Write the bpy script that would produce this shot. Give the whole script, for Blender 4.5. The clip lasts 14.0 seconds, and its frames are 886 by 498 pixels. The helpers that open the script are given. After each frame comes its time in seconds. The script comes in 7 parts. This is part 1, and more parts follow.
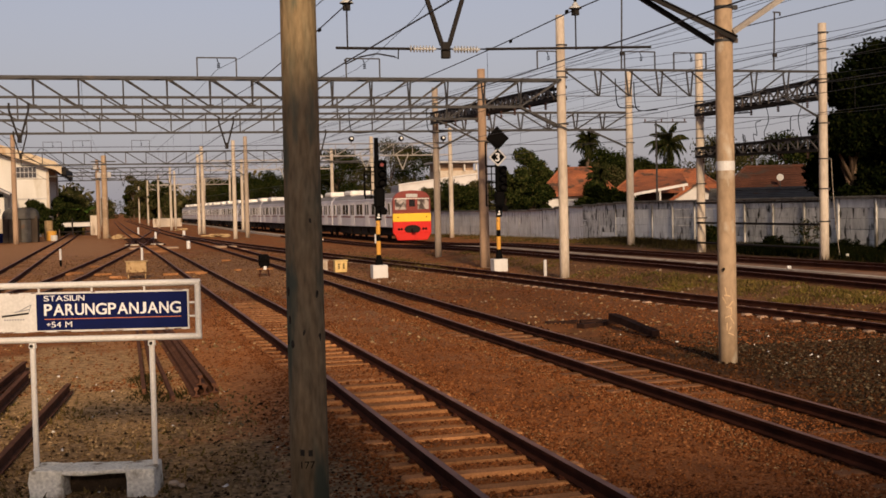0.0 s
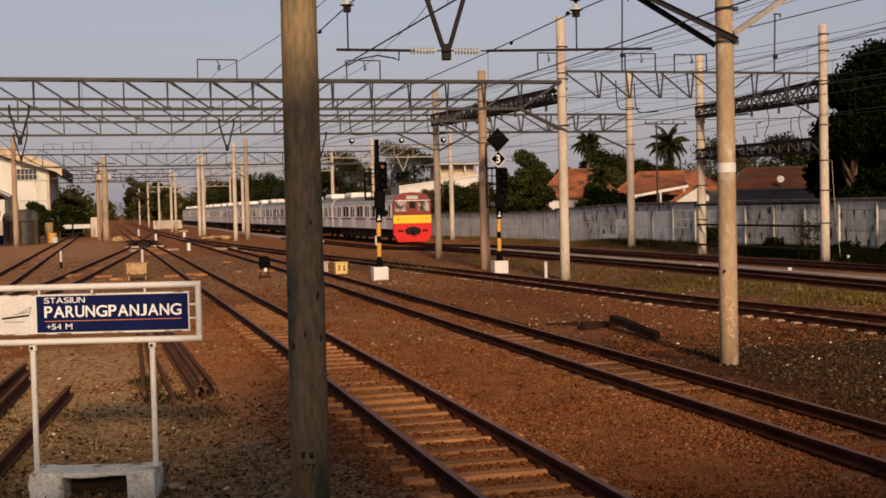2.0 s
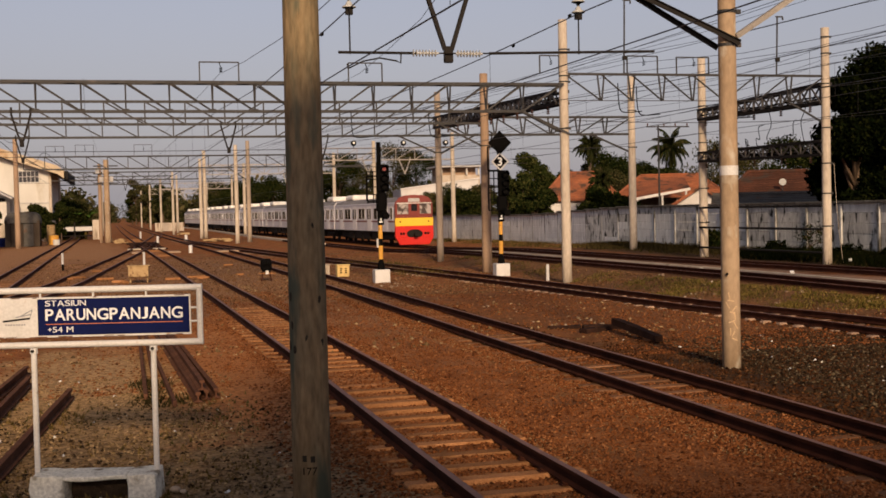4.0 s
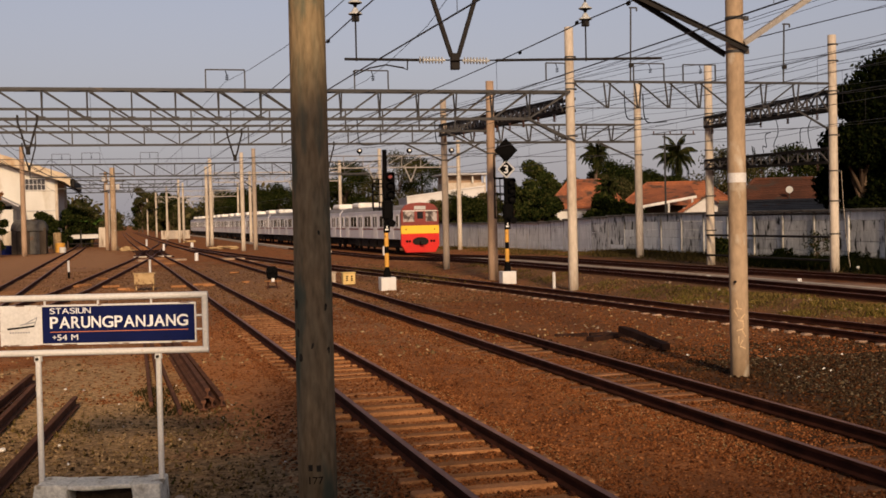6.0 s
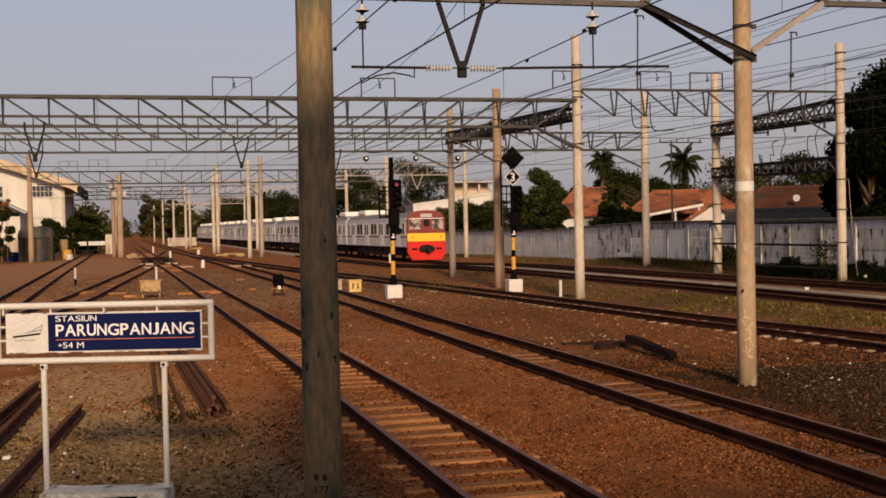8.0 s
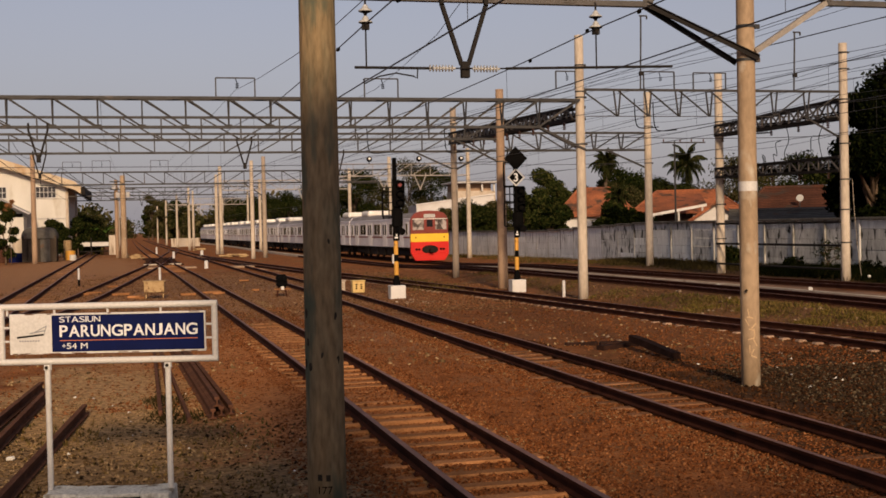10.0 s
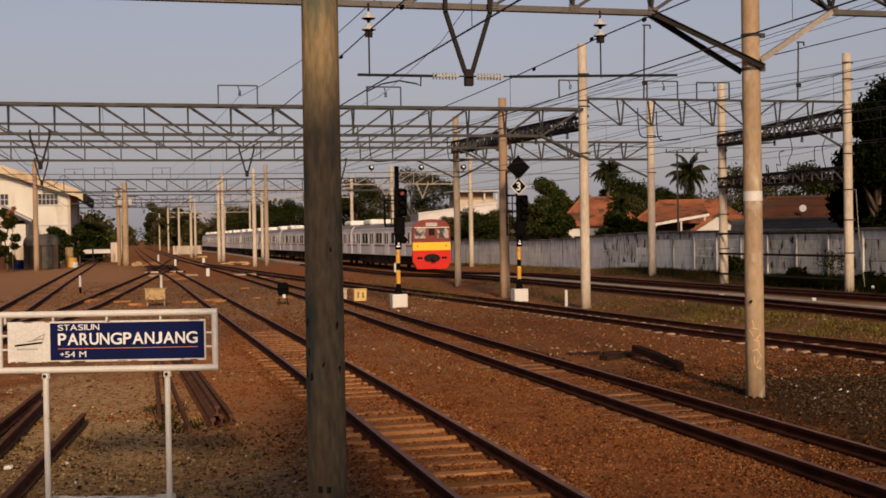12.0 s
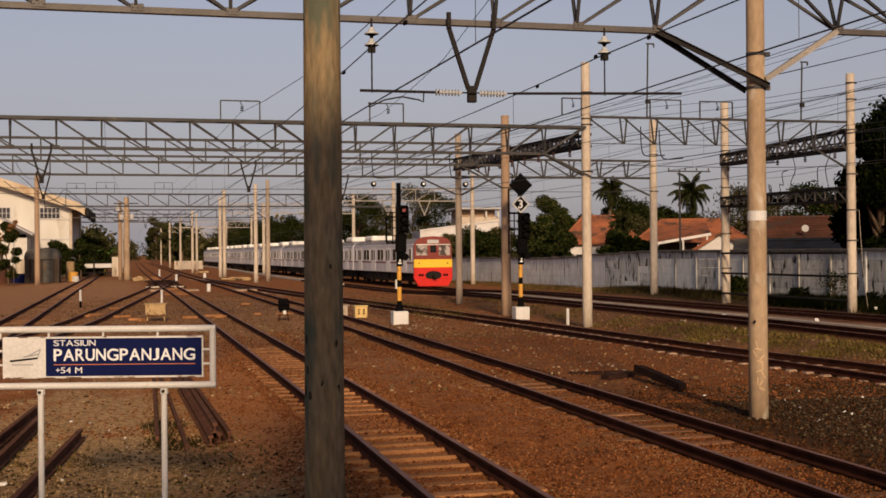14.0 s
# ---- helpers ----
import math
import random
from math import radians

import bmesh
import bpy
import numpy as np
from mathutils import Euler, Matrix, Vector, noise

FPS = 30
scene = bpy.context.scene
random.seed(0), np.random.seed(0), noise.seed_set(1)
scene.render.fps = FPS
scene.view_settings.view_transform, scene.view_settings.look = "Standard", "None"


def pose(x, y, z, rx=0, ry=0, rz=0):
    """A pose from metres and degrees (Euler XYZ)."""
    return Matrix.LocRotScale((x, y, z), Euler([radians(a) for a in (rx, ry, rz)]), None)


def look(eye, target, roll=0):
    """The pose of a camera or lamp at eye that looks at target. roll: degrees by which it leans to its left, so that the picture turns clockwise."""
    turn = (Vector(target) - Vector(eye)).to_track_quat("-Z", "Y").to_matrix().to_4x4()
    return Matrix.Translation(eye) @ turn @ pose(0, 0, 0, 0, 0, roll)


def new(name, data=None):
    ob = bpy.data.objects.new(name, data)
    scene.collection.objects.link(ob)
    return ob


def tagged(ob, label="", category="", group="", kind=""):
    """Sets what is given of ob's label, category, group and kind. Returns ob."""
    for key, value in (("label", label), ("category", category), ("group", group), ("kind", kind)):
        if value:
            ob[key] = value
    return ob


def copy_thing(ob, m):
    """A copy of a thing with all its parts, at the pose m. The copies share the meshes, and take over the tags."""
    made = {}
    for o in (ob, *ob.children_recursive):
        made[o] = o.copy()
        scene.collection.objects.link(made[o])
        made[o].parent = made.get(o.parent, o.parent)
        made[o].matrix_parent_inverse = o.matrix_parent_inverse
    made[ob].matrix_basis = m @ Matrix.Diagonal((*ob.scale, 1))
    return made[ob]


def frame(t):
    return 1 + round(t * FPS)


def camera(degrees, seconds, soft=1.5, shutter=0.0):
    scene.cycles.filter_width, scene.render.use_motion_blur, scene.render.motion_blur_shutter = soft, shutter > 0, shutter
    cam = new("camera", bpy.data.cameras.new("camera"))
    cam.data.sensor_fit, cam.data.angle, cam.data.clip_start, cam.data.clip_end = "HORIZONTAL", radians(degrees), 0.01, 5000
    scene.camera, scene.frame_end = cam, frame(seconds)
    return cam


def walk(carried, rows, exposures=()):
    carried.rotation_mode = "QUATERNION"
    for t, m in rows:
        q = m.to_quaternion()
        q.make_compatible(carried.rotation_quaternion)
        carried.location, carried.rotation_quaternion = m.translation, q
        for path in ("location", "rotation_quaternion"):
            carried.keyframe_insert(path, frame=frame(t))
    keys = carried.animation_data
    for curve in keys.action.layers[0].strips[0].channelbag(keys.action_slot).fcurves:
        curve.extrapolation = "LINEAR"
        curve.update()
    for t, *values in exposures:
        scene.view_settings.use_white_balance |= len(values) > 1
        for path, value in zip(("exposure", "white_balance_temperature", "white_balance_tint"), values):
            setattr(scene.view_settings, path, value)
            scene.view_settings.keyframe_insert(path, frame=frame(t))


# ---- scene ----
cam = camera(40.76, 14.0, soft=1.65)
PATH = [
    (0, pose(-0.028, -0.220, 2.596, 87.923, 1.317, -15.244)),
    (0.5, pose(-0.027, -0.220, 2.598, 87.937, 1.300, -15.237)),
    (1, pose(-0.029, -0.212, 2.597, 87.962, 1.329, -15.239)),
    (1.5, pose(-0.031, -0.211, 2.597, 87.984, 1.301, -15.239)),
    (2, pose(-0.028, -0.201, 2.596, 88.011, 1.337, -15.226)),
    (2.5, pose(-0.026, -0.206, 2.596, 88.039, 1.336, -15.208)),
    (3, pose(-0.024, -0.191, 2.600, 88.061, 1.326, -15.200)),
    (5.5, pose(-0.019, -0.123, 2.596, 88.393, 1.281, -14.950)),
    (6, pose(-0.013, -0.091, 2.594, 88.517, 1.288, -14.865)),
    (6.5, pose(-0.014, -0.087, 2.599, 88.623, 1.247, -14.788)),
    (7, pose(-0.008, -0.063, 2.599, 88.749, 1.241, -14.708)),
    (7.5, pose(-0.007, -0.058, 2.601, 88.835, 1.199, -14.626)),
    (8, pose(-0.008, -0.051, 2.600, 88.889, 1.171, -14.564)),
    (10.5, pose(-0.010, -0.051, 2.600, 88.924, 1.227, -14.382)),
    (11, pose(-0.004, -0.009, 2.598, 88.974, 1.191, -14.345)),
    (11.5, pose(0.002, 0.024, 2.600, 89.125, 1.106, -14.326)),
    (12, pose(0.009, 0.072, 2.600, 89.333, 0.979, -14.319)),
    (12.5, pose(0.016, 0.114, 2.597, 89.546, 0.853, -14.309)),
    (13, pose(0.024, 0.148, 2.602, 89.754, 0.735, -14.300)),
    (13.5, pose(0.034, 0.184, 2.601, 89.968, 0.614, -14.267)),
    (14, pose(0.041, 0.204, 2.603, 90.156, 0.512, -14.246)),
]
walk(cam, PATH, [(0, 0.0), (2, -0.03), (6, -0.02), (8, -0.05), (11, -0.15), (12.5, -0.14), (14, -0.11)])

# ---- world, sun ----
SUN_HEADING, SUN_HEIGHT = 186.5, 20.0      # where the sun stands: degrees clockwise from +y, degrees up
world = bpy.data.worlds.new("evening_sky")
scene.world = world
world.use_nodes = True
wn = world.node_tree.nodes
sky = wn.new("ShaderNodeTexSky")
sky.sky_type, sky.sun_disc = "NISHITA", False
sky.sun_elevation, sky.sun_rotation = radians(SUN_HEIGHT), radians(SUN_HEADING)
sky.air_density, sky.dust_density, sky.ozone_density = 1.0, 2.0, 1.0
haze = wn.new("ShaderNodeHueSaturation")          # evening haze takes the blue out of the sky
haze.inputs["Saturation"].default_value = 0.56
tint = wn.new("ShaderNodeMix")
tint.data_type, tint.blend_type = "RGBA", "MULTIPLY"
tint.inputs["Factor"].default_value = 1.0
tint.inputs["B"].default_value = (1.0, 0.92, 1.0, 1)
world.node_tree.links.new(sky.outputs[0], haze.inputs["Color"])
world.node_tree.links.new(haze.outputs[0], tint.inputs["A"])
way = wn.new("ShaderNodeTexCoord")
split = wn.new("ShaderNodeSeparateXYZ")
low = wn.new("ShaderNodeMapRange")                 # pale lilac haze thickens towards the horizon
low.inputs["From Min"].default_value, low.inputs["From Max"].default_value = 0.0, 0.22
low.inputs["To Min"].default_value, low.inputs["To Max"].default_value = 0.75, 0.0
mist = wn.new("ShaderNodeMix")
mist.data_type = "RGBA"
mist.inputs["B"].default_value = (4.2, 3.85, 4.2, 1)
world.node_tree.links.new(way.outputs["Generated"], split.inputs[0])
world.node_tree.links.new(split.outputs["Z"], low.inputs["Value"])
world.node_tree.links.new(low.outputs[0], mist.inputs["Factor"])
world.node_tree.links.new(tint.outputs["Result"], mist.inputs["A"])
world.node_tree.links.new(mist.outputs["Result"], wn["Background"].inputs[0])
wn["Background"].inputs[1].default_value = 0.094
sun = new("sun", bpy.data.lights.new("sun", "SUN"))
sun.data.energy, sun.data.angle, sun.data.color = 4.7, radians(6.0), (1.0, 0.72, 0.45)
sa, se = radians(SUN_HEADING), radians(SUN_HEIGHT)
sun.matrix_world = look((0, 0, 0), (-math.sin(sa) * math.cos(se), -math.cos(sa) * math.cos(se), -math.sin(se)))
sun.location = (30, -60, 40)


# ---- materials ----
def mat(name, a, b=None, rough=0.8, metal=0.0, scale=6.0, fine=60.0, bump=0.3, spread=0.5, fine_mix=0.35, stain=None, stain_scale=1.5, stain_at=0.58, per_piece=0.0, stretch=(1, 1, 1)):
    """Two base colours mixed by coarse and fine noise, a stain colour in patches, and a fine bump."""
    m = bpy.data.materials.new(name)
    m.use_nodes = True
    nt = m.node_tree
    n, l = nt.nodes, nt.links
    bs = n["Principled BSDF"]
    b = b or tuple(c * 0.75 for c in a)
    co = n.new("ShaderNodeTexCoord")
    mp = n.new("ShaderNodeMapping")
    mp.inputs["Scale"].default_value = stretch
    if per_piece:
        place = n.new("ShaderNodeObjectInfo")
        shift = n.new("ShaderNodeVectorMath")
        shift.operation = "ADD"
        l.new(co.outputs["Object"], shift.inputs[0])
        l.new(place.outputs["Location"], shift.inputs[1])
        l.new(shift.outputs[0], mp.inputs[0])
    else:
        l.new(co.outputs["Object"], mp.inputs[0])

    def noise_of(s, detail=4.0):
        t = n.new("ShaderNodeTexNoise")
        t.inputs["Scale"].default_value, t.inputs["Detail"].default_value = s, detail
        l.new(mp.outputs[0], t.inputs["Vector"])
        return t

    def mix(f, x, y):
        k = n.new("ShaderNodeMix")
        k.data_type = "RGBA"
        for src, sock in ((f, k.inputs["Factor"]), (x, k.inputs["A"]), (y, k.inputs["B"])):
            if isinstance(src, (float, int)):
                sock.default_value = src
            elif isinstance(src, tuple):
                sock.default_value = (*src, 1)
            else:
                l.new(src, sock)
        return k.outputs["Result"]

    def ramp(src, lo, hi):
        k = n.new("ShaderNodeMapRange")
        k.inputs["From Min"].default_value, k.inputs["From Max"].default_value = lo, hi
        l.new(src, k.inputs["Value"])
        return k.outputs[0]

    big, small = noise_of(scale), noise_of(fine, 6.0)
    col = mix(ramp(big.outputs["Fac"], 0.5 - spread / 2, 0.5 + spread / 2), a, b)
    dark = n.new("ShaderNodeMix")
    dark.data_type, dark.blend_type = "RGBA", "MULTIPLY"
    dark.inputs["Factor"].default_value = fine_mix
    l.new(col, dark.inputs["A"])
    l.new(small.outputs["Color"], dark.inputs["B"])
    g = n.new("ShaderNodeMapRange")
    g.inputs["From Min"].default_value, g.inputs["From Max"].default_value = 0.3, 0.7
    g.inputs["To Min"].default_value, g.inputs["To Max"].default_value = 0.45, 1.5
    l.new(small.outputs["Fac"], g.inputs["Value"])
    l.new(g.outputs[0], dark.inputs["B"])
    col = dark.outputs["Result"]
    if stain:
        st = noise_of(stain_scale, 5.0)
        col = mix(ramp(st.outputs["Fac"], stain_at, stain_at + 0.1), col, stain)
    if per_piece:
        oi = n.new("ShaderNodeObjectInfo")
        vr = n.new("ShaderNodeMapRange")
        vr.inputs["To Min"].default_value, vr.inputs["To Max"].default_value = 1 - per_piece, 1 + per_piece
        l.new(oi.outputs["Random"], vr.inputs["Value"])
        hv = n.new("ShaderNodeHueSaturation")
        l.new(vr.outputs[0], hv.inputs["Value"])
        l.new(col, hv.inputs["Color"])
        col = hv.outputs[0]
    l.new(col, bs.inputs["Base Color"])
    rr = ramp(small.outputs["Fac"], 0.2, 0.8)
    rm = n.new("ShaderNodeMapRange")
    rm.inputs["To Min"].default_value, rm.inputs["To Max"].default_value = max(rough - 0.12, 0.05), min(rough + 0.1, 1)
    l.new(rr, rm.inputs["Value"])
    l.new(rm.outputs[0], bs.inputs["Roughness"])
    bs.inputs["Metallic"].default_value = metal
    bs.inputs["Specular IOR Level"].default_value = 0.05 if rough > 0.7 else 0.4
    if bump:
        bp = n.new("ShaderNodeBump")
        bp.inputs["Strength"].default_value, bp.inputs["Distance"].default_value = bump, 0.02
        l.new(small.outputs["Fac"], bp.inputs["Height"])
        l.new(bp.outputs[0], bs.inputs["Normal"])
    return m


def stone_mat(name, cols, rough=0.9):
    """Loose stones: each one its own tone."""
    m = bpy.data.materials.new(name)
    m.use_nodes = True
    n, l = m.node_tree.nodes, m.node_tree.links
    geo = n.new("ShaderNodeNewGeometry")
    cr = n.new("ShaderNodeValToRGB")
    while len(cr.color_ramp.elements) < len(cols):
        cr.color_ramp.elements.new(0.5)
    for i, c in enumerate(cols):
        cr.color_ramp.elements[i].position = i / (len(cols) - 1)
        cr.color_ramp.elements[i].color = (*c, 1)
    l.new(geo.outputs["Random Per Island"], cr.inputs[0])
    l.new(cr.outputs[0], n["Principled BSDF"].inputs["Base Color"])
    n["Principled BSDF"].inputs["Roughness"].default_value = rough
    n["Principled BSDF"].inputs["Specular IOR Level"].default_value = 0.04
    return m


def glow(name, col, strength):
    m = bpy.data.materials.new(name)
    m.use_nodes = True
    bs = m.node_tree.nodes["Principled BSDF"]
    bs.inputs["Base Color"].default_value = (*col, 1)
    bs.inputs["Emission Color"].default_value = (*col, 1)
    bs.inputs["Emission Strength"].default_value = strength
    return m


M_GROUND = mat("rusty_ballast", (0.305, 0.119, 0.041), (0.158, 0.0585, 0.020), 0.95, scale=1.5, spread=0.34, fine=30, bump=0.9, fine_mix=0.8, stain=(0.20, 0.108, 0.045), stain_scale=0.35, stain_at=0.55)
M_STONE = stone_mat("ballast_stones", [(0.038, 0.0125, 0.0046), (0.126, 0.0425, 0.0148), (0.192, 0.0685, 0.0232), (0.144, 0.0495, 0.0170), (0.285, 0.123, 0.050)])
# dark brown ballast, with the shade over the right foreground put into its colour
M_STONE_SHADED = stone_mat("shaded_ballast_stones", [(0.012, 0.005, 0.002), (0.036, 0.014, 0.0055), (0.062, 0.025, 0.0095), (0.048, 0.019, 0.0075), (0.12, 0.056, 0.024)])
# haze over the farther ballast is put into this greyer stone colour
M_STONE_HAZED = stone_mat("hazed_ballast_stones", [(0.05, 0.024, 0.012), (0.11, 0.055, 0.027), (0.16, 0.082, 0.040), (0.13, 0.066, 0.032), (0.23, 0.13, 0.07)])
# grey gravel, coloured darker still to hold the right-foreground shade
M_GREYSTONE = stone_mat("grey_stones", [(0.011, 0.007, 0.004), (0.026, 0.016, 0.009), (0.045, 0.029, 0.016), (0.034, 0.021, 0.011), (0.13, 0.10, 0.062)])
M_RAIL = mat("rusted_rail_steel", (0.058, 0.020, 0.012), (0.020, 0.0072, 0.0045), 0.95, 0.0, scale=3, fine=80, bump=0.3)
M_RUSTY = mat("brown_rusted_rail", (0.11, 0.042, 0.026), (0.055, 0.022, 0.014), 0.95, scale=3, fine=80, bump=0.3)
M_SCRAP = mat("flaking_rust", (0.15, 0.068, 0.040), (0.075, 0.034, 0.021), 0.95, scale=4, fine=60, bump=0.5)
M_RAILTOP = mat("worn_rail_head", (0.23, 0.115, 0.082), (0.13, 0.064, 0.046), 0.66, 0.15, scale=2, fine=50, bump=0.1)
M_SLEEPER = mat("dusty_concrete_sleeper", (0.36, 0.170, 0.073), (0.22, 0.100, 0.041), 0.95, scale=3, fine=40, bump=0.5, fine_mix=0.5, per_piece=0.25)
M_SLEEPER_DULL = mat("soiled_concrete_sleeper", (0.215, 0.108, 0.056), (0.13, 0.062, 0.031), 0.95, scale=3, fine=40, bump=0.5, fine_mix=0.5, per_piece=0.3)
M_SLEEPER_PALE = mat("washed_concrete_sleeper", (0.35, 0.235, 0.165), (0.21, 0.132, 0.09), 0.95, scale=3, fine=40, bump=0.5, fine_mix=0.5, per_piece=0.3)
M_CONC = mat("spun_concrete", (0.50, 0.43, 0.35), (0.36, 0.30, 0.235), 0.85, scale=1.8, fine=12, bump=0.2, fine_mix=0.25, stain=(0.22, 0.17, 0.125), stain_scale=1.3, stain_at=0.59, stretch=(1, 1, 0.35))
M_CONC_OLD = mat("weathered_concrete", (0.215, 0.152, 0.094), (0.125, 0.102, 0.068), 0.9, scale=2.2, fine=18, bump=0.5, fine_mix=0.45, stain=(0.036, 0.042, 0.029), stain_scale=4.5, stain_at=0.50, stretch=(1, 1, 0.6))
M_CONC_TAN = mat("tan_spun_concrete", (0.37, 0.27, 0.178), (0.25, 0.175, 0.11), 0.85, scale=1.6, fine=14, bump=0.2, fine_mix=0.3, stain=(0.44, 0.38, 0.30), stain_scale=3.2, stain_at=0.58, stretch=(1, 1, 0.5))
M_POLE = mat("rust_stained_concrete", (0.240, 0.156, 0.080), (0.162, 0.133, 0.082), 0.9, scale=3.2, fine=16, bump=0.5, fine_mix=0.6, stain=(0.088, 0.094, 0.066), stain_scale=2.6, stain_at=0.51, stretch=(1.8, 1.8, 0.40))
# sky reflection on the cab panes is painted as pale streaks in the colour
M_CABGLASS = mat("cab_glass_painted_reflection", (0.36, 0.32, 0.30), (0.07, 0.055, 0.05), 0.12, scale=2.1, bump=0, spread=0.14)
M_CONC_BROWN = mat("brown_concrete", (0.34, 0.235, 0.158), (0.25, 0.170, 0.114), 0.85, scale=1.2, fine=20, bump=0.2, fine_mix=0.15, stain=(0.14, 0.10, 0.075), stain_scale=1.6, stain_at=0.60, stretch=(1, 1, 0.35))
M_CONC_GREY = mat("grey_concrete", (0.34, 0.275, 0.215), (0.25, 0.20, 0.155), 0.85, scale=1.2, fine=20, bump=0.2, fine_mix=0.15, stain=(0.10, 0.085, 0.07), stain_scale=1.6, stain_at=0.58, stretch=(1, 1, 0.35))
M_STEEL = mat("galvanised_steel", (0.039, 0.037, 0.037), (0.022, 0.021, 0.021), 0.65, 0.3, scale=2, fine=30, bump=0.15, stain=(0.085, 0.066, 0.054), stain_scale=1.7, stain_at=0.62)
M_NEARSTEEL = mat("weathered_zinc", (0.095, 0.085, 0.078), (0.050, 0.045, 0.042), 0.6, 0.3, scale=2, fine=30, bump=0.15, stain=(0.09, 0.060, 0.042), stain_scale=1.7, stain_at=0.62)
M_PALEZINC = mat("pale_grey_zinc", (0.30, 0.27, 0.235), (0.22, 0.195, 0.17), 0.6, 0.2, scale=2, fine=30, bump=0.1)
M_DARKSTEEL = mat("sooty_steel", (0.026, 0.023, 0.021), (0.017, 0.015, 0.014), 0.75, 0.2, scale=2, fine=30, bump=0.15)
M_WIRE = mat("copper_wire_dark", (0.045, 0.04, 0.04), (0.03, 0.03, 0.03), 0.6, 0.5, bump=0)
M_WHITE = mat("white_gloss_paint", (0.57, 0.555, 0.54), (0.48, 0.465, 0.445), 0.45, scale=3, fine=40, bump=0.1, fine_mix=0.18, stain=(0.30, 0.20, 0.12), stain_scale=9, stain_at=0.66)
M_BLUE = mat("navy_enamel", (0.006, 0.010, 0.060), (0.005, 0.008, 0.045), 0.75, scale=3, fine=40, bump=0.05, fine_mix=0.2)
M_LETTER = mat("white_lettering", (0.70, 0.70, 0.71), (0.62, 0.62, 0.63), 0.5, bump=0)
M_GREYINK = mat("grey_lettering", (0.25, 0.26, 0.28), (0.2, 0.2, 0.22), 0.5, bump=0)
M_ORANGE = mat("orange_line", (0.50, 0.155, 0.06), (0.42, 0.12, 0.05), 0.5, bump=0)
M_BLACK = mat("matt_black_paint", (0.0025, 0.0025, 0.0025), (0.004, 0.0035, 0.0035), 0.9, scale=4, bump=0.1)
M_YELLOW = mat("yellow_paint", (0.60, 0.31, 0.045), (0.47, 0.23, 0.03), 0.6, scale=5, bump=0.1, fine_mix=0.3, stain=(0.2, 0.11, 0.04), stain_scale=8, stain_at=0.62)
M_CREAM = mat("cream_painted_box", (0.42, 0.30, 0.16), (0.30, 0.20, 0.10), 0.75, scale=5, bump=0.15, fine_mix=0.3, stain=(0.16, 0.09, 0.045), stain_scale=6, stain_at=0.54)
M_SCRAWL = mat("faded_orange_scrawl", (0.66, 0.47, 0.28), (0.40, 0.28, 0.17), 0.8, scale=14, bump=0.1)
M_YBOX = mat("yellowed_box_paint", (0.60, 0.43, 0.17), (0.48, 0.33, 0.12), 0.7, scale=5, bump=0.1, fine_mix=0.25, stain=(0.25, 0.15, 0.06), stain_scale=6, stain_at=0.62)
M_REDLAMP = glow("red_lamp", (0.14, 0.004, 0.005), 0.04)
M_LENS = mat("dark_glass_lens", (0.005, 0.0045, 0.0045), (0.003, 0.003, 0.003), 0.75, bump=0)
M_DISC = mat("grey_glazed_porcelain", (0.46, 0.46, 0.45), (0.33, 0.33, 0.32), 0.25, scale=12, bump=0)
M_PORC = mat("white_porcelain", (0.72, 0.70, 0.66), (0.62, 0.6, 0.56), 0.2, bump=0)
M_PORC_BROWN = mat("brown_porcelain", (0.10, 0.05, 0.035), (0.08, 0.04, 0.03), 0.2, bump=0)
M_WALL = mat("grey_precast_panel", (0.74, 0.74, 0.725), (0.58, 0.58, 0.56), 0.9, scale=0.9, fine=5, bump=0.4, fine_mix=0.3, stain=(0.14, 0.13, 0.12), stain_scale=4.0, stain_at=0.61, per_piece=0.05, stretch=(1, 1, 0.22))
M_WALLPOST = mat("grey_precast_post", (0.60, 0.59, 0.57), (0.26, 0.25, 0.235), 0.9, scale=1.4, fine=8, bump=0.4, fine_mix=0.4, stain=(0.08, 0.075, 0.065), stain_scale=2.2, stain_at=0.52, per_piece=0.2, stretch=(1, 1, 0.4))
# darker panels: black mould stains, with the tree's shade put into their colour
M_MOULD_SHADE = mat("mould_and_shade_panel", (0.66, 0.65, 0.62), (0.36, 0.355, 0.335), 0.9, scale=0.7, fine=5, bump=0.4, fine_mix=0.5, stain=(0.03, 0.029, 0.025), stain_scale=3.8, stain_at=0.545, per_piece=0.14, stretch=(1, 1, 0.4))
M_COPING_GROOVE = mat("black_coping_and_groove", (0.17, 0.16, 0.145), (0.06, 0.055, 0.05), 0.9, scale=1.5, fine=14, bump=0.4, stain=(0.22, 0.21, 0.19), stain_scale=0.8, stain_at=0.60)
M_SILVER = mat("dull_stainless", (0.62, 0.605, 0.655), (0.53, 0.515, 0.56), 0.4, 0.05, scale=1, fine=12, bump=0.05, fine_mix=0.22, stain=(0.42, 0.37, 0.36), stain_scale=1.4, stain_at=0.62)
M_DOORWHITE = mat("white_door_paint", (0.73, 0.71, 0.73), (0.65, 0.63, 0.64), 0.4, scale=2, bump=0.02, fine_mix=0.12)
M_ROOFGREY = mat("grey_car_roof", (0.42, 0.41, 0.41), (0.30, 0.29, 0.29), 0.8, scale=1, fine=20, bump=0.1)
M_CARROOF = mat("dusty_car_roof", (0.25, 0.24, 0.245), (0.17, 0.16, 0.165), 0.85, scale=1, fine=20, bump=0.1)
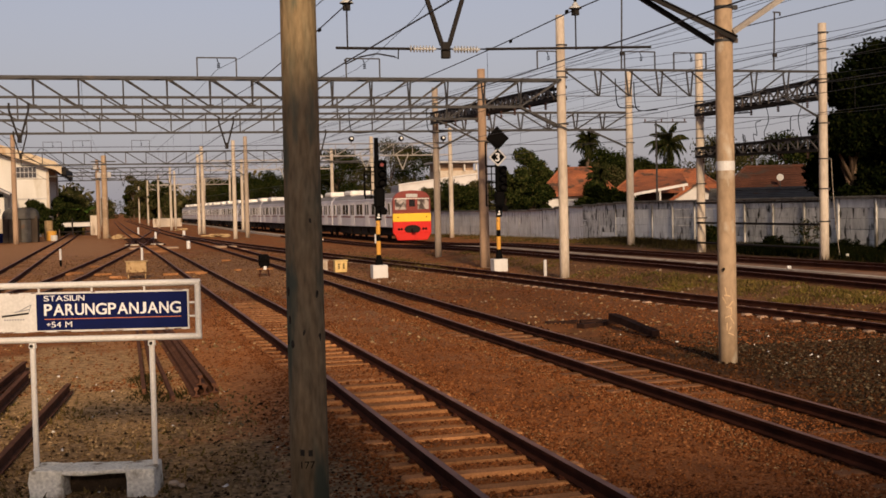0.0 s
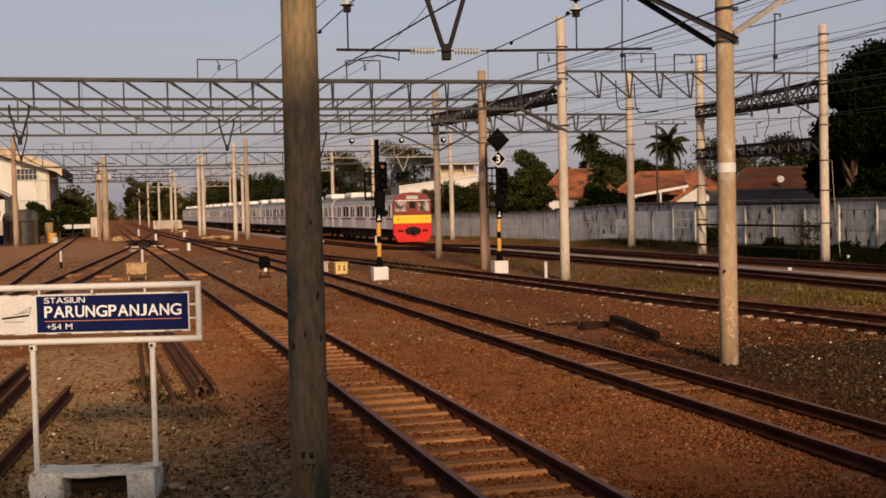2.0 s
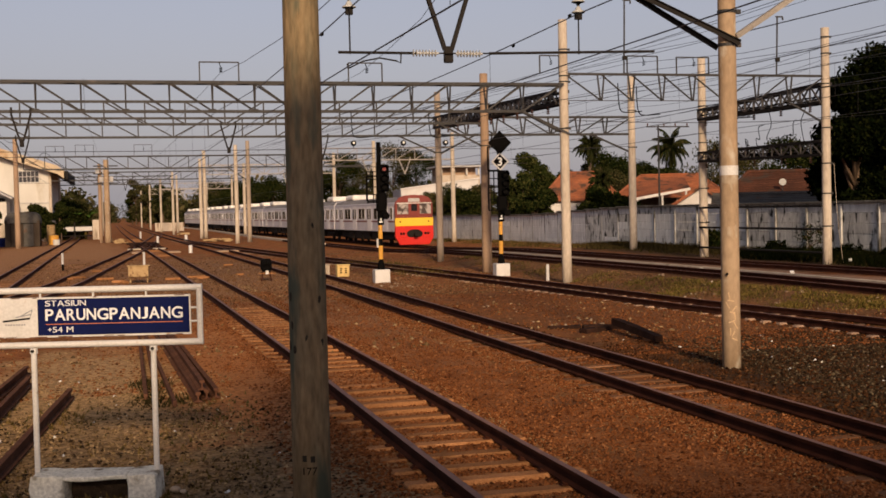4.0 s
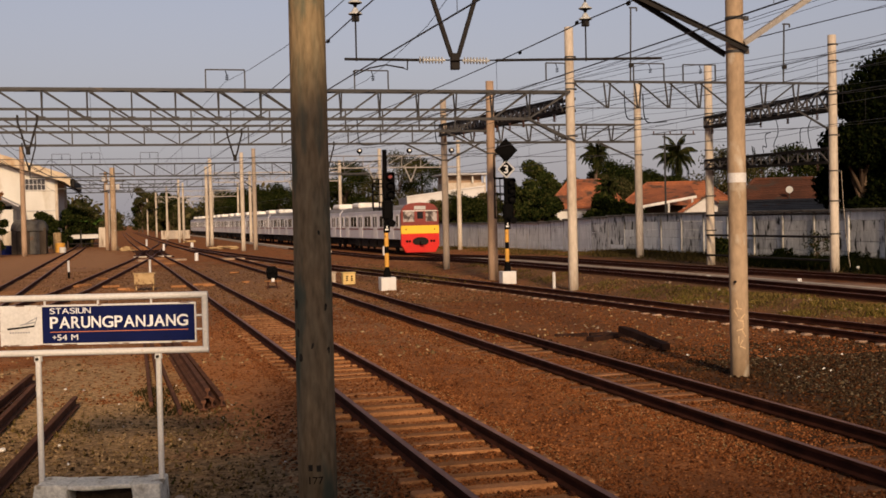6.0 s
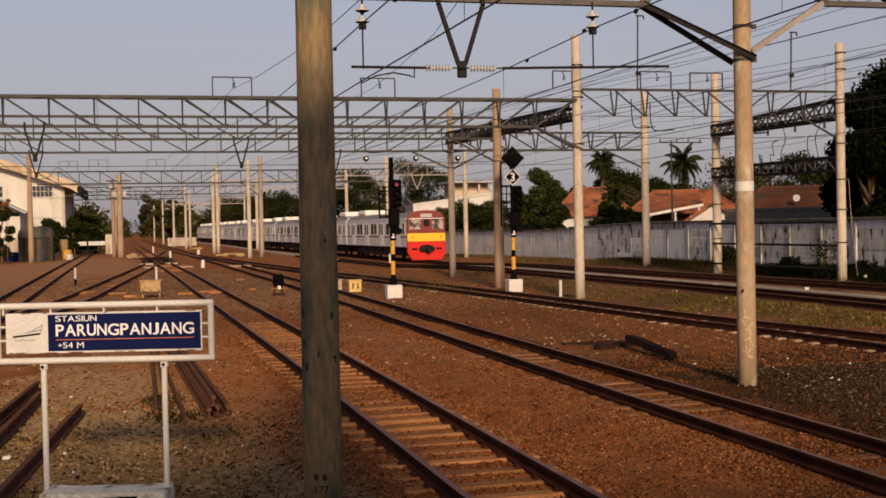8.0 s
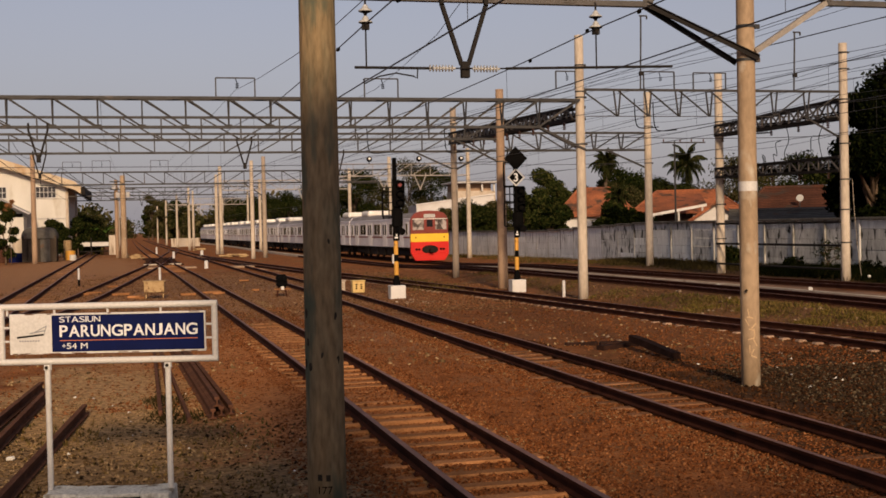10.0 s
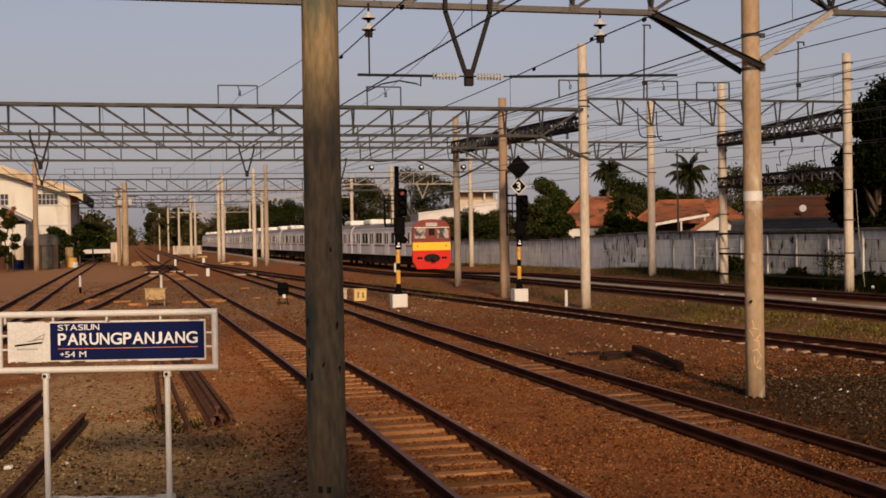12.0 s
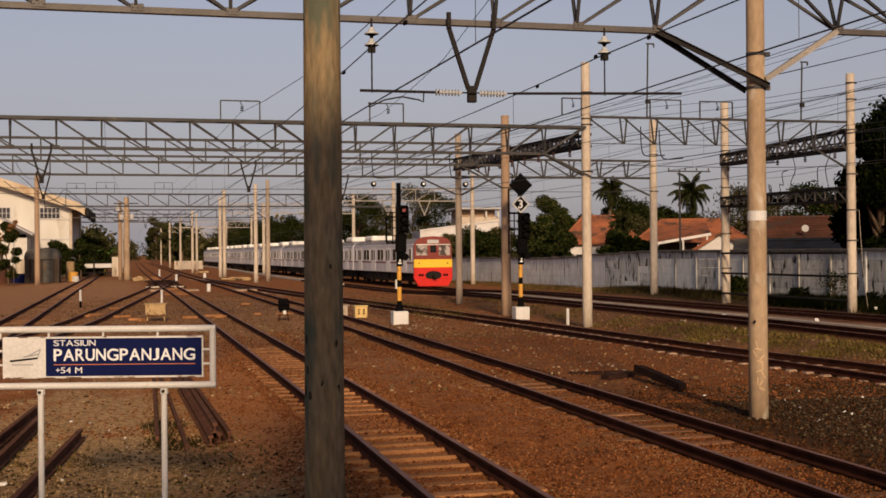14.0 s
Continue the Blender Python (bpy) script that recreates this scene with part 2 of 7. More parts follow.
M_ACWHITE = mat("white_cooler_cover", (0.80, 0.77, 0.72), (0.66, 0.63, 0.58), 0.6, scale=2, bump=0.1)
M_TRAINRED = mat("red_train_paint", (0.54, 0.017, 0.010), (0.46, 0.014, 0.009), 0.35, scale=2, bump=0.03, fine_mix=0.15)
M_TRAINDARKRED = mat("faded_red_paint", (0.20, 0.030, 0.020), (0.13, 0.022, 0.014), 0.4, scale=2, bump=0.03, fine_mix=0.2)
M_TRAINYELLOW = mat("yellow_train_paint", (0.72, 0.45, 0.03), (0.65, 0.40, 0.03), 0.35, scale=2, bump=0.03, fine_mix=0.12)
M_GLASS = mat("tinted_window_glass", (0.022, 0.020, 0.022), (0.012, 0.011, 0.012), 0.08, bump=0)
M_UNDER = mat("black_underframe", (0.014, 0.012, 0.011), (0.022, 0.017, 0.014), 0.85, scale=3, bump=0.2)
M_TANSTONE = stone_mat("tan_pebbles", [(0.06, 0.036, 0.017), (0.13, 0.082, 0.038), (0.21, 0.136, 0.064), (0.36, 0.25, 0.135), (0.16, 0.10, 0.047)])
M_TILE_OLD = mat("soot_brown_roof_tiles", (0.090, 0.037, 0.023), (0.045, 0.021, 0.015), 0.85, scale=0.8, fine=9, bump=0.5, fine_mix=0.5, stain=(0.05, 0.035, 0.028), stain_scale=0.9, stain_at=0.55, per_piece=0.10)
M_SHEDROOF = mat("dull_grey_sheet_roof", (0.105, 0.098, 0.088), (0.055, 0.05, 0.045), 0.8, scale=1.4, fine=12, bump=0.3, stain=(0.10, 0.06, 0.04), stain_scale=1.0, stain_at=0.6)
M_HUT = mat("dark_weathered_boards", (0.065, 0.049, 0.037), (0.03, 0.023, 0.018), 0.9, scale=2, fine=20, bump=0.3, stain=(0.13, 0.10, 0.075), stain_scale=1.2, stain_at=0.62, stretch=(1, 1, 0.3))
M_TILE = mat("clay_roof_tiles", (0.33, 0.115, 0.052), (0.17, 0.065, 0.038), 0.85, scale=0.8, fine=9, bump=0.5, fine_mix=0.5, stain=(0.075, 0.045, 0.032), stain_scale=0.9, stain_at=0.55, per_piece=0.10)
M_PLASTER = mat("cream_plaster", (0.55, 0.53, 0.485), (0.46, 0.44, 0.40), 0.85, scale=0.7, fine=20, bump=0.1, fine_mix=0.15, stain=(0.42, 0.38, 0.32), stain_scale=0.6, stain_at=0.62, stretch=(1, 1, 0.4))
M_WHITEWALL = mat("white_plaster", (0.56, 0.55, 0.54), (0.44, 0.42, 0.40), 0.9, scale=0.8, fine=20, bump=0.1, fine_mix=0.15, stain=(0.4, 0.32, 0.25), stain_scale=0.7, stain_at=0.62)
M_BARK = mat("bark", (0.13, 0.09, 0.06), (0.08, 0.055, 0.04), 0.95, scale=4, fine=30, bump=0.6)
M_FASCIA = mat("orange_cream_fascia", (0.50, 0.41, 0.29), (0.41, 0.32, 0.22), 0.8, scale=1, fine=20, bump=0.1, fine_mix=0.15, stain=(0.34, 0.23, 0.13), stain_scale=0.5, stain_at=0.6)
M_PLINTH = mat("worn_plinth_concrete", (0.76, 0.74, 0.655), (0.55, 0.52, 0.44), 0.9, scale=4, fine=30, bump=0.6, fine_mix=0.5, stain=(0.20, 0.165, 0.115), stain_scale=4, stain_at=0.56)
# earth coloured near-black so that the plinth's hollow looks shaded
M_HOLLOW = mat("hollow_shade_earth", (0.055, 0.038, 0.025), (0.026, 0.019, 0.013), 0.95, scale=8, fine=50, bump=0.7)
M_HOLEMARK = mat("hole_shade_and_worn_mark", (0.05, 0.042, 0.03), (0.025, 0.021, 0.016), 0.95, scale=20, fine=60, bump=0.3)
M_PALESTEEL = mat("pale_painted_steel", (0.30, 0.27, 0.24), (0.22, 0.19, 0.17), 0.6, scale=2, fine=30, bump=0.1)
M_WOODOLD = mat("tarred_timber", (0.040, 0.019, 0.013), (0.016, 0.009, 0.007), 0.9, scale=6, fine=40, bump=0.5)


def leaf_mat(name, cols):
    m = stone_mat(name, cols, 0.6)
    bs = m.node_tree.nodes["Principled BSDF"]
    bs.inputs["Specular IOR Level"].default_value = 0.0
    return m


M_LEAF = leaf_mat("broad_leaves", [(0.003, 0.006, 0.0015), (0.008, 0.013, 0.0035), (0.017, 0.022, 0.006), (0.045, 0.044, 0.013)])
M_LEAF_DRY = leaf_mat("dry_leaves", [(0.012, 0.014, 0.005), (0.027, 0.028, 0.010), (0.050, 0.046, 0.018), (0.085, 0.068, 0.030)])
M_PALM = leaf_mat("palm_leaves", [(0.004, 0.007, 0.002), (0.009, 0.013, 0.004), (0.018, 0.021, 0.007), (0.05, 0.042, 0.016)])
M_GRASS = leaf_mat("dry_grass", [(0.04, 0.03, 0.010), (0.085, 0.058, 0.02), (0.14, 0.092, 0.034), (0.035, 0.036, 0.011)])
M_WEED = leaf_mat("dark_weeds", [(0.012, 0.011, 0.004), (0.030, 0.025, 0.010), (0.060, 0.042, 0.018)])
# near-black leaf copy; the shade on these plants is put into its colour
M_LEAF_SHADED = leaf_mat("shade_dark_leaves", [(0.0012, 0.0022, 0.0008), (0.0025, 0.0042, 0.0013), (0.0045, 0.0065, 0.002), (0.012, 0.014, 0.004)])
M_TUFT = leaf_mat("yellow_green_tufts", [(0.035, 0.034, 0.009), (0.090, 0.074, 0.017), (0.17, 0.12, 0.034), (0.12, 0.070, 0.028)])
M_RUBBLE = stone_mat("pale_rubble", [(0.15, 0.092, 0.055), (0.23, 0.155, 0.10), (0.33, 0.245, 0.17), (0.19, 0.12, 0.075), (0.40, 0.32, 0.24)])
M_BANANA = leaf_mat("banana_leaves", [(0.03, 0.06, 0.010), (0.055, 0.095, 0.018), (0.09, 0.13, 0.03)])
M_LEAF_MID = leaf_mat("sunny_leaves", [(0.006, 0.010, 0.003), (0.016, 0.023, 0.006), (0.034, 0.040, 0.011), (0.075, 0.070, 0.022)])
M_FLOWER = leaf_mat("red_flowers", [(0.16, 0.065, 0.030), (0.26, 0.115, 0.05), (0.07, 0.07, 0.022)])


# ---- mesh helpers ----
def done(name, bm, material, smooth=False):
    me = bpy.data.meshes.new(name)
    bm.normal_update()
    bm.to_mesh(me)
    bm.free()
    for i in (material if isinstance(material, (list, tuple)) else [material]):
        me.materials.append(i)
    if smooth:
        me.polygons.foreach_set("use_smooth", [True] * len(me.polygons))
    return me


def part(name, bm, material, parent, label="", smooth=False):
    ob = new(name, bm if isinstance(bm, bpy.types.Mesh) else done(name, bm, material, smooth))
    ob.parent = parent
    return tagged(ob, label)


def thing(name, x=0.0, y=0.0, z=0.0, rz=0.0, label="", category="", group="", kind=""):
    ob = new(name)
    ob.empty_display_size = 0.2
    ob.matrix_basis = pose(x, y, z, 0, 0, rz)
    return tagged(ob, label, category, group, kind)


def solid(name, bm, material, label="", category="", group="", kind="", smooth=False, at=None):
    ob = new(name, bm if isinstance(bm, bpy.types.Mesh) else done(name, bm, material, smooth))
    if at is not None:
        ob.matrix_basis = at
    return tagged(ob, label, category, group, kind)


def box(bm, c, s, rz=0.0, bevel=0.0, rx=0.0, ry=0.0):
    r = bmesh.ops.create_cube(bm, size=1.0)
    vs = r["verts"]
    m = pose(c[0], c[1], c[2], rx, ry, rz) @ Matrix.Diagonal((s[0], s[1], s[2], 1))
    bmesh.ops.transform(bm, matrix=m, verts=vs)
    if bevel:
        es = list({e for v in vs for e in v.link_edges})
        bmesh.ops.bevel(bm, geom=es, offset=bevel, segments=1, affect="EDGES")
    return bm


def beam(bm, a, b, w, h, up=(0, 0, 1)):
    """A bar of section w x h from a to b."""
    a, b = Vector(a), Vector(b)
    d = b - a
    u = Vector(up)
    if abs(d.normalized().dot(u)) > 0.98:
        u = Vector((0, 1, 0))
    side = d.cross(u).normalized() * (w / 2)
    top = side.cross(d).normalized() * (h / 2)
    vs = [bm.verts.new(p + sx * side + sz * top) for p in (a, b) for sx, sz in ((-1, -1), (1, -1), (1, 1), (-1, 1))]
    for q in ((3, 2, 1, 0), (4, 5, 6, 7), (0, 1, 5, 4), (1, 2, 6, 5), (2, 3, 7, 6), (3, 0, 4, 7)):
        bm.faces.new([vs[i] for i in q])
    return bm


def tube(bm, pts, r, n=8, caps=True):
    """A round bar through points; r one radius or one for each point."""
    pts = [Vector(p) for p in pts]
    rs = r if isinstance(r, (list, tuple)) else [r] * len(pts)
    rings = []
    for i, p in enumerate(pts):
        d = (pts[min(i + 1, len(pts) - 1)] - pts[max(i - 1, 0)]).normalized()
        u = Vector((0, 0, 1)) if abs(d.z) < 0.95 else Vector((0, 1, 0))
        s = d.cross(u).normalized()
        t = s.cross(d).normalized()
        rings.append([bm.verts.new(p + rs[i] * (math.cos(2 * math.pi * k / n) * s + math.sin(2 * math.pi * k / n) * t)) for k in range(n)])
    for p, q in zip(rings, rings[1:]):
        for k in range(n):
            bm.faces.new((p[k], p[(k + 1) % n], q[(k + 1) % n], q[k]))
    if caps:
        bm.faces.new(rings[0][::-1])
        bm.faces.new(rings[-1])
    return bm


def B():
    return bmesh.new()


def smooth_step(a, b, v):
    k = min(max((v - a) / (b - a), 0), 1)
    return k * k * (3 - 2 * k)


def gz(x, y):
    """The height of the ground: the far pair of lines lies a little higher."""
    return 0.30 * smooth_step(14.6, 17.0, x) * (1 - smooth_step(58, 80, y)) + 0.20 * smooth_step(25.2, 27.0, x) * (1 - smooth_step(80, 110, y))


def spline(pts, step=1.0):
    """Points along a smooth line through pts (x, y), evenly spaced."""
    p = [Vector((*q, 0)) for q in pts]
    p = [2 * p[0] - p[1]] + p + [2 * p[-1] - p[-2]]
    out = []
    for i in range(1, len(p) - 2):
        k = max(2, int((p[i + 1] - p[i]).length / 0.25))
        for j in range(k):
            t = j / k
            out.append(0.5 * (2 * p[i] + (p[i + 1] - p[i - 1]) * t + (2 * p[i - 1] - 5 * p[i] + 4 * p[i + 1] - p[i + 2]) * t * t + (3 * p[i] - p[i - 1] - 3 * p[i + 1] + p[i + 2]) * t ** 3))
    out.append(p[-2])
    res, left = [out[0]], step
    for a, b in zip(out, out[1:]):
        d = (b - a).length
        while d >= left and d > 0:
            a = a + (b - a) * (left / d)
            d = (b - a).length
            res.append(a.copy())
            left = step
        left -= d
    return res


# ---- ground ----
def ground_patch(m, at, size, a, b):
    """A ragged-edged patch of soil, light, shade or haze mixed into a ground material."""
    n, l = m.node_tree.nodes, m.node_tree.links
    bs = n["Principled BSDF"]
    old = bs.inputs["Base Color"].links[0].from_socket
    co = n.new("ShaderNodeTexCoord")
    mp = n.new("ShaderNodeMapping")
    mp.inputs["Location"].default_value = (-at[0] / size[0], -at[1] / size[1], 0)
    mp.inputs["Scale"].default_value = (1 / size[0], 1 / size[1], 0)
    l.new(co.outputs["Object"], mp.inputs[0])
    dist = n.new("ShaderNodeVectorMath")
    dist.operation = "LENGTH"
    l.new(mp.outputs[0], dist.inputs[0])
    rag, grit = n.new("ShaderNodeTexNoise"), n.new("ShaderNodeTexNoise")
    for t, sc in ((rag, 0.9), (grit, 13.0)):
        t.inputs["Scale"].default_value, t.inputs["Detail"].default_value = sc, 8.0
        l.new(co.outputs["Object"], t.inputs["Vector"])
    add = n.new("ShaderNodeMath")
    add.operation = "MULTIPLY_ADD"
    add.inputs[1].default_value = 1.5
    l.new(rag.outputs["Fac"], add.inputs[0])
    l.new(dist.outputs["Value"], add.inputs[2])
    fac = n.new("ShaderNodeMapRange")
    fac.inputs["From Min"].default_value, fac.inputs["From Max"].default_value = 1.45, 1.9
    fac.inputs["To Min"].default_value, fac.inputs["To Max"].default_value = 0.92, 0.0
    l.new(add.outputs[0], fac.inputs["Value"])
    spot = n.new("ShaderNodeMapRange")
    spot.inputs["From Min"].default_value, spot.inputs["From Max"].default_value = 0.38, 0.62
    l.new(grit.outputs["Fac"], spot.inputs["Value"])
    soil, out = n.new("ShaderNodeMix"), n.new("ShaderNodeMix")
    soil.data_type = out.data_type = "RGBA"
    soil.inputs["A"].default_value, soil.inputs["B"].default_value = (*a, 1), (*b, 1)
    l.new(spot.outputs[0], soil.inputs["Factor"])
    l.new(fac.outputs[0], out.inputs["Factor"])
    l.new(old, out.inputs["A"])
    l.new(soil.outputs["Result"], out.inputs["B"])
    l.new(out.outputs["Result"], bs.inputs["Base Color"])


def build_ground():
    bm = B()
    xs = [-1500, -500, -150, -60, -30] + [-20 + i for i in range(61)] + [50, 80, 200, 600, 2000]
    ys = [-600, -150, -40, -10] + [i * 1.0 for i in range(0, 131)] + [150, 180, 220, 300, 450, 800, 1600, 3500]
    grid = [[bm.verts.new((x, y, gz(x, y) + (0.05 * noise.noise((x * 0.35, y * 0.35, 3)) - 0.02 if -19 < x < 39 and 1 < y < 120 else -0.02))) for x in xs] for y in ys]
    for j in range(len(ys) - 1):
        for i in range(len(xs) - 1):
            bm.faces.new((grid[j][i], grid[j][i + 1], grid[j + 1][i + 1], grid[j + 1][i]))
    # tan dirt round the sign, toned down in colour for its shade
    ground_patch(M_GROUND, (-0.6, 11.5), (3.6, 9.5), (0.31, 0.200, 0.098), (0.125, 0.082, 0.041))
    # middle distance: colour greyed to carry the haze
    ground_patch(M_GROUND, (3.5, 48.0), (6.0, 28.0), (0.30, 0.166, 0.088), (0.18, 0.096, 0.048))
    # sunlit orange put into the colour beside the through line
    ground_patch(M_GROUND, (2.0, 22.0), (2.6, 8.5), (0.43, 0.180, 0.064), (0.24, 0.095, 0.034))
    # far sidings, with haze painted into the tan
    ground_patch(M_GROUND, (-5.5, 85.0), (6.5, 60.0), (0.38, 0.20, 0.098), (0.23, 0.118, 0.056))
    # dark soil round the mast, shade included in its colour
    ground_patch(M_GROUND, (12.8, 12.0), (6.0, 15.0), (0.050, 0.030, 0.015), (0.022, 0.014, 0.008))
    ground_patch(M_GROUND, (26.6, 46.0), (3.4, 26.0), (0.075, 0.046, 0.024), (0.033, 0.021, 0.011))
    ground_patch(M_GROUND, (11.2, 27.0), (3.2, 9.0), (0.22, 0.095, 0.038), (0.11, 0.046, 0.018))
    ground_patch(M_GROUND, (16.4, 36.0), (1.9, 20.0), (0.21, 0.108, 0.050), (0.09, 0.047, 0.022))
    ground_patch(M_GROUND, (20.9, 46.0), (1.5, 22.0), (0.31, 0.20, 0.14), (0.20, 0.125, 0.085))
    # bright tan stands in for sunlight on the dirt behind the sign
    ground_patch(M_GROUND, (-0.7, 19.5), (1.7, 5.5), (0.50, 0.315, 0.150), (0.21, 0.132, 0.062))
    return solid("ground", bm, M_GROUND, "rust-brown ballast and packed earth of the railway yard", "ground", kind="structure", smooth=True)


build_ground()

# ---- tracks ----
GAUGE = 1.135      # between the middles of the rail heads
RAIL_PROFILE = ((-0.06, 0.0), (0.06, 0.0), (0.06, 0.012), (0.012, 0.03), (0.012, 0.095), (0.034, 0.105), (0.034, 0.14), (-0.034, 0.14), (-0.034, 0.105), (-0.012, 0.095), (-0.012, 0.03), (-0.06, 0.012))


def rail_bm(line, side, z0=0.008):
    bm = B()
    rings = []
    for i, p in enumerate(line):
        d = (line[min(i + 1, len(line) - 1)] - line[max(i - 1, 0)]).normalized()
        n = Vector((d.y, -d.x, 0))
        c = p + n * side
        rings.append([bm.verts.new((c.x + n.x * u, c.y + n.y * u, gz(c.x, c.y) + z0 + v)) for u, v in RAIL_PROFILE])
    k = len(RAIL_PROFILE)
    for a, b in zip(rings, rings[1:]):
        for i in range(k):
            f = bm.faces.new((a[i], b[i], b[(i + 1) % k], a[(i + 1) % k]))
            f.material_index = 1 if i == 6 else 0
    bm.faces.new(rings[0])
    bm.faces.new(rings[-1][::-1])
    return bm


def sleeper_mesh(l=1.82, w=0.21):
    bm = B()
    box(bm, (0, 0, -0.04), (l, w, 0.17), bevel=0.02)
    return done("sleeper", bm, M_SLEEPER)


SLEEPER = sleeper_mesh()
PALE_SLEEPER = sleeper_mesh(1.62, 0.17)
PALE_SLEEPER.materials[0] = M_SLEEPER_PALE
DULL_SLEEPER = sleeper_mesh()
DULL_SLEEPER.materials[0] = M_SLEEPER_DULL


def track(pts, label, near=0, drop=0.02, kind=None, rail=None, sink=0.05):
    t = thing("railway_track", label=label, category="railway track", group="tracks of the yard")
    line = spline(pts, 1.0)
    for s in (-GAUGE / 2, GAUGE / 2):
        part("rail", rail_bm(line, s), [rail or M_RAIL, M_RAILTOP], t)
    marks = spline(pts, 0.6)
    rest = B()
    for i, p in enumerate(marks[:-1]):
        d = marks[i + 1] - p
        rz = math.degrees(math.atan2(d.y, d.x)) - 90
        if p.y > 4 and i < near + 104:
            ob = part("sleeper", kind or SLEEPER, None, t)
            ob.matrix_basis = pose(p.x, p.y, gz(p.x, p.y) - drop - sink * smooth_step(22, 42, p.y) + random.uniform(-0.012, 0.008), 0, 0, rz + random.uniform(-0.6, 0.6))
        elif p.y < 150:
            box(rest, (p.x, p.y, gz(p.x, p.y) - 0.065 - drop), (1.9, 0.21, 0.17), rz)
    if len(rest.verts):
        tagged(part("sleeper_bed", rest, (kind or SLEEPER).materials[0], t), kind="stuff")
    else:
        rest.free()
    return t


T1 = [(3.5, -60), (3.44, 2), (3.42, 12), (3.38, 22), (3.2, 36), (3.0, 50), (2.75, 70), (2.35, 92), (1.7, 130), (0.6, 220), (-1.0, 420)]
T2 = [(7.4, -60), (7.35, 2), (7.32, 20), (7.30, 46), (7.1, 62), (6.7, 90), (6.0, 125), (5.2, 175), (2.5, 420)]
T3 = [(16.6, -60), (15.2, 2), (14.5, 21), (13.8, 28), (13.2, 36), (12.3, 46), (10.9, 60), (9.4, 76), (7.7, 98), (6.35, 118), (5.9, 130)]
T4 = [(19.8, -60), (18.6, 2), (18.4, 20), (18.3, 34), (17.8, 46), (17.3, 57), (16.4, 76), (15.9, 88), (15.5, 100), (15.2, 112)]
T5 = [(27.0, -60), (25.2, 2), (23.6, 22), (22.6, 34), (21.7, 44), (21.0, 56), (20.6, 68), (20.2, 81), (19.75, 92), (19.25, 104), (18.65, 118), (18.05, 134), (17.0, 160), (15.85, 201), (14.9, 252), (12.0, 420)]
L1 = [(-4.3, 15), (-4.62, 52), (-4.95, 90), (-5.2, 130), (-5.6, 165)]
L2 = [(-5.9, 20), (-3.75, 34), (-2.3, 46), (-1.62, 54.5), (-0.72, 67), (0.51, 83.8), (1.47, 98.2), (2.2, 112), (3.35, 135), (4.6, 160), (5.0, 182)]
through_line = track(T1, "rusty rails on dusty tan concrete sleepers, a through line", near=130, drop=0.035)
track(T2, "rusty rails on half-buried concrete sleepers in brown ballast", near=110, drop=0.058, kind=DULL_SLEEPER)
track(T3, "dark rusty rails with whitish sleeper ends showing", near=100, drop=0.038, kind=PALE_SLEEPER, sink=0.0)
track(T4, "dark rusty rails on the raised far bed", drop=0.06, kind=DULL_SLEEPER)
track(T5, "dark rusty rails under the waiting train", drop=0.06, kind=DULL_SLEEPER)
track(L1, "rusty siding rails leading to the gate of the yard", near=60, drop=0.06, kind=DULL_SLEEPER, rail=M_RUSTY, sink=0.0)
track(L2, "rusty crossover rails cutting over the through line", near=60, drop=0.06, kind=DULL_SLEEPER, rail=M_RUSTY, sink=0.0)


# spring clips that hold the rails of the through line to its nearest sleepers
b = B()
box(b, (0, 0, 0.008), (0.065, 0.09, 0.018), bevel=0.004)
tube(b, [(-0.02, -0.04, 0.02), (0.015, -0.015, 0.03), (0.015, 0.015, 0.03), (-0.02, 0.04, 0.02)], 0.009, 6)
CLIP = done("rail_clip", b, M_RAIL)
held = [p for p in spline(T1, 0.6) if 8 < p.y < 23]
for p, q in zip(held, held[1:]):
    d = (q - p).normalized()
    for side in (-GAUGE / 2, GAUGE / 2):
        for out in (-0.105, 0.105):
            c = p + Vector((d.y, -d.x, 0)) * (side + out)
            part("rail_clip", CLIP, None, through_line).matrix_basis = pose(c.x, c.y, 0.015, 0, 0, math.degrees(math.atan2(d.y, d.x)) - 90 + (180 if out < 0 else 0))

# check rails and dark timbers where the crossover cuts the through line
crossing = thing("rail_crossing", 2.05, 109, 0, 0, "dark rusty rail crossing with check rails on old timbers", "rail crossing")
cr = random.Random(12)
for k in range(36):
    b = B()
    box(b, (cr.uniform(-0.1, 0.1), -12.0 + 0.72 * k, 0.02), (2.25 + 0.04 * abs(k - 17) + cr.uniform(-0.2, 0.3), 0.26, 0.12), rz=cr.uniform(-2, 2), bevel=0.015)
    part("timber", b, M_WOODOLD, crossing)
for q, turn in ((-GAUGE / 2, 1.0), (GAUGE / 2, 1.0), (-GAUGE / 2, -3.2), (GAUGE / 2, -3.2)):
    for s in (-0.12, 0.12):
        b = B()
        c, n = math.cos(radians(turn)), math.sin(radians(turn))
        beam(b, (q * c + s + n * 8.5, -8.5 * c, 0.15), (q * c + s - n * 8.5, 8.5 * c, 0.15), 0.07, 0.12)
        part("check_rail", b, M_RAIL, crossing)
for x, y, w, turn in ((-1.1, -11.9, 1.0, 4), (0.86, -11.7, 1.0, -6)):
    b = B()
    box(b, (x, y, 0.06), (w, 0.9, 0.10), rz=turn, bevel=0.02)
    part("slab", b, M_CONC, crossing, "pale concrete slab")


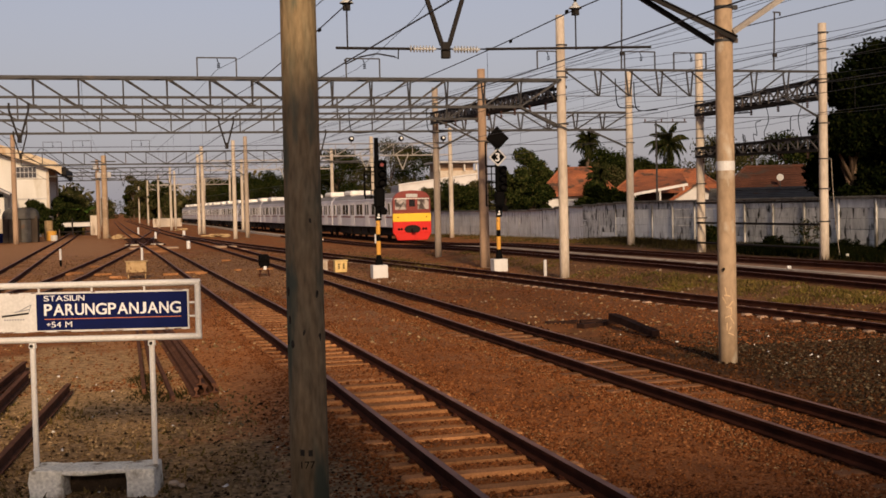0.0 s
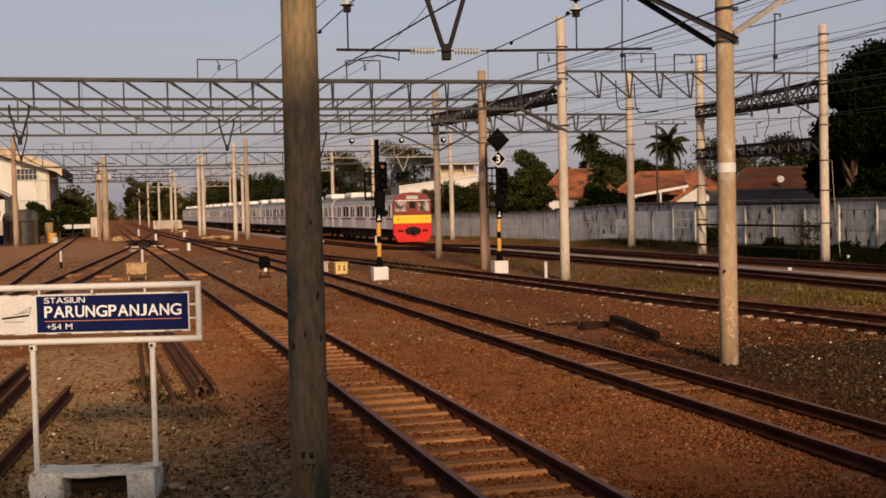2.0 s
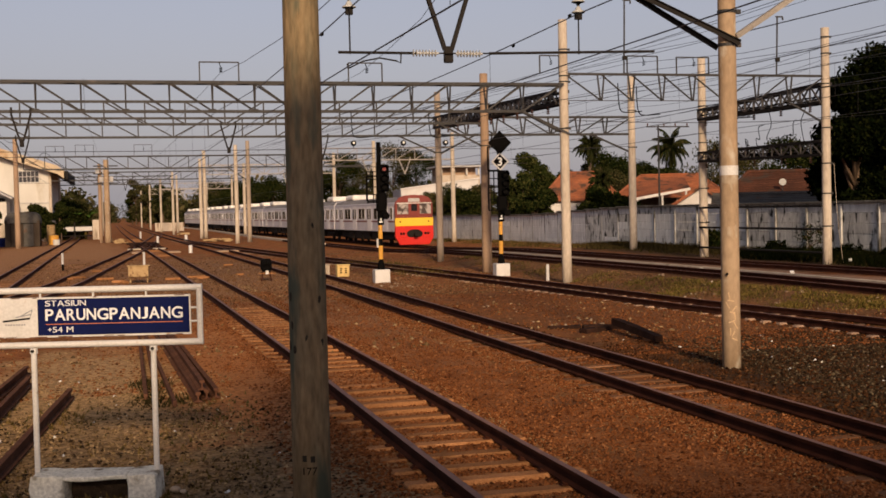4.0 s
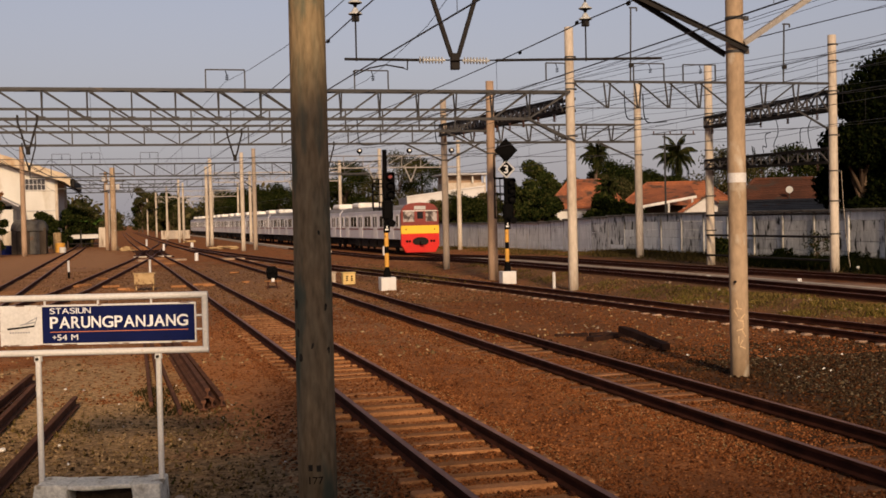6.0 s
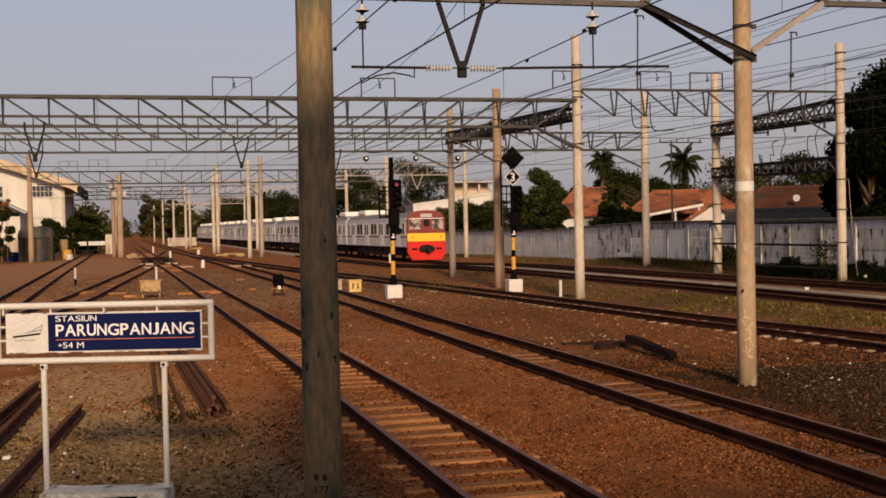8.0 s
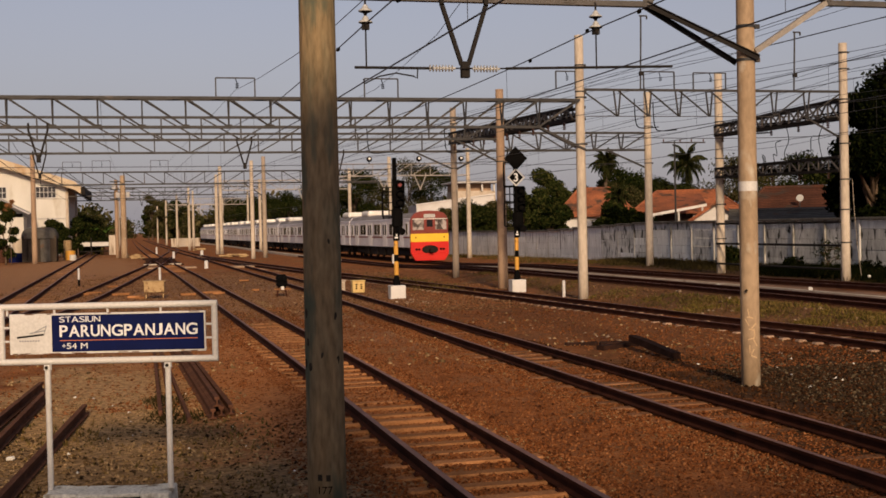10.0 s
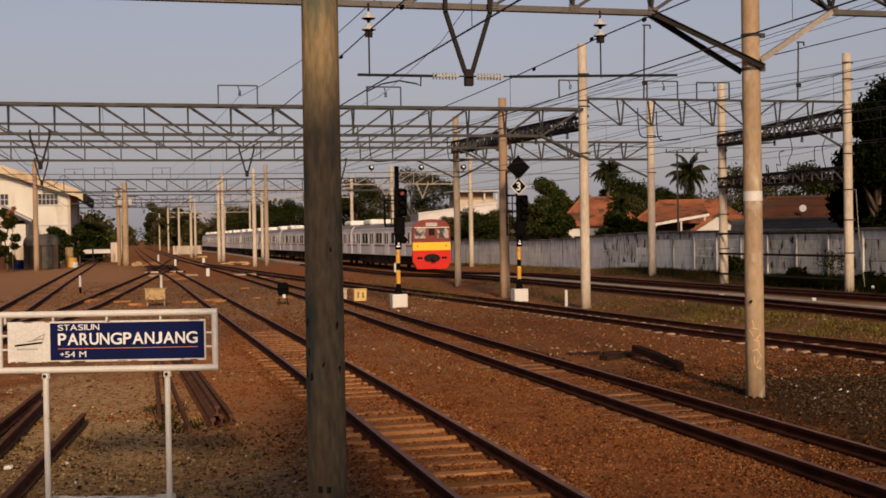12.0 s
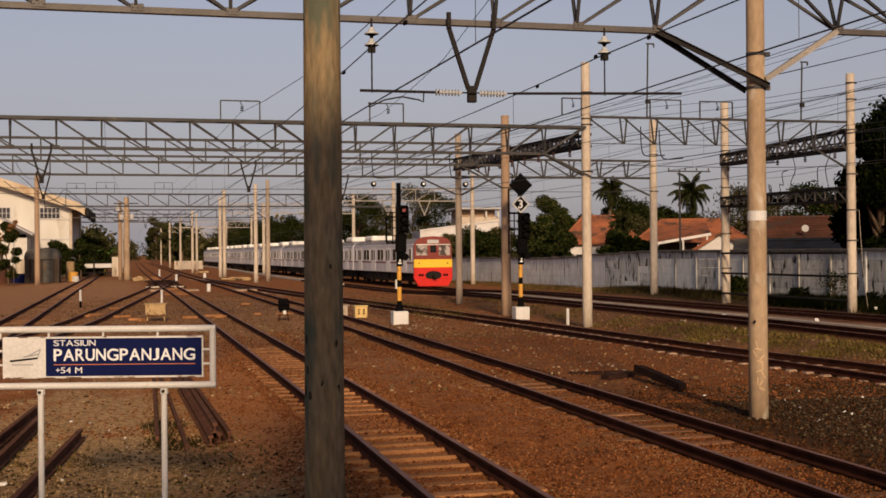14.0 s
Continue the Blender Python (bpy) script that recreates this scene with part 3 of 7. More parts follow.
# ---- masts ----
def mast(x, y, top, r0, r1, material, label, rings=()):
    t = thing("catenary_mast", x, y, gz(x, y), label=label, category="mast", group="line masts")
    h = top - t.location.z
    bm = B()
    k = 7
    tube(bm, [(0, 0, -0.3 + (h + 0.3) * i / k) for i in range(k + 1)], [r0 + (r1 - r0) * i / k for i in range(k + 1)], 20)
    part("pole", bm, material, t, smooth=True)
    for z in rings:
        rr = r0 + (r1 - r0) * z / h
        b = B()
        tube(b, [(0, 0, z - 0.025), (0, 0, z + 0.025)], rr + 0.008, 20)
        box(b, (rr + 0.03, -0.05, z), (0.08, 0.05, 0.07))
        part("clamp", b, M_STEEL, t)
    return t


PALE = "pale round spun-concrete mast of the overhead line"
mastN = mast(9.30, 16.9, 9.2, 0.148, 0.135, M_CONC_TAN, "sunlit beige concrete mast with a white band, carrying a steel gantry", rings=(5.1, 5.62))
b = B()
tube(b, [(0, 0, 3.05), (0, 0, 3.20)], 0.147, 20)
part("band", b, M_WHITE, mastN, "white painted band")
for k, (x, z, l, turn) in enumerate(((-0.09, 1.14, 0.13, 80), (-0.07, 1.07, 0.10, 10), (-0.11, 1.0, 0.12, 60), (-0.03, 0.93, 0.14, -50), (-0.05, 0.88, 0.09, 20), (-0.01, 0.83, 0.12, 85), (-0.06, 0.74, 0.11, -20), (0.0, 0.68, 0.13, 60), (-0.08, 0.58, 0.12, 90), (-0.04, 0.54, 0.10, -60), (-0.02, 0.46, 0.10, 25))):
    b = B()
    box(b, (0, 0, 0), (l, 0.006, 0.016), ry=turn, bevel=0.002)
    ob = part("scrawl", b, M_SCRAWL, mastN, "faded pale orange painted stroke")
    ob.matrix_basis = pose(x, -math.sqrt(0.147 ** 2 - x * x) - 0.001, z, 0, 0, math.degrees(math.asin(x / 0.15)))
b = B()
tube(b, [(-0.10, -0.09, 1.50), (-0.125, -0.12, 1.49), (-0.13, -0.125, 1.46)], [0.018, 0.022, 0.014], 8)
part("bolt", b, M_DARKSTEEL, mastN, "dark rusty bolt end")
mast(14.8, 38.4, 9.03, 0.17, 0.15, M_CONC, PALE, rings=(5.3, 7.1, 6.9, 8.0))
mast(25.0, 38.4, 8.94, 0.17, 0.15, M_CONC, PALE + " beside the wall", rings=(1.4, 2.6, 3.7, 5.0, 6.6, 7.7, 8.3))
mast(24.75, 47.5, 9.0, 0.19, 0.17, M_CONC, PALE + " beside the wall", rings=(1.5, 3.0, 5.0, 6.6))
mast(25.7, 57.1, 9.3, 0.2, 0.18, M_CONC, PALE + " beside the wall", rings=(5.3, 7.2))
mast(15.3, 57.1, 8.45, 0.165, 0.15, M_CONC_GREY, "grey-brown concrete mast with dark lattice arms", rings=(5.4, 6.9, 7.6))
mast(14.5, 46.7, 8.15, 0.21, 0.16, M_CONC_BROWN, "brown concrete mast beside a signal", rings=(5.2, 6.9, 7.6))
mast(10.3, 110.2, 9.0, 0.2, 0.17, M_CONC, PALE)
mast(11.8, 114, 9.6, 0.22, 0.18, M_CONC_GREY, "grey-brown concrete mast standing before the train")
mast(8.8, 136.8, 9.0, 0.2, 0.17, M_CONC, PALE)
mast(9.4, 139, 10.0, 0.24, 0.2, M_CONC, PALE)
mast(-9.0, 114, 9.9, 0.25, 0.2, M_CONC_BROWN, "grey-brown concrete mast near the yard gate")
mast(-1.3, 128.5, 8.6, 0.33, 0.26, M_CONC_TAN, "stout tan concrete mast with cable boxes")
stout = mast(-2.0, 129.5, 8.2, 0.2, 0.17, M_CONC_BROWN, "grey-brown concrete mast standing beside the stout one")
for z in (6.2, 7.2, 8.0):
    b = B()
    beam(b, (-0.6, -0.3, z), (1.9, -0.3, z), 0.12, 0.12)
    part("cross_arm", b, M_STEEL, stout)
for x, z in ((-0.2, 7.5), (0.5, 7.5), (1.2, 6.6), (0.2, 6.6)):
    b = B()
    box(b, (x, -0.45, z), (0.4, 0.35, 0.6), bevel=0.04)
    part("switch_box", b, M_ROOFGREY, stout)
mast(-6.6, 16.9, 9.2, 0.148, 0.135, M_CONC, PALE)
mast(-12.5, 38.4, 9.03, 0.17, 0.15, M_CONC, PALE)
mast(-12.5, 46.7, 8.2, 0.2, 0.16, M_CONC, PALE)
mast(-13.0, 57.1, 8.5, 0.2, 0.16, M_CONC, PALE)
for (x, y, h) in ((7.2, 172, 9), (6.6, 205, 9), (5.8, 245, 9), (5.0, 300, 9), (-2.6, 180, 9), (-3.4, 250, 9), (25.8, 92, 8.8), (13.4, 92, 8.6), (8.6, 190, 9)):
    mast(x, y, h, 0.19, 0.15, M_CONC, PALE + ", far along the line")

# the near pole in the shade
near_pole = thing("concrete_pole", 1.43, 9.5, 0, label="weathered grey-brown concrete pole, mossy and chipped, close to the camera", category="pole")
bm = B()
tube(bm, [(0.0015 * z, 0, z) for z in (-0.3, 1, 2, 3, 4, 5, 6, 8.5)], [0.158, 0.157, 0.154, 0.151, 0.148, 0.145, 0.142, 0.135], 16)
part("pole", bm, M_POLE, near_pole, smooth=True)
# each hole's inner shade is a near-black coloured plug
for z, a, r in ((1.93, -62, 0.016), (1.90, 38, 0.012), (1.70, -58, 0.013), (1.53, -70, 0.015), (1.50, -46, 0.014), (1.60, -6, 0.010), (1.55, 44, 0.014), (2.5, 20, 0.008)):
    b = B()
    a = radians(a - 8.5)
    d = Vector((math.sin(a), -math.cos(a), 0))
    q = d * 0.1515 + Vector((0.0015 * z, 0, z))
    tube(b, [q - d * 0.03, q + d * 0.005], [r, r * 1.15], 9)
    for v in b.verts:
        v.co += 0.010 * noise.noise_vector(v.co * 40) + Vector((0, 0, (v.co.z - z) * 1.2))
    part("bolt_hole", b, M_HOLEMARK, near_pole, "chipped bolt hole, its inner shade a near-black plug")
for k, z in ((-20, 0.62), (4, 0.615)):
    b = B()
    a = radians(-8.5 + k)
    box(b, (0.1585 * math.sin(a), -0.1585 * math.cos(a), z), (0.035, 0.004, 0.05), rz=math.degrees(a))
    part("worn_mark", b, M_HOLEMARK, near_pole, "worn black painted mark")



# ---- gantries ----
def gantry(y, nodes, z0, z1, label, flip=None, knees=(), dz=0.16, w=0.085, bottom=True, material=None, single=False, splay=0.0):
    """A lattice beam across the tracks at y: chords at z0 and z1, uprights at the nodes, diagonals that fall towards flip."""
    material = material or M_STEEL
    t = thing("gantry_beam", 0, y, 0, label=label, category="gantry", group="lattice gantries")
    for s in ((0,) if single else (-dz, dz)):
        b = B()
        beam(b, (nodes[0], s, z1), (nodes[-1], s, z1), w, w * 1.35)
        part("chord", b, material, t)
        if bottom:
            b = B()
            beam(b, (nodes[0], s, z0), (nodes[-1], s, z0), w, w * 1.35)
            part("chord", b, material, t)
        for i, x in enumerate(nodes):
            for q in ((-splay, splay) if splay else (0,)):
                b = B()
                beam(b, (x + q * 0.2, s, z0), (x + q, s, z1), w * 0.75, w * 0.75)
                part("upright", b, material, t)
            if i + 1 < len(nodes):
                x2 = nodes[i + 1]
                falls = flip is None and i % 2 == 0 or flip is not None and x < flip
                b = B()
                beam(b, (x, s, z1 if falls else z0), (x2, s, z0 if falls else z1), w * 0.75, w * 0.75)
                part("diagonal", b, material, t)
    if not single:
        b = B()
        for x in nodes:
            beam(b, (x, -dz, z0), (x, dz, z0), w * 0.6, w * 0.6)
            beam(b, (x, -dz, z1), (x, dz, z1), w * 0.6, w * 0.6)
        part("cross_ties", b, material, t)
    for (xa, za, xb, zb) in knees:
        for s in ((0.05,) if single else (-dz, dz)):
            b = B()
            beam(b, (xa, s, za), (xb, s, zb), w, w)
            part("knee_brace", b, material, t)
    return t


def steps(a, b, n):
    return [a + (b - a) * i / n for i in range(n + 1)]


STEEL_LABEL = "grey galvanised steel lattice gantry spanning the tracks"


def truss(y, nodes, z0, z1, label, flip, low, material, w=0.062, dz=0.25):
    """A three-chord lattice beam at y: one lower chord from low[0] to low[1], two upper chords dz before and behind it."""
    t = thing("gantry_beam", 0, y, 0, label=label, category="gantry", group="lattice gantries")
    b = B()
    beam(b, (low[0], 0, z0), (low[1], 0, z0), w, w * 1.35)
    beam(b, (low[0], w * 0.5, z0 - w * 0.6), (low[1], w * 0.5, z0 - w * 0.6), w * 1.5, 0.012)
    part("chord", b, material, t)
    for s in (-dz, dz):
        b = B()
        beam(b, (nodes[0], s, z1), (nodes[-1], s, z1), w, w * 1.35)
        part("chord", b, material, t)
        for i, x in enumerate(nodes):
            if low[0] - 0.01 <= x <= low[1] + 0.01:
                b = B()
                beam(b, (x, 0, z0), (x, s, z1), w * 0.7, w * 0.7)
                part("upright", b, M_STEEL, t)
            if i + 1 < len(nodes):
                x2, falls = nodes[i + 1], x < flip
                if low[0] - 0.01 <= (x2 if falls else x) <= low[1] + 0.01:
                    b = B()
                    beam(b, (x, s if falls else 0, z1 if falls else z0), (x2, 0 if falls else s, z0 if falls else z1), w * 0.7, w * 0.7)
                    part("diagonal", b, M_STEEL, t)
    b = B()
    for i, x in enumerate(nodes):
        beam(b, (x, -dz, z1), (x, dz, z1), w * 0.6, w * 0.6)
        if i + 1 < len(nodes):
            beam(b, (x, -dz, z1), (nodes[i + 1], dz, z1), w * 0.5, w * 0.5)
    part("cross_ties", b, material, t)
    for x in nodes:
        if low[0] - 0.01 <= x <= low[1] + 0.01:
            b = B()
            box(b, (x + 0.02, -w * 0.55, z0 + 0.03), (0.17, 0.012, 0.10), bevel=0.003)
            for k in (-0.04, 0.02, 0.08):
                tube(b, [(x + k, -w * 0.55 - 0.005, z0 + 0.03), (x + k, -w * 0.55 - 0.022, z0 + 0.03)], 0.014, 6)
            part("gusset", b, material, t, "bolted gusset plate")
    return t


near_beam = truss(16.9, [7.63 - 1.27 * i for i in range(11, -1, -1)] + [8.9], 5.93, 6.75, STEEL_LABEL + " close overhead", 1.2, (-5.2, 7.63), M_NEARSTEEL)
far_beam = truss(16.9, [9.7] + [10.72 + 1.3 * i for i in range(9)], 6.03, 6.75, STEEL_LABEL + " close overhead", 15.0, (10.72, 21.3), M_NEARSTEEL)
for own, a, e, m2 in ((near_beam, (7.63, -0.02, 5.93), (9.42, -0.20, 5.11), M_STEEL), (near_beam, (7.63, 0.05, 5.90), (9.24, 0.20, 5.08), M_STEEL), (far_beam, (10.72, 0, 6.03), (9.40, -0.10, 5.22), M_PALEZINC), (near_beam, (-5.2, 0, 5.93), (-6.5, 0, 5.12), M_STEEL)):
    b = B()
    beam(b, a, e, 0.085 if m2 is M_PALEZINC else 0.012, 0.085)
    if m2 is not M_PALEZINC:
        beam(b, (a[0], a[1] - 0.02, a[2] + 0.037), (e[0], e[1] - 0.02, e[2] + 0.037), 0.045, 0.012)
    part("knee_brace", b, M_DARKSTEEL if m2 is M_STEEL else m2, own)
G2N = [-12.5, -11.0, -9.6] + [4.25 - 1.333 * i for i in range(9, -1, -1)] + [5.55 + 1.29 * i for i in range(7)] + [14.72]
mid_beam = truss(38.4, G2N, 5.90, 6.80, STEEL_LABEL, 4.9, (G2N[0], G2N[-2]), M_STEEL, 0.066, 0.22)
for a, e in (((13.25, 0, 5.92), (14.9, -0.2, 5.12)), ((13.25, 0.1, 5.92), (14.9, 0.2, 5.12)), ((-10.9, 0, 5.92), (-12.4, 0, 5.12))):
    b = B()
    beam(b, a, e, 0.06, 0.066)
    part("knee_brace", b, M_STEEL, mid_beam)
gantry(38.4, [14.85, 16.18, 17.33, 18.49, 19.66, 20.9, 22.2, 23.5, 25.0], 6.27, 7.18, STEEL_LABEL, flip=20.2, knees=((23.4, 6.3, 24.9, 5.5),), bottom=False, single=True, w=0.062, splay=0.13)
b = B()
beam(b, (14.95, 38.4, 6.27), (24.9, 38.4, 6.27), 0.02, 0.025)
solid("tie_bar", b, M_STEEL, "thin steel tie bar under a lattice gantry", "tie bar")
gantry(46.7, [14.5 - 1.5 * i for i in range(18, -1, -1)], 6.12, 6.98, STEEL_LABEL, flip=4.0, knees=((12.6, 6.1, 14.4, 5.2),), single=True, w=0.07)
gantry(57.1, [15.3 - 1.6 * i for i in range(17, -1, -1)], 6.30, 7.18, STEEL_LABEL, flip=2.5, knees=((13.3, 6.3, 15.2, 5.45),), single=True, w=0.075)
gantry(57.1, steps(15.3, 25.7, 7), 6.32, 7.2, STEEL_LABEL, flip=20.4, knees=((23.4, 6.35, 25.6, 5.4), (17.2, 6.3, 15.4, 5.4)), single=True, w=0.085, splay=0.15)
gantry(114.0, [11.8 - 1.83 * i for i in range(11, -1, -1)], 7.1, 8.23, STEEL_LABEL + ", far off", flip=3.1, single=True, knees=((9.9, 7.1, 11.8, 5.8),), w=0.10)
gantry(114.0, steps(11.8, 24.0, 7), 7.1, 8.23, STEEL_LABEL + ", far off", flip=18.0, single=True, w=0.10)
gantry(150.0, steps(-8.0, 15.0, 12), 7.15, 8.1, STEEL_LABEL + ", far off", flip=3.0, single=True, w=0.10)
for (x, y) in ((-8.0, 150), (15.0, 150)):
    mast(x, y, 9, 0.2, 0.17, M_CONC, PALE + ", far along the line")
gantry(92.0, steps(13.4, 25.8, 8), 6.67, 7.6, "pale painted lattice gantry carrying round lamps", flip=15.0, single=True, material=M_PALESTEEL, w=0.06)
for x in (17.75, 21.75, 25.2):
    lamp = thing("floodlight", x, 91.9, 7.62, 0, "round white floodlight standing on the pale gantry", "floodlight", "floodlights")
    b = B()
    tube(b, [(0, 0, 0), (0, 0, 0.18)], 0.03, 6)
    part("stem", b, M_DARKSTEEL, lamp)
    b = B()
    tube(b, [(0, 0.12, 0.36), (0, 0.05, 0.36), (0, -0.14, 0.36)], [0.10, 0.21, 0.22], 14)
    part("housing", b, M_BLACK, lamp)
    b = B()
    tube(b, [(0.02, -0.141, 0.40), (0.02, -0.165, 0.40)], [0.10, 0.09], 14)
    part("glass", b, M_PORC, lamp, "white glass front")
for y, x0, x1, z in ((128.0, 9.0, 22.5, 6.9), (200.0, 6.4, 18.0, 7.0), (245.0, 5.6, 17.0, 7.1)):
    gantry(y, steps(x0, x1, 9), z, z + 1.0, "pale painted lattice gantry over the far tracks", flip=x0 + 5, single=True, material=M_PALESTEEL, w=0.075)
    mast(x1, y, z + 2.2, 0.2, 0.16, M_CONC, PALE + ", far along the line")
gantry(172.0, steps(-8.0, 7.2, 9), 7.2, 8.3, STEEL_LABEL + ", far off", flip=0.0, single=True, w=0.10)
mast(24.0, 114, 9.5, 0.2, 0.17, M_CONC, PALE)
mast(-8.0, 172, 9, 0.2, 0.17, M_CONC, PALE)
mast(21.4, 16.9, 9.2, 0.148, 0.135, M_CONC, PALE)


def cable_beam(a, b, za, zb, label):
    """A dark lattice beam hung with cables, along the line from mast to mast; za, zb: its lower and upper edge at either end."""
    a, b = Vector((*a, 0)), Vector((*b, 0))
    t = thing("cable_beam", a.x, a.y, 0, label=label, category="cable beam", group="dark cable beams")
    d = b - a
    n = int(d.length / 0.62)
    side = Vector((d.y, -d.x, 0)).normalized() * 0.22

    def at_k(k, s, top):
        p = d * k + side * s
        return Vector((p.x, p.y, za[top] + (zb[top] - za[top]) * k))

    for s in (-1, 1):
        for top in (0, 1):
            m = B()
            beam(m, at_k(0, s, top), at_k(1, s, top), 0.07, 0.10)
            part("chord", m, M_DARKSTEEL, t)
        m = B()
        for i in range(n):
            p, q = i / n, (i + 1) / n
            beam(m, at_k(p, s, 0), at_k(p, s, 1), 0.05, 0.05)
            beam(m, at_k(p, s, i % 2), at_k(q, s, 1 - i % 2), 0.05, 0.05)
        part("lacing", m, M_NEARSTEEL, t)
    rr = random.Random(int(a.x * 10))
    for i in range(3):
        m = B()
        o = rr.uniform(-0.7, 0.7)
        tube(m, [at_k(k / 10, o, 0) + Vector((0, 0, 0.08 + 0.06 * i - 0.03 * math.sin(k + i))) for k in range(11)], 0.03, 6)
        part("cable", m, M_BLACK, t)
    for i in range(0, n, 3):
        m = B()
        for k in range(4):
            c = at_k((i + 0.5) / n, 0.0, 0) - Vector((0, 0, 0.02 + 0.07 * k))
            tube(m, [c, c - Vector((0, 0, 0.03)), c - Vector((0, 0, 0.06))], [0.03, 0.07, 0.03], 8)
        part("insulator", m, M_PORC_BROWN, t)
    return t


cable_beam((15.3, 57.1), (14.75, 38.4), (6.66, 7.18), (6.18, 6.58), "sooty steel lattice beam with cables between two masts")
cable_beam((24.75, 47.5), (25.0, 38.4), (6.3, 6.7), (6.22, 6.9), "sooty steel lattice beam with cables between two masts")
cable_beam((24.75, 47.5), (25.0, 38.4), (4.48, 4.85), (4.32, 4.82), "sooty steel lattice beam with cables, lower down")

def curl(pts, n=5):
    """A round curve through the points."""
    v = [Vector(q) for q in pts]
    v = [v[0] * 2 - v[1]] + v + [v[-1] * 2 - v[-2]]
    out = []
    for i in range(1, len(v) - 2):
        for k in range(n):
            u = k / n
            a, b2, c, d = v[i - 1], v[i], v[i + 1], v[i + 2]
            out.append(0.5 * ((2 * b2) + (c - a) * u + (2 * a - 5 * b2 + 4 * c - d) * u * u + (3 * b2 - a - 3 * c + d) * u ** 3))
    return out + [v[-2]]


# slack jumper leads looping down to the lower cable beam
jr = random.Random(21)
for q in ((16.9, 38.6, 6.9), (17.6, 38.6, 6.8), (21.3, 38.6, 6.7), (12.2, 46.9, 6.6), (9.0, 46.9, 6.6)):
    b = B()
    x, y, z = q
    tube(b, curl([(x, y, z), (x + 0.02, y, z - 0.6), (x + 0.1, y, z - 0.95), (x + 0.35, y, z - 1.02), (x + 0.9, y, z - 0.98)]), 0.02, 6)
    solid("jumper_lead", b, M_BLACK, "slack black jumper lead looping under a gantry", "cable", "jumper leads")
for i in range(9):
    y, x = 39.6 + 0.85 * i, 24.9
    b = B()
    z1 = 6.2 - 0.5 * (i % 3)
    tube(b, curl([(x + jr.uniform(-0.7, 0.3), y - 0.6, z1), (x - 0.2, y - 0.35, z1 - 0.1), (x - 0.1, y + jr.uniform(-0.3, 0.3), z1 - 0.55), (x, y + 0.2, 5.2), (x, y + 0.1 * jr.uniform(-1, 1), 4.75)]), 0.016, 6)
    solid("jumper_lead", b, M_BLACK, "slack black jumper lead above a cable beam", "cable", "jumper leads")

# pipes between the two masts at the wall
for z in (0.42, 1.29, 2.15):
    b = B()
    tube(b, [(24.55, 47.5, 0.3 + z), (24.8, 38.4, 0.3 + z)], 0.045, 8)
    solid("guard_pipe", b, M_DARKSTEEL, "dark rusty pipe fixed level between two masts", "pipe", "guard pipes")


def portal(x, y, z, w, h):
    t = thing("wire_support_frame", x, y, z, label="small pale steel frame standing on a gantry", category="wire support", group="frames on the gantries")
    for s in (-w / 2, w / 2):
        b = B()
        beam(b, (s, 0, 0), (s, 0, h), 0.04, 0.04)
        part("upright", b, M_STEEL, t)
    b = B()
    beam(b, (-w / 2, 0, h), (w / 2, 0, h), 0.04, 0.04)
    part("crossbar", b, M_STEEL, t)
    b = B()
    tube(b, [(0, 0, h), (0.05, 0, h * 0.75)], 0.015, 6)
    for k in range(3):
        tube(b, [(0.05, 0, h * (0.72 - 0.09 * k)), (0.06, 0, h * (0.67 - 0.09 * k))], 0.05, 8)
    part("insulator", b, M_BLACK, t)


for q in ((3.15, 38.4, 6.84, 1.23, 0.62), (7.88, 38.4, 6.84, 1.12, 0.64), (19.68, 38.4, 7.2, 1.25, 0.6), (17.75, 38.4, 7.2, 1.15, 0.62), (-3.0, 114, 8.3, 1.6, 1.0), (2.2, 114, 8.3, 1.6, 1.0), (-5.6, 114, 8.3, 1.6, 0.9), (14.3, 38.4, 7.2, 0.7, 0.6)):
    portal(*q)


def v_hanger(x, y, ztop, zbot, half, label, w=0.07, off=0.05, material=None):
    t = thing("hanger_bracket", x, y, 0, label=label, category="hanger", group="V hangers under the gantries")
    for s in (-1, 1):
        b = B()
        beam(b, (s * half, -off, ztop + 0.12), (s * half, -off, ztop - 0.12), w, w)
        beam(b, (s * half, -off, ztop - 0.1), (s * 0.05, -off, zbot + 0.15), w, w)
        part("arm", b, material or M_DARKSTEEL, t)
    b = B()
    box(b, (0, -off, zbot + 0.08), (0.13, 0.09, 0.24), bevel=0.01)
    part("socket", b, material or M_DARKSTEEL, t)


v_hanger(4.70, 16.9, 5.93, 4.80, 0.335, "dark steel V-shaped hanger under the near gantry", w=0.058, off=0.12)
for x, y, zt, zb in ((-2.85, 38.4, 5.9, 4.85), (4.12, 46.7, 6.12, 5.03), (-4.2, 57.1, 6.3, 5.2), (17.8, 57.1, 6.32, 5.2), (9.5, 57.1, 6.3, 5.2), (0.7, 150, 7.15, 5.9), (6.2, 150, 7.15, 5.9), ):
    v_hanger(x, y, zt, zb, 0.28, "dark steel V-shaped hanger under a gantry", 0.06)


for x, y, zt in ((13.0, 128, 6.9), (17.4, 128, 6.9), (9.9, 200, 7.0), (13.6, 200, 7.0), (9.0, 245, 7.1), (12.7, 245, 7.1)):
    v_hanger(x, y, zt, zt - 1.3, 0.4, "pale steel V-shaped hanger under a far gantry", 0.08, material=M_PALEZINC)
for x, zt, zb in ((21.85, 6.75, 5.55), (18.9, 6.75, 5.6)):
    v_hanger(x, 92, zt, zb, 0.45, "pale steel V-shaped hanger under a far gantry", 0.07, material=M_PALEZINC)


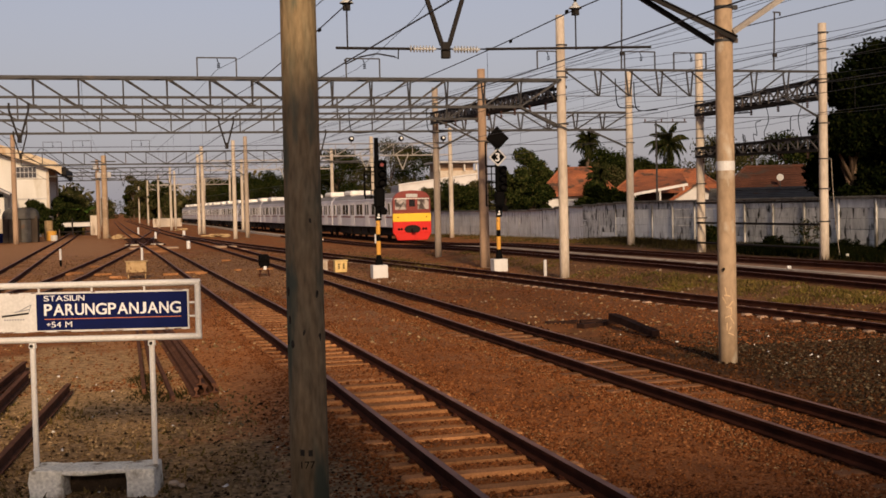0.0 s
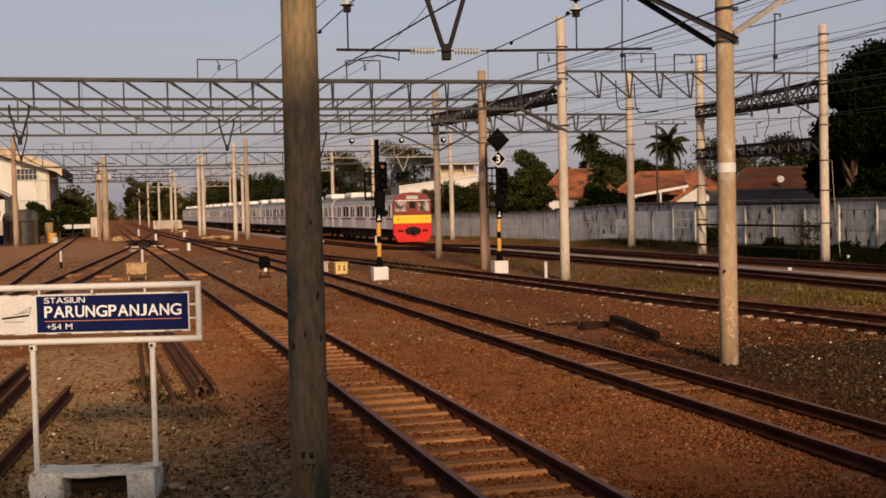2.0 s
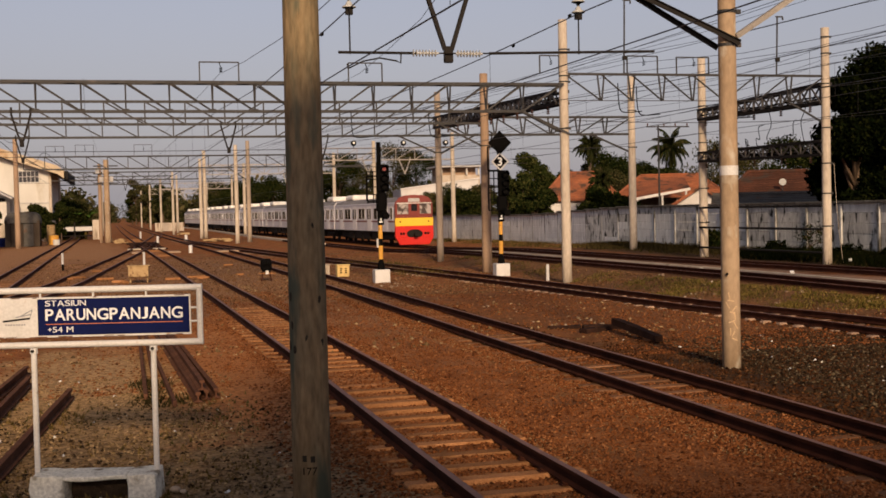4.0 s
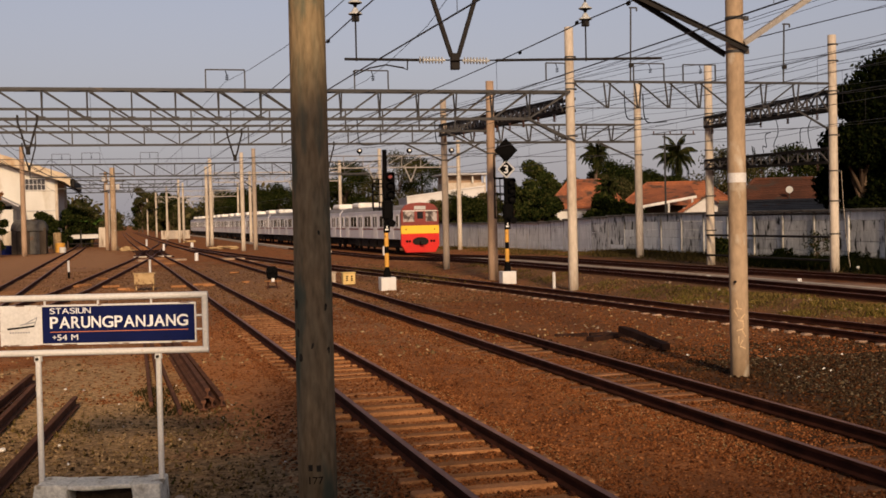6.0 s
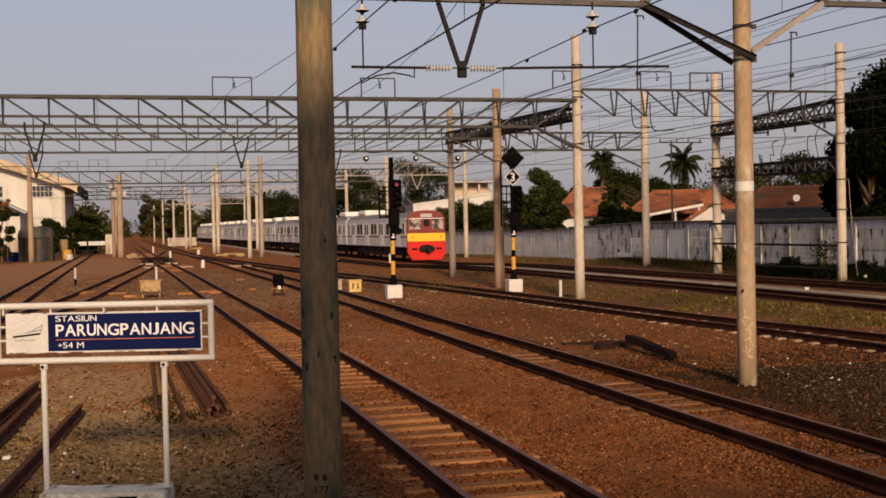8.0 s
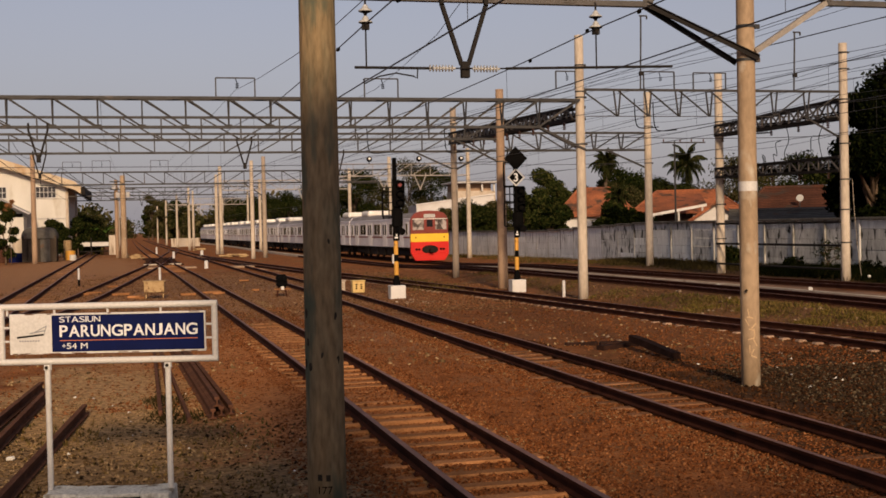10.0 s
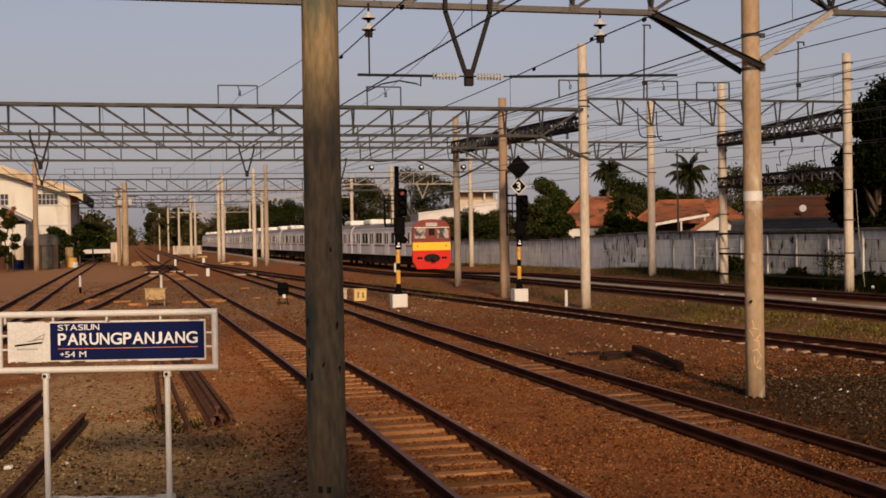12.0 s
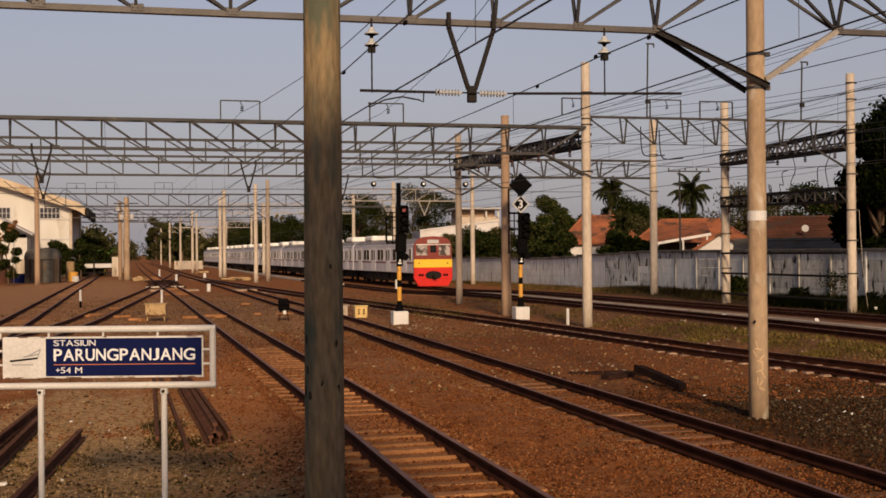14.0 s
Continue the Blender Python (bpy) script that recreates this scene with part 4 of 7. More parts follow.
def visor(b, c, radius, depth, n=10):
    """A half-round sheet hood over a lens, open below, cut back at its lower corners."""
    rows = []
    for q in range(n + 1):
        a = math.pi * q / n
        reach = depth * (0.62 + 0.38 * math.sin(a))
        ring = []
        for rr, yy in ((radius, 0), (radius, -reach), (radius - 0.012, -reach), (radius - 0.012, 0)):
            ring.append(b.verts.new((c[0] + rr * math.cos(a), c[1] + yy, c[2] + rr * math.sin(a))))
        rows.append(ring)
    for u, v in zip(rows, rows[1:]):
        for k in range(4):
            b.faces.new((u[k], v[k], v[(k + 1) % 4], u[(k + 1) % 4]))
    b.faces.new(rows[0])
    b.faces.new(rows[-1][::-1])


def disc_insulator(x, y, z, n=2, rod=0.62):
    t = thing("suspension_insulator", x, y, z, label="grey porcelain disc insulator with a drop rod under the gantry", category="insulator", group="suspension insulators")
    zz = 0.08
    for k in range(n):
        b = B()
        tube(b, [(0, 0, zz), (0, 0, zz - 0.03), (0, 0, zz - 0.055), (0, 0, zz - 0.085), (0, 0, zz - 0.10)], [0.018, 0.042, 0.050, 0.098, 0.102], 16)
        disc = part("disc", b, M_DISC, t, smooth=True)
        b = B()
        tube(b, [(0, 0, zz - 0.101), (0, 0, zz - 0.112), (0, 0, zz - 0.125), (0, 0, zz - 0.15)], [0.097, 0.07, 0.03, 0.022], 14)
        part("skirt", b, M_BLACK, disc, "dark ribbed underside")
        zz -= 0.16
    b = B()
    tube(b, [(0, 0, 0.2), (0, 0, zz)], 0.016, 6)
    box(b, (0, 0, zz), (0.1, 0.07, 0.08))
    part("clamp", b, M_DARKSTEEL, t)
    b = B()
    tube(b, [(0, 0, zz), (0, 0, zz - rod)], 0.012, 6)
    part("drop_rod", b, M_DARKSTEEL, t)


disc_insulator(3.22, 16.7, 5.70, rod=0.60)
disc_insulator(6.72, 16.7, 5.70, rod=0.56)

arm = thing("steady_arm", 0, 16.7, 0, label="dark level tube under the near gantry with white insulators", category="registration arm")
b = B()
tube(b, [(3.05, 0, 4.885), (4.2, 0, 4.885)], 0.02, 8)
tube(b, [(5.3, 0, 4.895), (7.95, 0, 4.96)], 0.02, 8)
tube(b, [(4.2, 0, 4.885), (5.3, 0, 4.895)], 0.012, 6)
part("tube", b, M_DARKSTEEL, arm)
for x0 in (4.14, 4.81):
    b = B()
    tube(b, [(x0 - 0.02, 0, 4.887), (x0 + 0.39, 0, 4.887)], 0.018, 8)
    for k in range(8):
        tube(b, [(x0 + 0.047 * k, 0, 4.887), (x0 + 0.047 * k + 0.010, 0, 4.887), (x0 + 0.047 * k + 0.016, 0, 4.887), (x0 + 0.047 * k + 0.022, 0, 4.887)], [0.022, 0.052, 0.052, 0.022], 12)
    part("rod_insulator", b, M_DISC, arm, "grey-white ribbed insulator")
b = B()
tube(b, [(3.17, -0.02, 4.72), (3.18, -0.02, 4.65), (3.4, 0, 4.76), (3.65, 0, 4.81), (3.9, 0, 4.77), (3.96, 0, 4.74), (3.97, 0, 4.88)], 0.012, 6)
part("pull_off", b, M_DARKSTEEL, arm)


# ---- wires ----
def wire(name, pts, r=0.009, sag=0.0, label="dark overhead wire", parent=None):
    b = B()
    line = []
    for p, q in zip(pts, pts[1:]):
        p, q = Vector(p), Vector(q)
        for i in range(8):
            k = i / 8
            line.append(p.lerp(q, k) - Vector((0, 0, 4 * sag * k * (1 - k))))
    line.append(Vector(pts[-1]))
    tube(b, line, r, 5)
    if parent:
        return part(name, b, M_WIRE, parent)
    return solid(name, b, M_WIRE, label, "wire", "overhead wires")


def overhead_line(pts, hm, hc, label, droppers=True, sag=0.22):
    """Messenger and contact wire over a track: supports at the points (x, y)."""
    t = thing("overhead_line", label=label, category="overhead line", group="overhead lines")
    wire("messenger_wire", [(x, y, h) for (x, y), h in zip(pts, hm)], 0.010, sag, parent=t)
    wire("contact_wire", [(x, y, h) for (x, y), h in zip(pts, hc)], 0.010, 0.02, parent=t)
    if droppers:
        for (p, q, a, c, e, f) in zip(pts, pts[1:], hm, hm[1:], hc, hc[1:]):
            n = max(2, int(abs(q[1] - p[1]) / 5))
            if p[1] > 100:
                continue
            for i in range(1, n):
                k = i / n
                x, y = p[0] + (q[0] - p[0]) * k, p[1] + (q[1] - p[1]) * k
                b = B()
                tube(b, [(x, y, a + (c - a) * k - 4 * sag * k * (1 - k)), (x, y, e + (f - e) * k)], 0.004, 4)
                part("dropper", b, M_WIRE, t)


OH = "thin dark messenger and contact wires over a track"
overhead_line([(3.3, -10), (3.2, 16.7), (3.2, 27.4), (3.15, 38.4), (2.9, 57), (2.0, 114), (1.0, 172), (-0.5, 300)], (5.40, 5.49, 5.56, 5.97, 6.45, 7.0, 7.2, 7.2), (4.45, 4.69, 4.86, 4.95, 5.0, 5.2, 5.2, 5.2), OH, sag=0.02)
overhead_line([(6.95, -10), (6.68, 16.7), (6.60, 25.1), (6.9, 38.4), (7.1, 57), (6.2, 114), (5.3, 172), (3.8, 300)], (5.44, 5.49, 5.43, 5.75, 6.1, 6.9, 6.9, 7), (4.85, 4.8, 4.86, 5.0, 5.0, 5.2, 5.2, 5.2), OH, sag=0.02)
overhead_line([(15.6, -10), (14.4, 16.7), (13.1, 38.4), (11.2, 57), (6.8, 114)], (5.9, 5.9, 6.1, 6.1, 6.9), (4.9, 4.95, 5.1, 5.1, 5.2), OH)
overhead_line([(18.6, -10), (18.4, 16.7), (18.1, 38.4), (17.3, 57), (15.2, 114)], (6.4, 6.4, 6.5, 6.4, 6.9), (5.4, 5.4, 5.4, 5.3, 5.3), OH)
overhead_line([(25.6, -10), (24.0, 16.7), (22.2, 38.4), (21.0, 57), (18.8, 114), (16.5, 172), (14.0, 300)], (6.4, 6.4, 6.5, 6.4, 6.9, 6.9, 7), (5.4, 5.4, 5.4, 5.3, 5.3, 5.3, 5.3), OH)
overhead_line([(-4.4, 46.7), (-4.6, 57), (-5.2, 114)], (6.1, 6.1, 6.9), (5.1, 5.1, 5.2), OH, False)
for pts, s in (
    ([(3.55, -4.0, 6.3), (3.41, 15.98, 6.02), (3.37, 20.4, 6.08), (3.31, 25.2, 6.27), (3.23, 31.4, 6.6), (3.15, 38.4, 7.08), (2.6, 114.0, 8.7)], 0.0),
    ([(18.6, 8.0, 8.25), (17.74, 25.74, 8.11), (17.41, 32.3, 8.02), (17.11, 38.4, 8.01), (14.0, 114, 9.3)], 0.0),
    ([(19.0, 8.0, 8.2), (18.15, 26.34, 8.08), (17.82, 33.05, 7.98), (17.55, 38.4, 8.02), (14.3, 114, 9.3)], 0.0),
    ([(19.8, 8.0, 7.9), (18.87, 27.38, 7.78), (18.55, 33.8, 7.88), (18.32, 38.4, 8.08), (14.6, 114, 9.2)], 0.0),
    ([(18.7, 8.0, 6.9), (17.79, 25.84, 6.80), (17.53, 31.02, 6.95), (17.17, 38.4, 7.56), (14.1, 114, 8.9)], 0.0),
    ([(18.7, 8.0, 6.6), (17.79, 25.84, 6.55), (17.46, 32.41, 6.85), (17.16, 38.4, 7.25), (14.1, 114, 8.7)], 0.0),
    ([(19.7, 8.0, 6.7), (18.77, 27.27, 6.59), (18.5, 32.74, 6.58), (18.22, 38.4, 6.69), (14.9, 114, 8.2)], 0.0),
    ([(14.9, 8.0, 7.3), (13.63, 30.62, 6.91), (13.51, 33.06, 6.87), (13.24, 38.4, 6.77), (9.6, 114, 8.2)], 0.0),
    ([(4.6, 4.0, 7.6), (6.11, 20.61, 7.10), (6.25, 22.26, 7.02), (6.56, 25.66, 6.86), (7.11, 31.89, 6.95), (7.69, 38.40, 7.14), (7.40, 114.00, 8.70)], 0.0),
    ([(15.80, 7.93, 6.45), (15.35, 22.36, 6.81), (14.85, 38.40, 7.22), (13.60, 114.00, 9.20)], 0.04),
    ([(27.5, 6, 8.6), (25.1, 38.4, 8.3), (24.8, 54.7, 8.3), (22.0, 114, 9.0)], 0.35),
    ([(27.7, 6, 8.1), (25.3, 38.4, 7.9), (24.9, 54.7, 7.9), (22.3, 114, 8.6)], 0.35),
    ([(27.3, 6, 7.7), (24.8, 38.4, 7.6), (24.5, 54.7, 7.5), (21.8, 114, 8.2)], 0.35),
    ([(21.26, 23.08, 7.41), (20.81, 30.34, 7.38), (20.31, 38.40, 7.35), (14.80, 114.00, 8.60)], 0.05),
    ([(26.5, 6, 6.9), (24.3, 38.4, 7.0), (23.8, 57, 6.9), (20.5, 114, 7.8)], 0.3),
    ([(26.9, 6, 5.6), (24.6, 38.4, 5.6), (24.4, 47.5, 5.7), (23.6, 92, 6.2)], 0.2),
    ([(6.4, 38.4, 7.0), (9.5, 57.1, 7.2), (11.8, 114, 8.4)], 0.3),
    ([(-1.0, 38.4, 6.9), (-1.4, 57.1, 7.2), (-1.3, 128.5, 8.1)], 0.5),
    ([(-1.3, 128.5, 8.2), (-2.6, 180, 8.4), (-3.4, 250, 8.4)], 0.5),
):
    wire("overhead_wire", pts, 0.0075, s, "thin dark feeder wire between masts")
for pts in ([(-9.6, 93, 8.1), (-8.88, 100, 7.46), (-7.7, 107, 7.3), (-7.0, 111, 7.75), (-6.47, 114, 8.61), (-5.01, 119, 7.52), (-3.26, 124, 6.85), (-1.53, 128.3, 6.86)], [(-10.4, 98, 9.9), (-9.36, 106, 9.03), (-9.0, 110, 8.58), (-8.9, 114, 8.42), (-6.5, 121, 7.4), (-1.9, 129.3, 7.5)]):
    b = B()
    tube(b, curl(pts), 0.024, 6)
    solid("service_cable", b, M_BLACK, "slack black service cable swinging past the hall", "cable", "service cables")
for q in ((3.25, 19.25, 5.52), (6.75, 19.86, 5.47), (6.60, 14.84, 5.43), (6.70, 17.00, 5.52), (3.30, 14.87, 5.50)):
    b = B()
    tube(b, [(q[0] - 0.02, q[1], q[2] - 0.03), (q[0], q[1], q[2]), (q[0] + 0.02, q[1], q[2] + 0.03)], [0.015, 0.035, 0.015], 8)
    solid("wire_clamp", b, M_BLACK, "small black clamp on an overhead wire", "clamp", "wire clamps")
for y, x0, x1, z in ((46.7, -12.5, 14.5, 5.2), (57.1, -13, 15.3, 5.5), (38.4, 14.8, 25, 5.6), (57.1, 15.3, 25.7, 5.7), (114, -9, 11.8, 5.9), (90, 3, 24, 6.1), (70, 6, 24.5, 5.4)):
    wire("span_wire", [(x0, y, z), (x1, y, z)], 0.012, 0.1, "dark cross-span wire between masts")


# ---- station sign ----
def text_mesh(body, size, material, extrude=0.002, bold=0.0):
    cu = bpy.data.curves.new("lettering", "FONT")
    cu.body, cu.size, cu.extrude, cu.offset = body, size, extrude, bold
    ob = bpy.data.objects.new("lettering", cu)
    scene.collection.objects.link(ob)
    bpy.context.view_layer.update()
    me = bpy.data.meshes.new_from_object(ob.evaluated_get(bpy.context.evaluated_depsgraph_get()))
    bpy.data.objects.remove(ob)
    me.materials.clear()
    me.materials.append(material)
    return me


WIDE = {"P": 0.84, "A": 1.12, "R": 0.90, "U": 0.92, "N": 0.98, "G": 1.16, "J": 0.66, "S": 0.84, "T": 0.84, "I": 0.2, "+": 0.72, "5": 0.78, "4": 0.82, "M": 1.18, " ": 0.5}


def lettering(name, body, width, height, x, z, parent, material, label="", bold=0.0):
    """Capitals height tall set letter by letter over a width, their lower left corner at x, z."""
    gap = 0.13
    unit = width / (sum(WIDE[c] for c in body) + gap * (len(body) - 1))
    left = 0.0
    for c in body:
        w = WIDE[c] * unit
        if c != " ":
            me = text_mesh(c, 1.0, material, 0.003, bold)
            co = np.array([v.co[:] for v in me.vertices])
            lo, hi = co.min(0), co.max(0)
            low, tall = (0.22 * height, 0.6 * height) if c == "+" else (0.0, height)
            co[:, 0] = left + (co[:, 0] - lo[0]) / (hi[0] - lo[0]) * w
            co[:, 1] = low + (co[:, 1] - lo[1]) / (hi[1] - lo[1]) * tall
            me.vertices.foreach_set("co", co.ravel())
            part(name, me, None, parent, label).matrix_basis = pose(x, -0.022, z, 90, 0, 0)
        left += w + gap * unit


for i, body in enumerate("177"):
    me = text_mesh(body, 0.085, M_BLACK, 0.002)
    a = radians(-8.5 - 22 + 16 * i)
    ob = part("digit", me, None, near_pole, "black painted digit")
    ob.matrix_basis = pose(0.1585 * math.sin(a) * 1.0, -0.1585 * math.cos(a), 0.49, 90, 0, math.degrees(a)) @ pose(-0.025, 0, 0)
SIGN_TURN, SIGN_SCALE = -14.0, 0.91
SIGN_AT = pose(0.24, 11.28, 0.234, 0, 0, SIGN_TURN) @ Matrix.Scale(SIGN_SCALE, 4)
sign = thing("station_sign", label="white-framed navy station name board on two white posts", category="station sign")
# local x runs along the board; one post stands at 0
X0, X1, Z0, Z1 = -1.68, 0.486, 1.31, 1.87
for z in (Z0, Z1):
    b = B()
    tube(b, [(X0 - 0.03, 0, z), (X1 + 0.03, 0, z)], 0.033, 12)
    part("frame_rail", b, M_WHITE, sign)
for x in (X0, X1):
    b = B()
    tube(b, [(x, 0, Z0), (x, 0, Z1)], 0.032, 12)
    part("frame_stile", b, M_WHITE, sign)
for x in (0.0, -1.222):
    b = B()
    tube(b, [(x, 0, -0.08), (x, 0, Z0 - 0.03)], 0.030, 12)
    part("post", b, M_WHITE, sign)
    b = B()
    tube(b, [(x, 0, Z0 - 0.085), (x, 0, Z0 - 0.03)], [0.043, 0.038], 8)
    part("bracket", b, M_WHITE, sign)
for x in (0.0, -1.222):
    b = B()
    tube(b, [(x, -0.040, Z0 - 0.058), (x, -0.058, Z0 - 0.058)], 0.017, 8)
    part("bolt", b, M_DARKSTEEL, sign, "dark bolt head")
for x in (-1.62, -1.14, -0.6, -0.06):
    b = B()
    tube(b, [(x, 0, Z1 - 0.09), (x, 0, Z1)], 0.012, 6)
    part("tie", b, M_WHITE, sign)
for z in (1.52, 1.66):
    b = B()
    tube(b, [(0.38, 0, z), (X1, 0, z)], 0.012, 6)
    part("tie", b, M_WHITE, sign)
    b = B()
    tube(b, [(X0, 0, z), (-1.60, 0, z)], 0.012, 6)
    part("tie", b, M_WHITE, sign)
b = B()
box(b, (-0.60, 0, 1.592), (1.99, 0.03, 0.412), bevel=0.004)
part("board", b, M_WHITE, sign, "white board with rust-worn edges")
rs = random.Random(8)
for k in range(16):
    b = B()
    x, w = rs.uniform(-1.58, 0.38), rs.uniform(0.03, 0.12)
    z = 1.391 + rs.uniform(0, 0.006) if k < 12 else 1.793
    box(b, (x, -0.0155, z), (w, 0.004, rs.uniform(0.004, 0.011)), bevel=0.001)
    part("rust_chip", b, M_SCRAP, sign, "rusty chipped edge")
b = B()
box(b, (-0.392, -0.017, 1.594), (1.545, 0.006, 0.372))
field = part("name_field", b, M_BLUE, sign, "navy enamel field reading STASIUN PARUNGPANJANG +54 M")
lettering("letter", "STASIUN", 0.415, 0.058, -1.085, 1.707, field, M_LETTER)
lettering("letter", "PARUNGPANJANG", 1.40, 0.118, -1.085, 1.559, field, M_LETTER, bold=0.014)
lettering("letter", "+54 M", 0.26, 0.058, -1.065, 1.437, field, M_LETTER)
b = B()
box(b, (-0.385, -0.0215, 1.522), (1.40, 0.003, 0.007))
part("line", b, M_ORANGE, sign, "thin orange line")
for xa, za, xb, zb, w, m2 in ((-1.52, 1.560, -1.245, 1.588, 0.018, M_BLACK), (-1.39, 1.600, -1.235, 1.628, 0.012, M_GREYINK), (-1.36, 1.602, -1.216, 1.676, 0.010, M_GREYINK), (-1.245, 1.588, -1.22, 1.672, 0.007, M_GREYINK)):
    b = B()
    beam(b, (xa, -0.018, za), (xb, -0.018, zb), 0.004, w, up=(0, 0, 1))
    part("emblem", b, m2, sign, "grey swoosh emblem")
for k in range(8):
    b = B()
    box(b, (-1.49 + 0.027 * k, -0.017, 1.524), (0.016, 0.004, 0.015))
    part("caption_bar", b, M_GREYINK, sign, "small grey caption bar")
sign.matrix_basis = SIGN_AT
plinth = thing("concrete_plinth", label="worn pale concrete plinth with a dark hollow under the sign", category="plinth")
for c, d in (((-1.06, -0.05, -0.24), (0.36, 0.42, 0.48)), ((-0.105, -0.05, -0.24), (0.29, 0.42, 0.48)), ((-0.565, -0.05, -0.025), (0.63, 0.42, 0.05))):
    b = B()
    box(b, c, d, bevel=0.012)
    bmesh.ops.subdivide_edges(b, edges=list(b.edges), cuts=3, use_grid_fill=True)
    for v in b.verts:
        v.co += 0.020 * noise.noise_vector(v.co * 7) + 0.010 * noise.noise_vector(v.co * 23)
    part("block", b, M_PLINTH, plinth)
b = B()
box(b, (-0.565, 0.06, -0.28), (0.66, 0.12, 0.44))
bmesh.ops.subdivide_edges(b, edges=list(b.edges), cuts=5, use_grid_fill=True)
for v in b.verts:
    v.co += 0.04 * noise.noise_vector(v.co * 9)
part("hollow_lining", b, M_HOLLOW, plinth, "hollow lining in a near-black shade colour")
plinth.matrix_basis = SIGN_AT


# ---- signals ----
def signal(x, y, label, plate):
    t = thing("railway_signal", x, y, gz(x, y), 0, label, "railway signal", "colour-light signals")
    b = B()
    box(b, (0, 0, 0.22), (0.56, 0.5, 0.5), bevel=0.015)
    part("footing", b, M_WHITE, t, "white painted concrete footing")
    b = B()
    tube(b, [(0, 0, 0.47), (0, 0, 0.62), (0, 0, 0.85)], [0.15, 0.13, 0.07], 10)
    part("base", b, M_BLACK, t)
    z = 0.85
    while z < 2.2:
        b = B()
        tube(b, [(0, 0, z), (0, 0, z + 0.25)], 0.082, 12)
        part("pole_band", b, M_YELLOW if int(round((z - 0.85) / 0.25)) % 3 != 2 else M_BLACK, t)
        z += 0.25
    b = B()
    tube(b, [(0, 0, z), (0, 0, 5.15 if not plate else 5.0)], 0.085, 12)
    part("pole", b, M_BLACK, t)
    b = B()
    up = 0.05 if plate else 0.27
    box(b, (0.11, -0.14, 3.55 + up), (0.46, 0.16, 1.0), bevel=0.05)
    part("backboard", b, M_BLACK, t)
    for k in range(3):
        zz = 3.88 + up - 0.32 * k
        b = B()
        tube(b, [(0.11, -0.2, zz), (0.11, -0.39, zz)], 0.12, 14)
        visor(b, (0.11, -0.38, zz), 0.13, 0.24)
        hood = part("hood", b, M_BLACK, t)
        b = B()
        tube(b, [(0.11, -0.40, zz), (0.11, -0.41, zz)], 0.075, 14)
        part("lens", b, M_REDLAMP if k == 0 and not plate else M_LENS, hood, "glowing red lens" if k == 0 and not plate else "unlit dark lens")
    b = B()
    box(b, (0.06, -0.05, 2.78 + up * 0.6), (0.40, 0.26, 0.62 + up * 0.5), bevel=0.08)
    tube(b, [(0.12, -0.15, 2.5), (0.14, -0.5, 2.44)], 0.13, 10)
    part("lower_lamp_case", b, M_BLACK, t)
    for xx in (-0.22, -0.44):
        b = B()
        beam(b, (xx, 0.05, 2.9), (xx, 0.05, 4.1), 0.035, 0.035)
        part("ladder_rail", b, M_BLACK, t)
    for k in range(5):
        b = B()
        beam(b, (-0.46, 0.05, 2.95 + 0.28 * k), (0, 0.05, 2.95 + 0.28 * k), 0.035, 0.035)
        part("rung", b, M_BLACK, t)
    for zc in ((3.45,) if not plate else (3.0, 4.55)):
        b = B()
        for q, r in (((-0.5, zc - 0.45), (-0.5, zc + 0.45)), ((-0.5, zc + 0.45), (-0.05, zc + 0.45)), ((-0.5, zc - 0.45), (-0.05, zc - 0.45))):
            beam(b, (q[0], -0.12, q[1]), (r[0], -0.12, r[1]), 0.05, 0.05)
        part("ladder_cage", b, M_BLACK, t, "black steel ladder guard")
    b = B()
    box(b, (0, -0.10, 2.26), (0.24, 0.02, 0.30), bevel=0.006)
    num = part("number_plate", b, M_BLACK, t)
    b = B()
    box(b, (0, -0.114, 2.22), (0.13, 0.006, 0.05))
    box(b, (0.01, -0.114, 2.31), (0.05, 0.006, 0.09))
    part("plate_bar", b, M_LETTER, num)
    if plate:
        for zz, s, m2 in ((5.17, 0.475, M_BLACK), (4.44, 0.36, M_WHITE)):
            b = B()
            box(b, (0, -0.1, zz), (s * 2 ** 0.5, 0.02, s * 2 ** 0.5), ry=45)
            pl = part("diamond_plate", b, m2, t, "black diamond plate" if m2 == M_BLACK else "white-edged black diamond plate")
            if m2 == M_WHITE:
                b = B()
                box(b, (0, -0.113, zz), (s * 1.12, 0.01, s * 1.12), ry=45)
                part("field", b, M_BLACK, pl)
                me = text_mesh("3", 0.45, M_LETTER, 0.003, 0.008)
                ob = part("digit", me, None, pl, "white digit 3")
                ob.matrix_basis = pose(-0.125, -0.122, zz - 0.155, 90, 0, 0)


signal(9.2, 42.8, "black colour-light signal showing red, on a yellow-black banded post", False)
signal(14.3, 44.2, "unlit black signal with diamond plates on a yellow-black post", True)

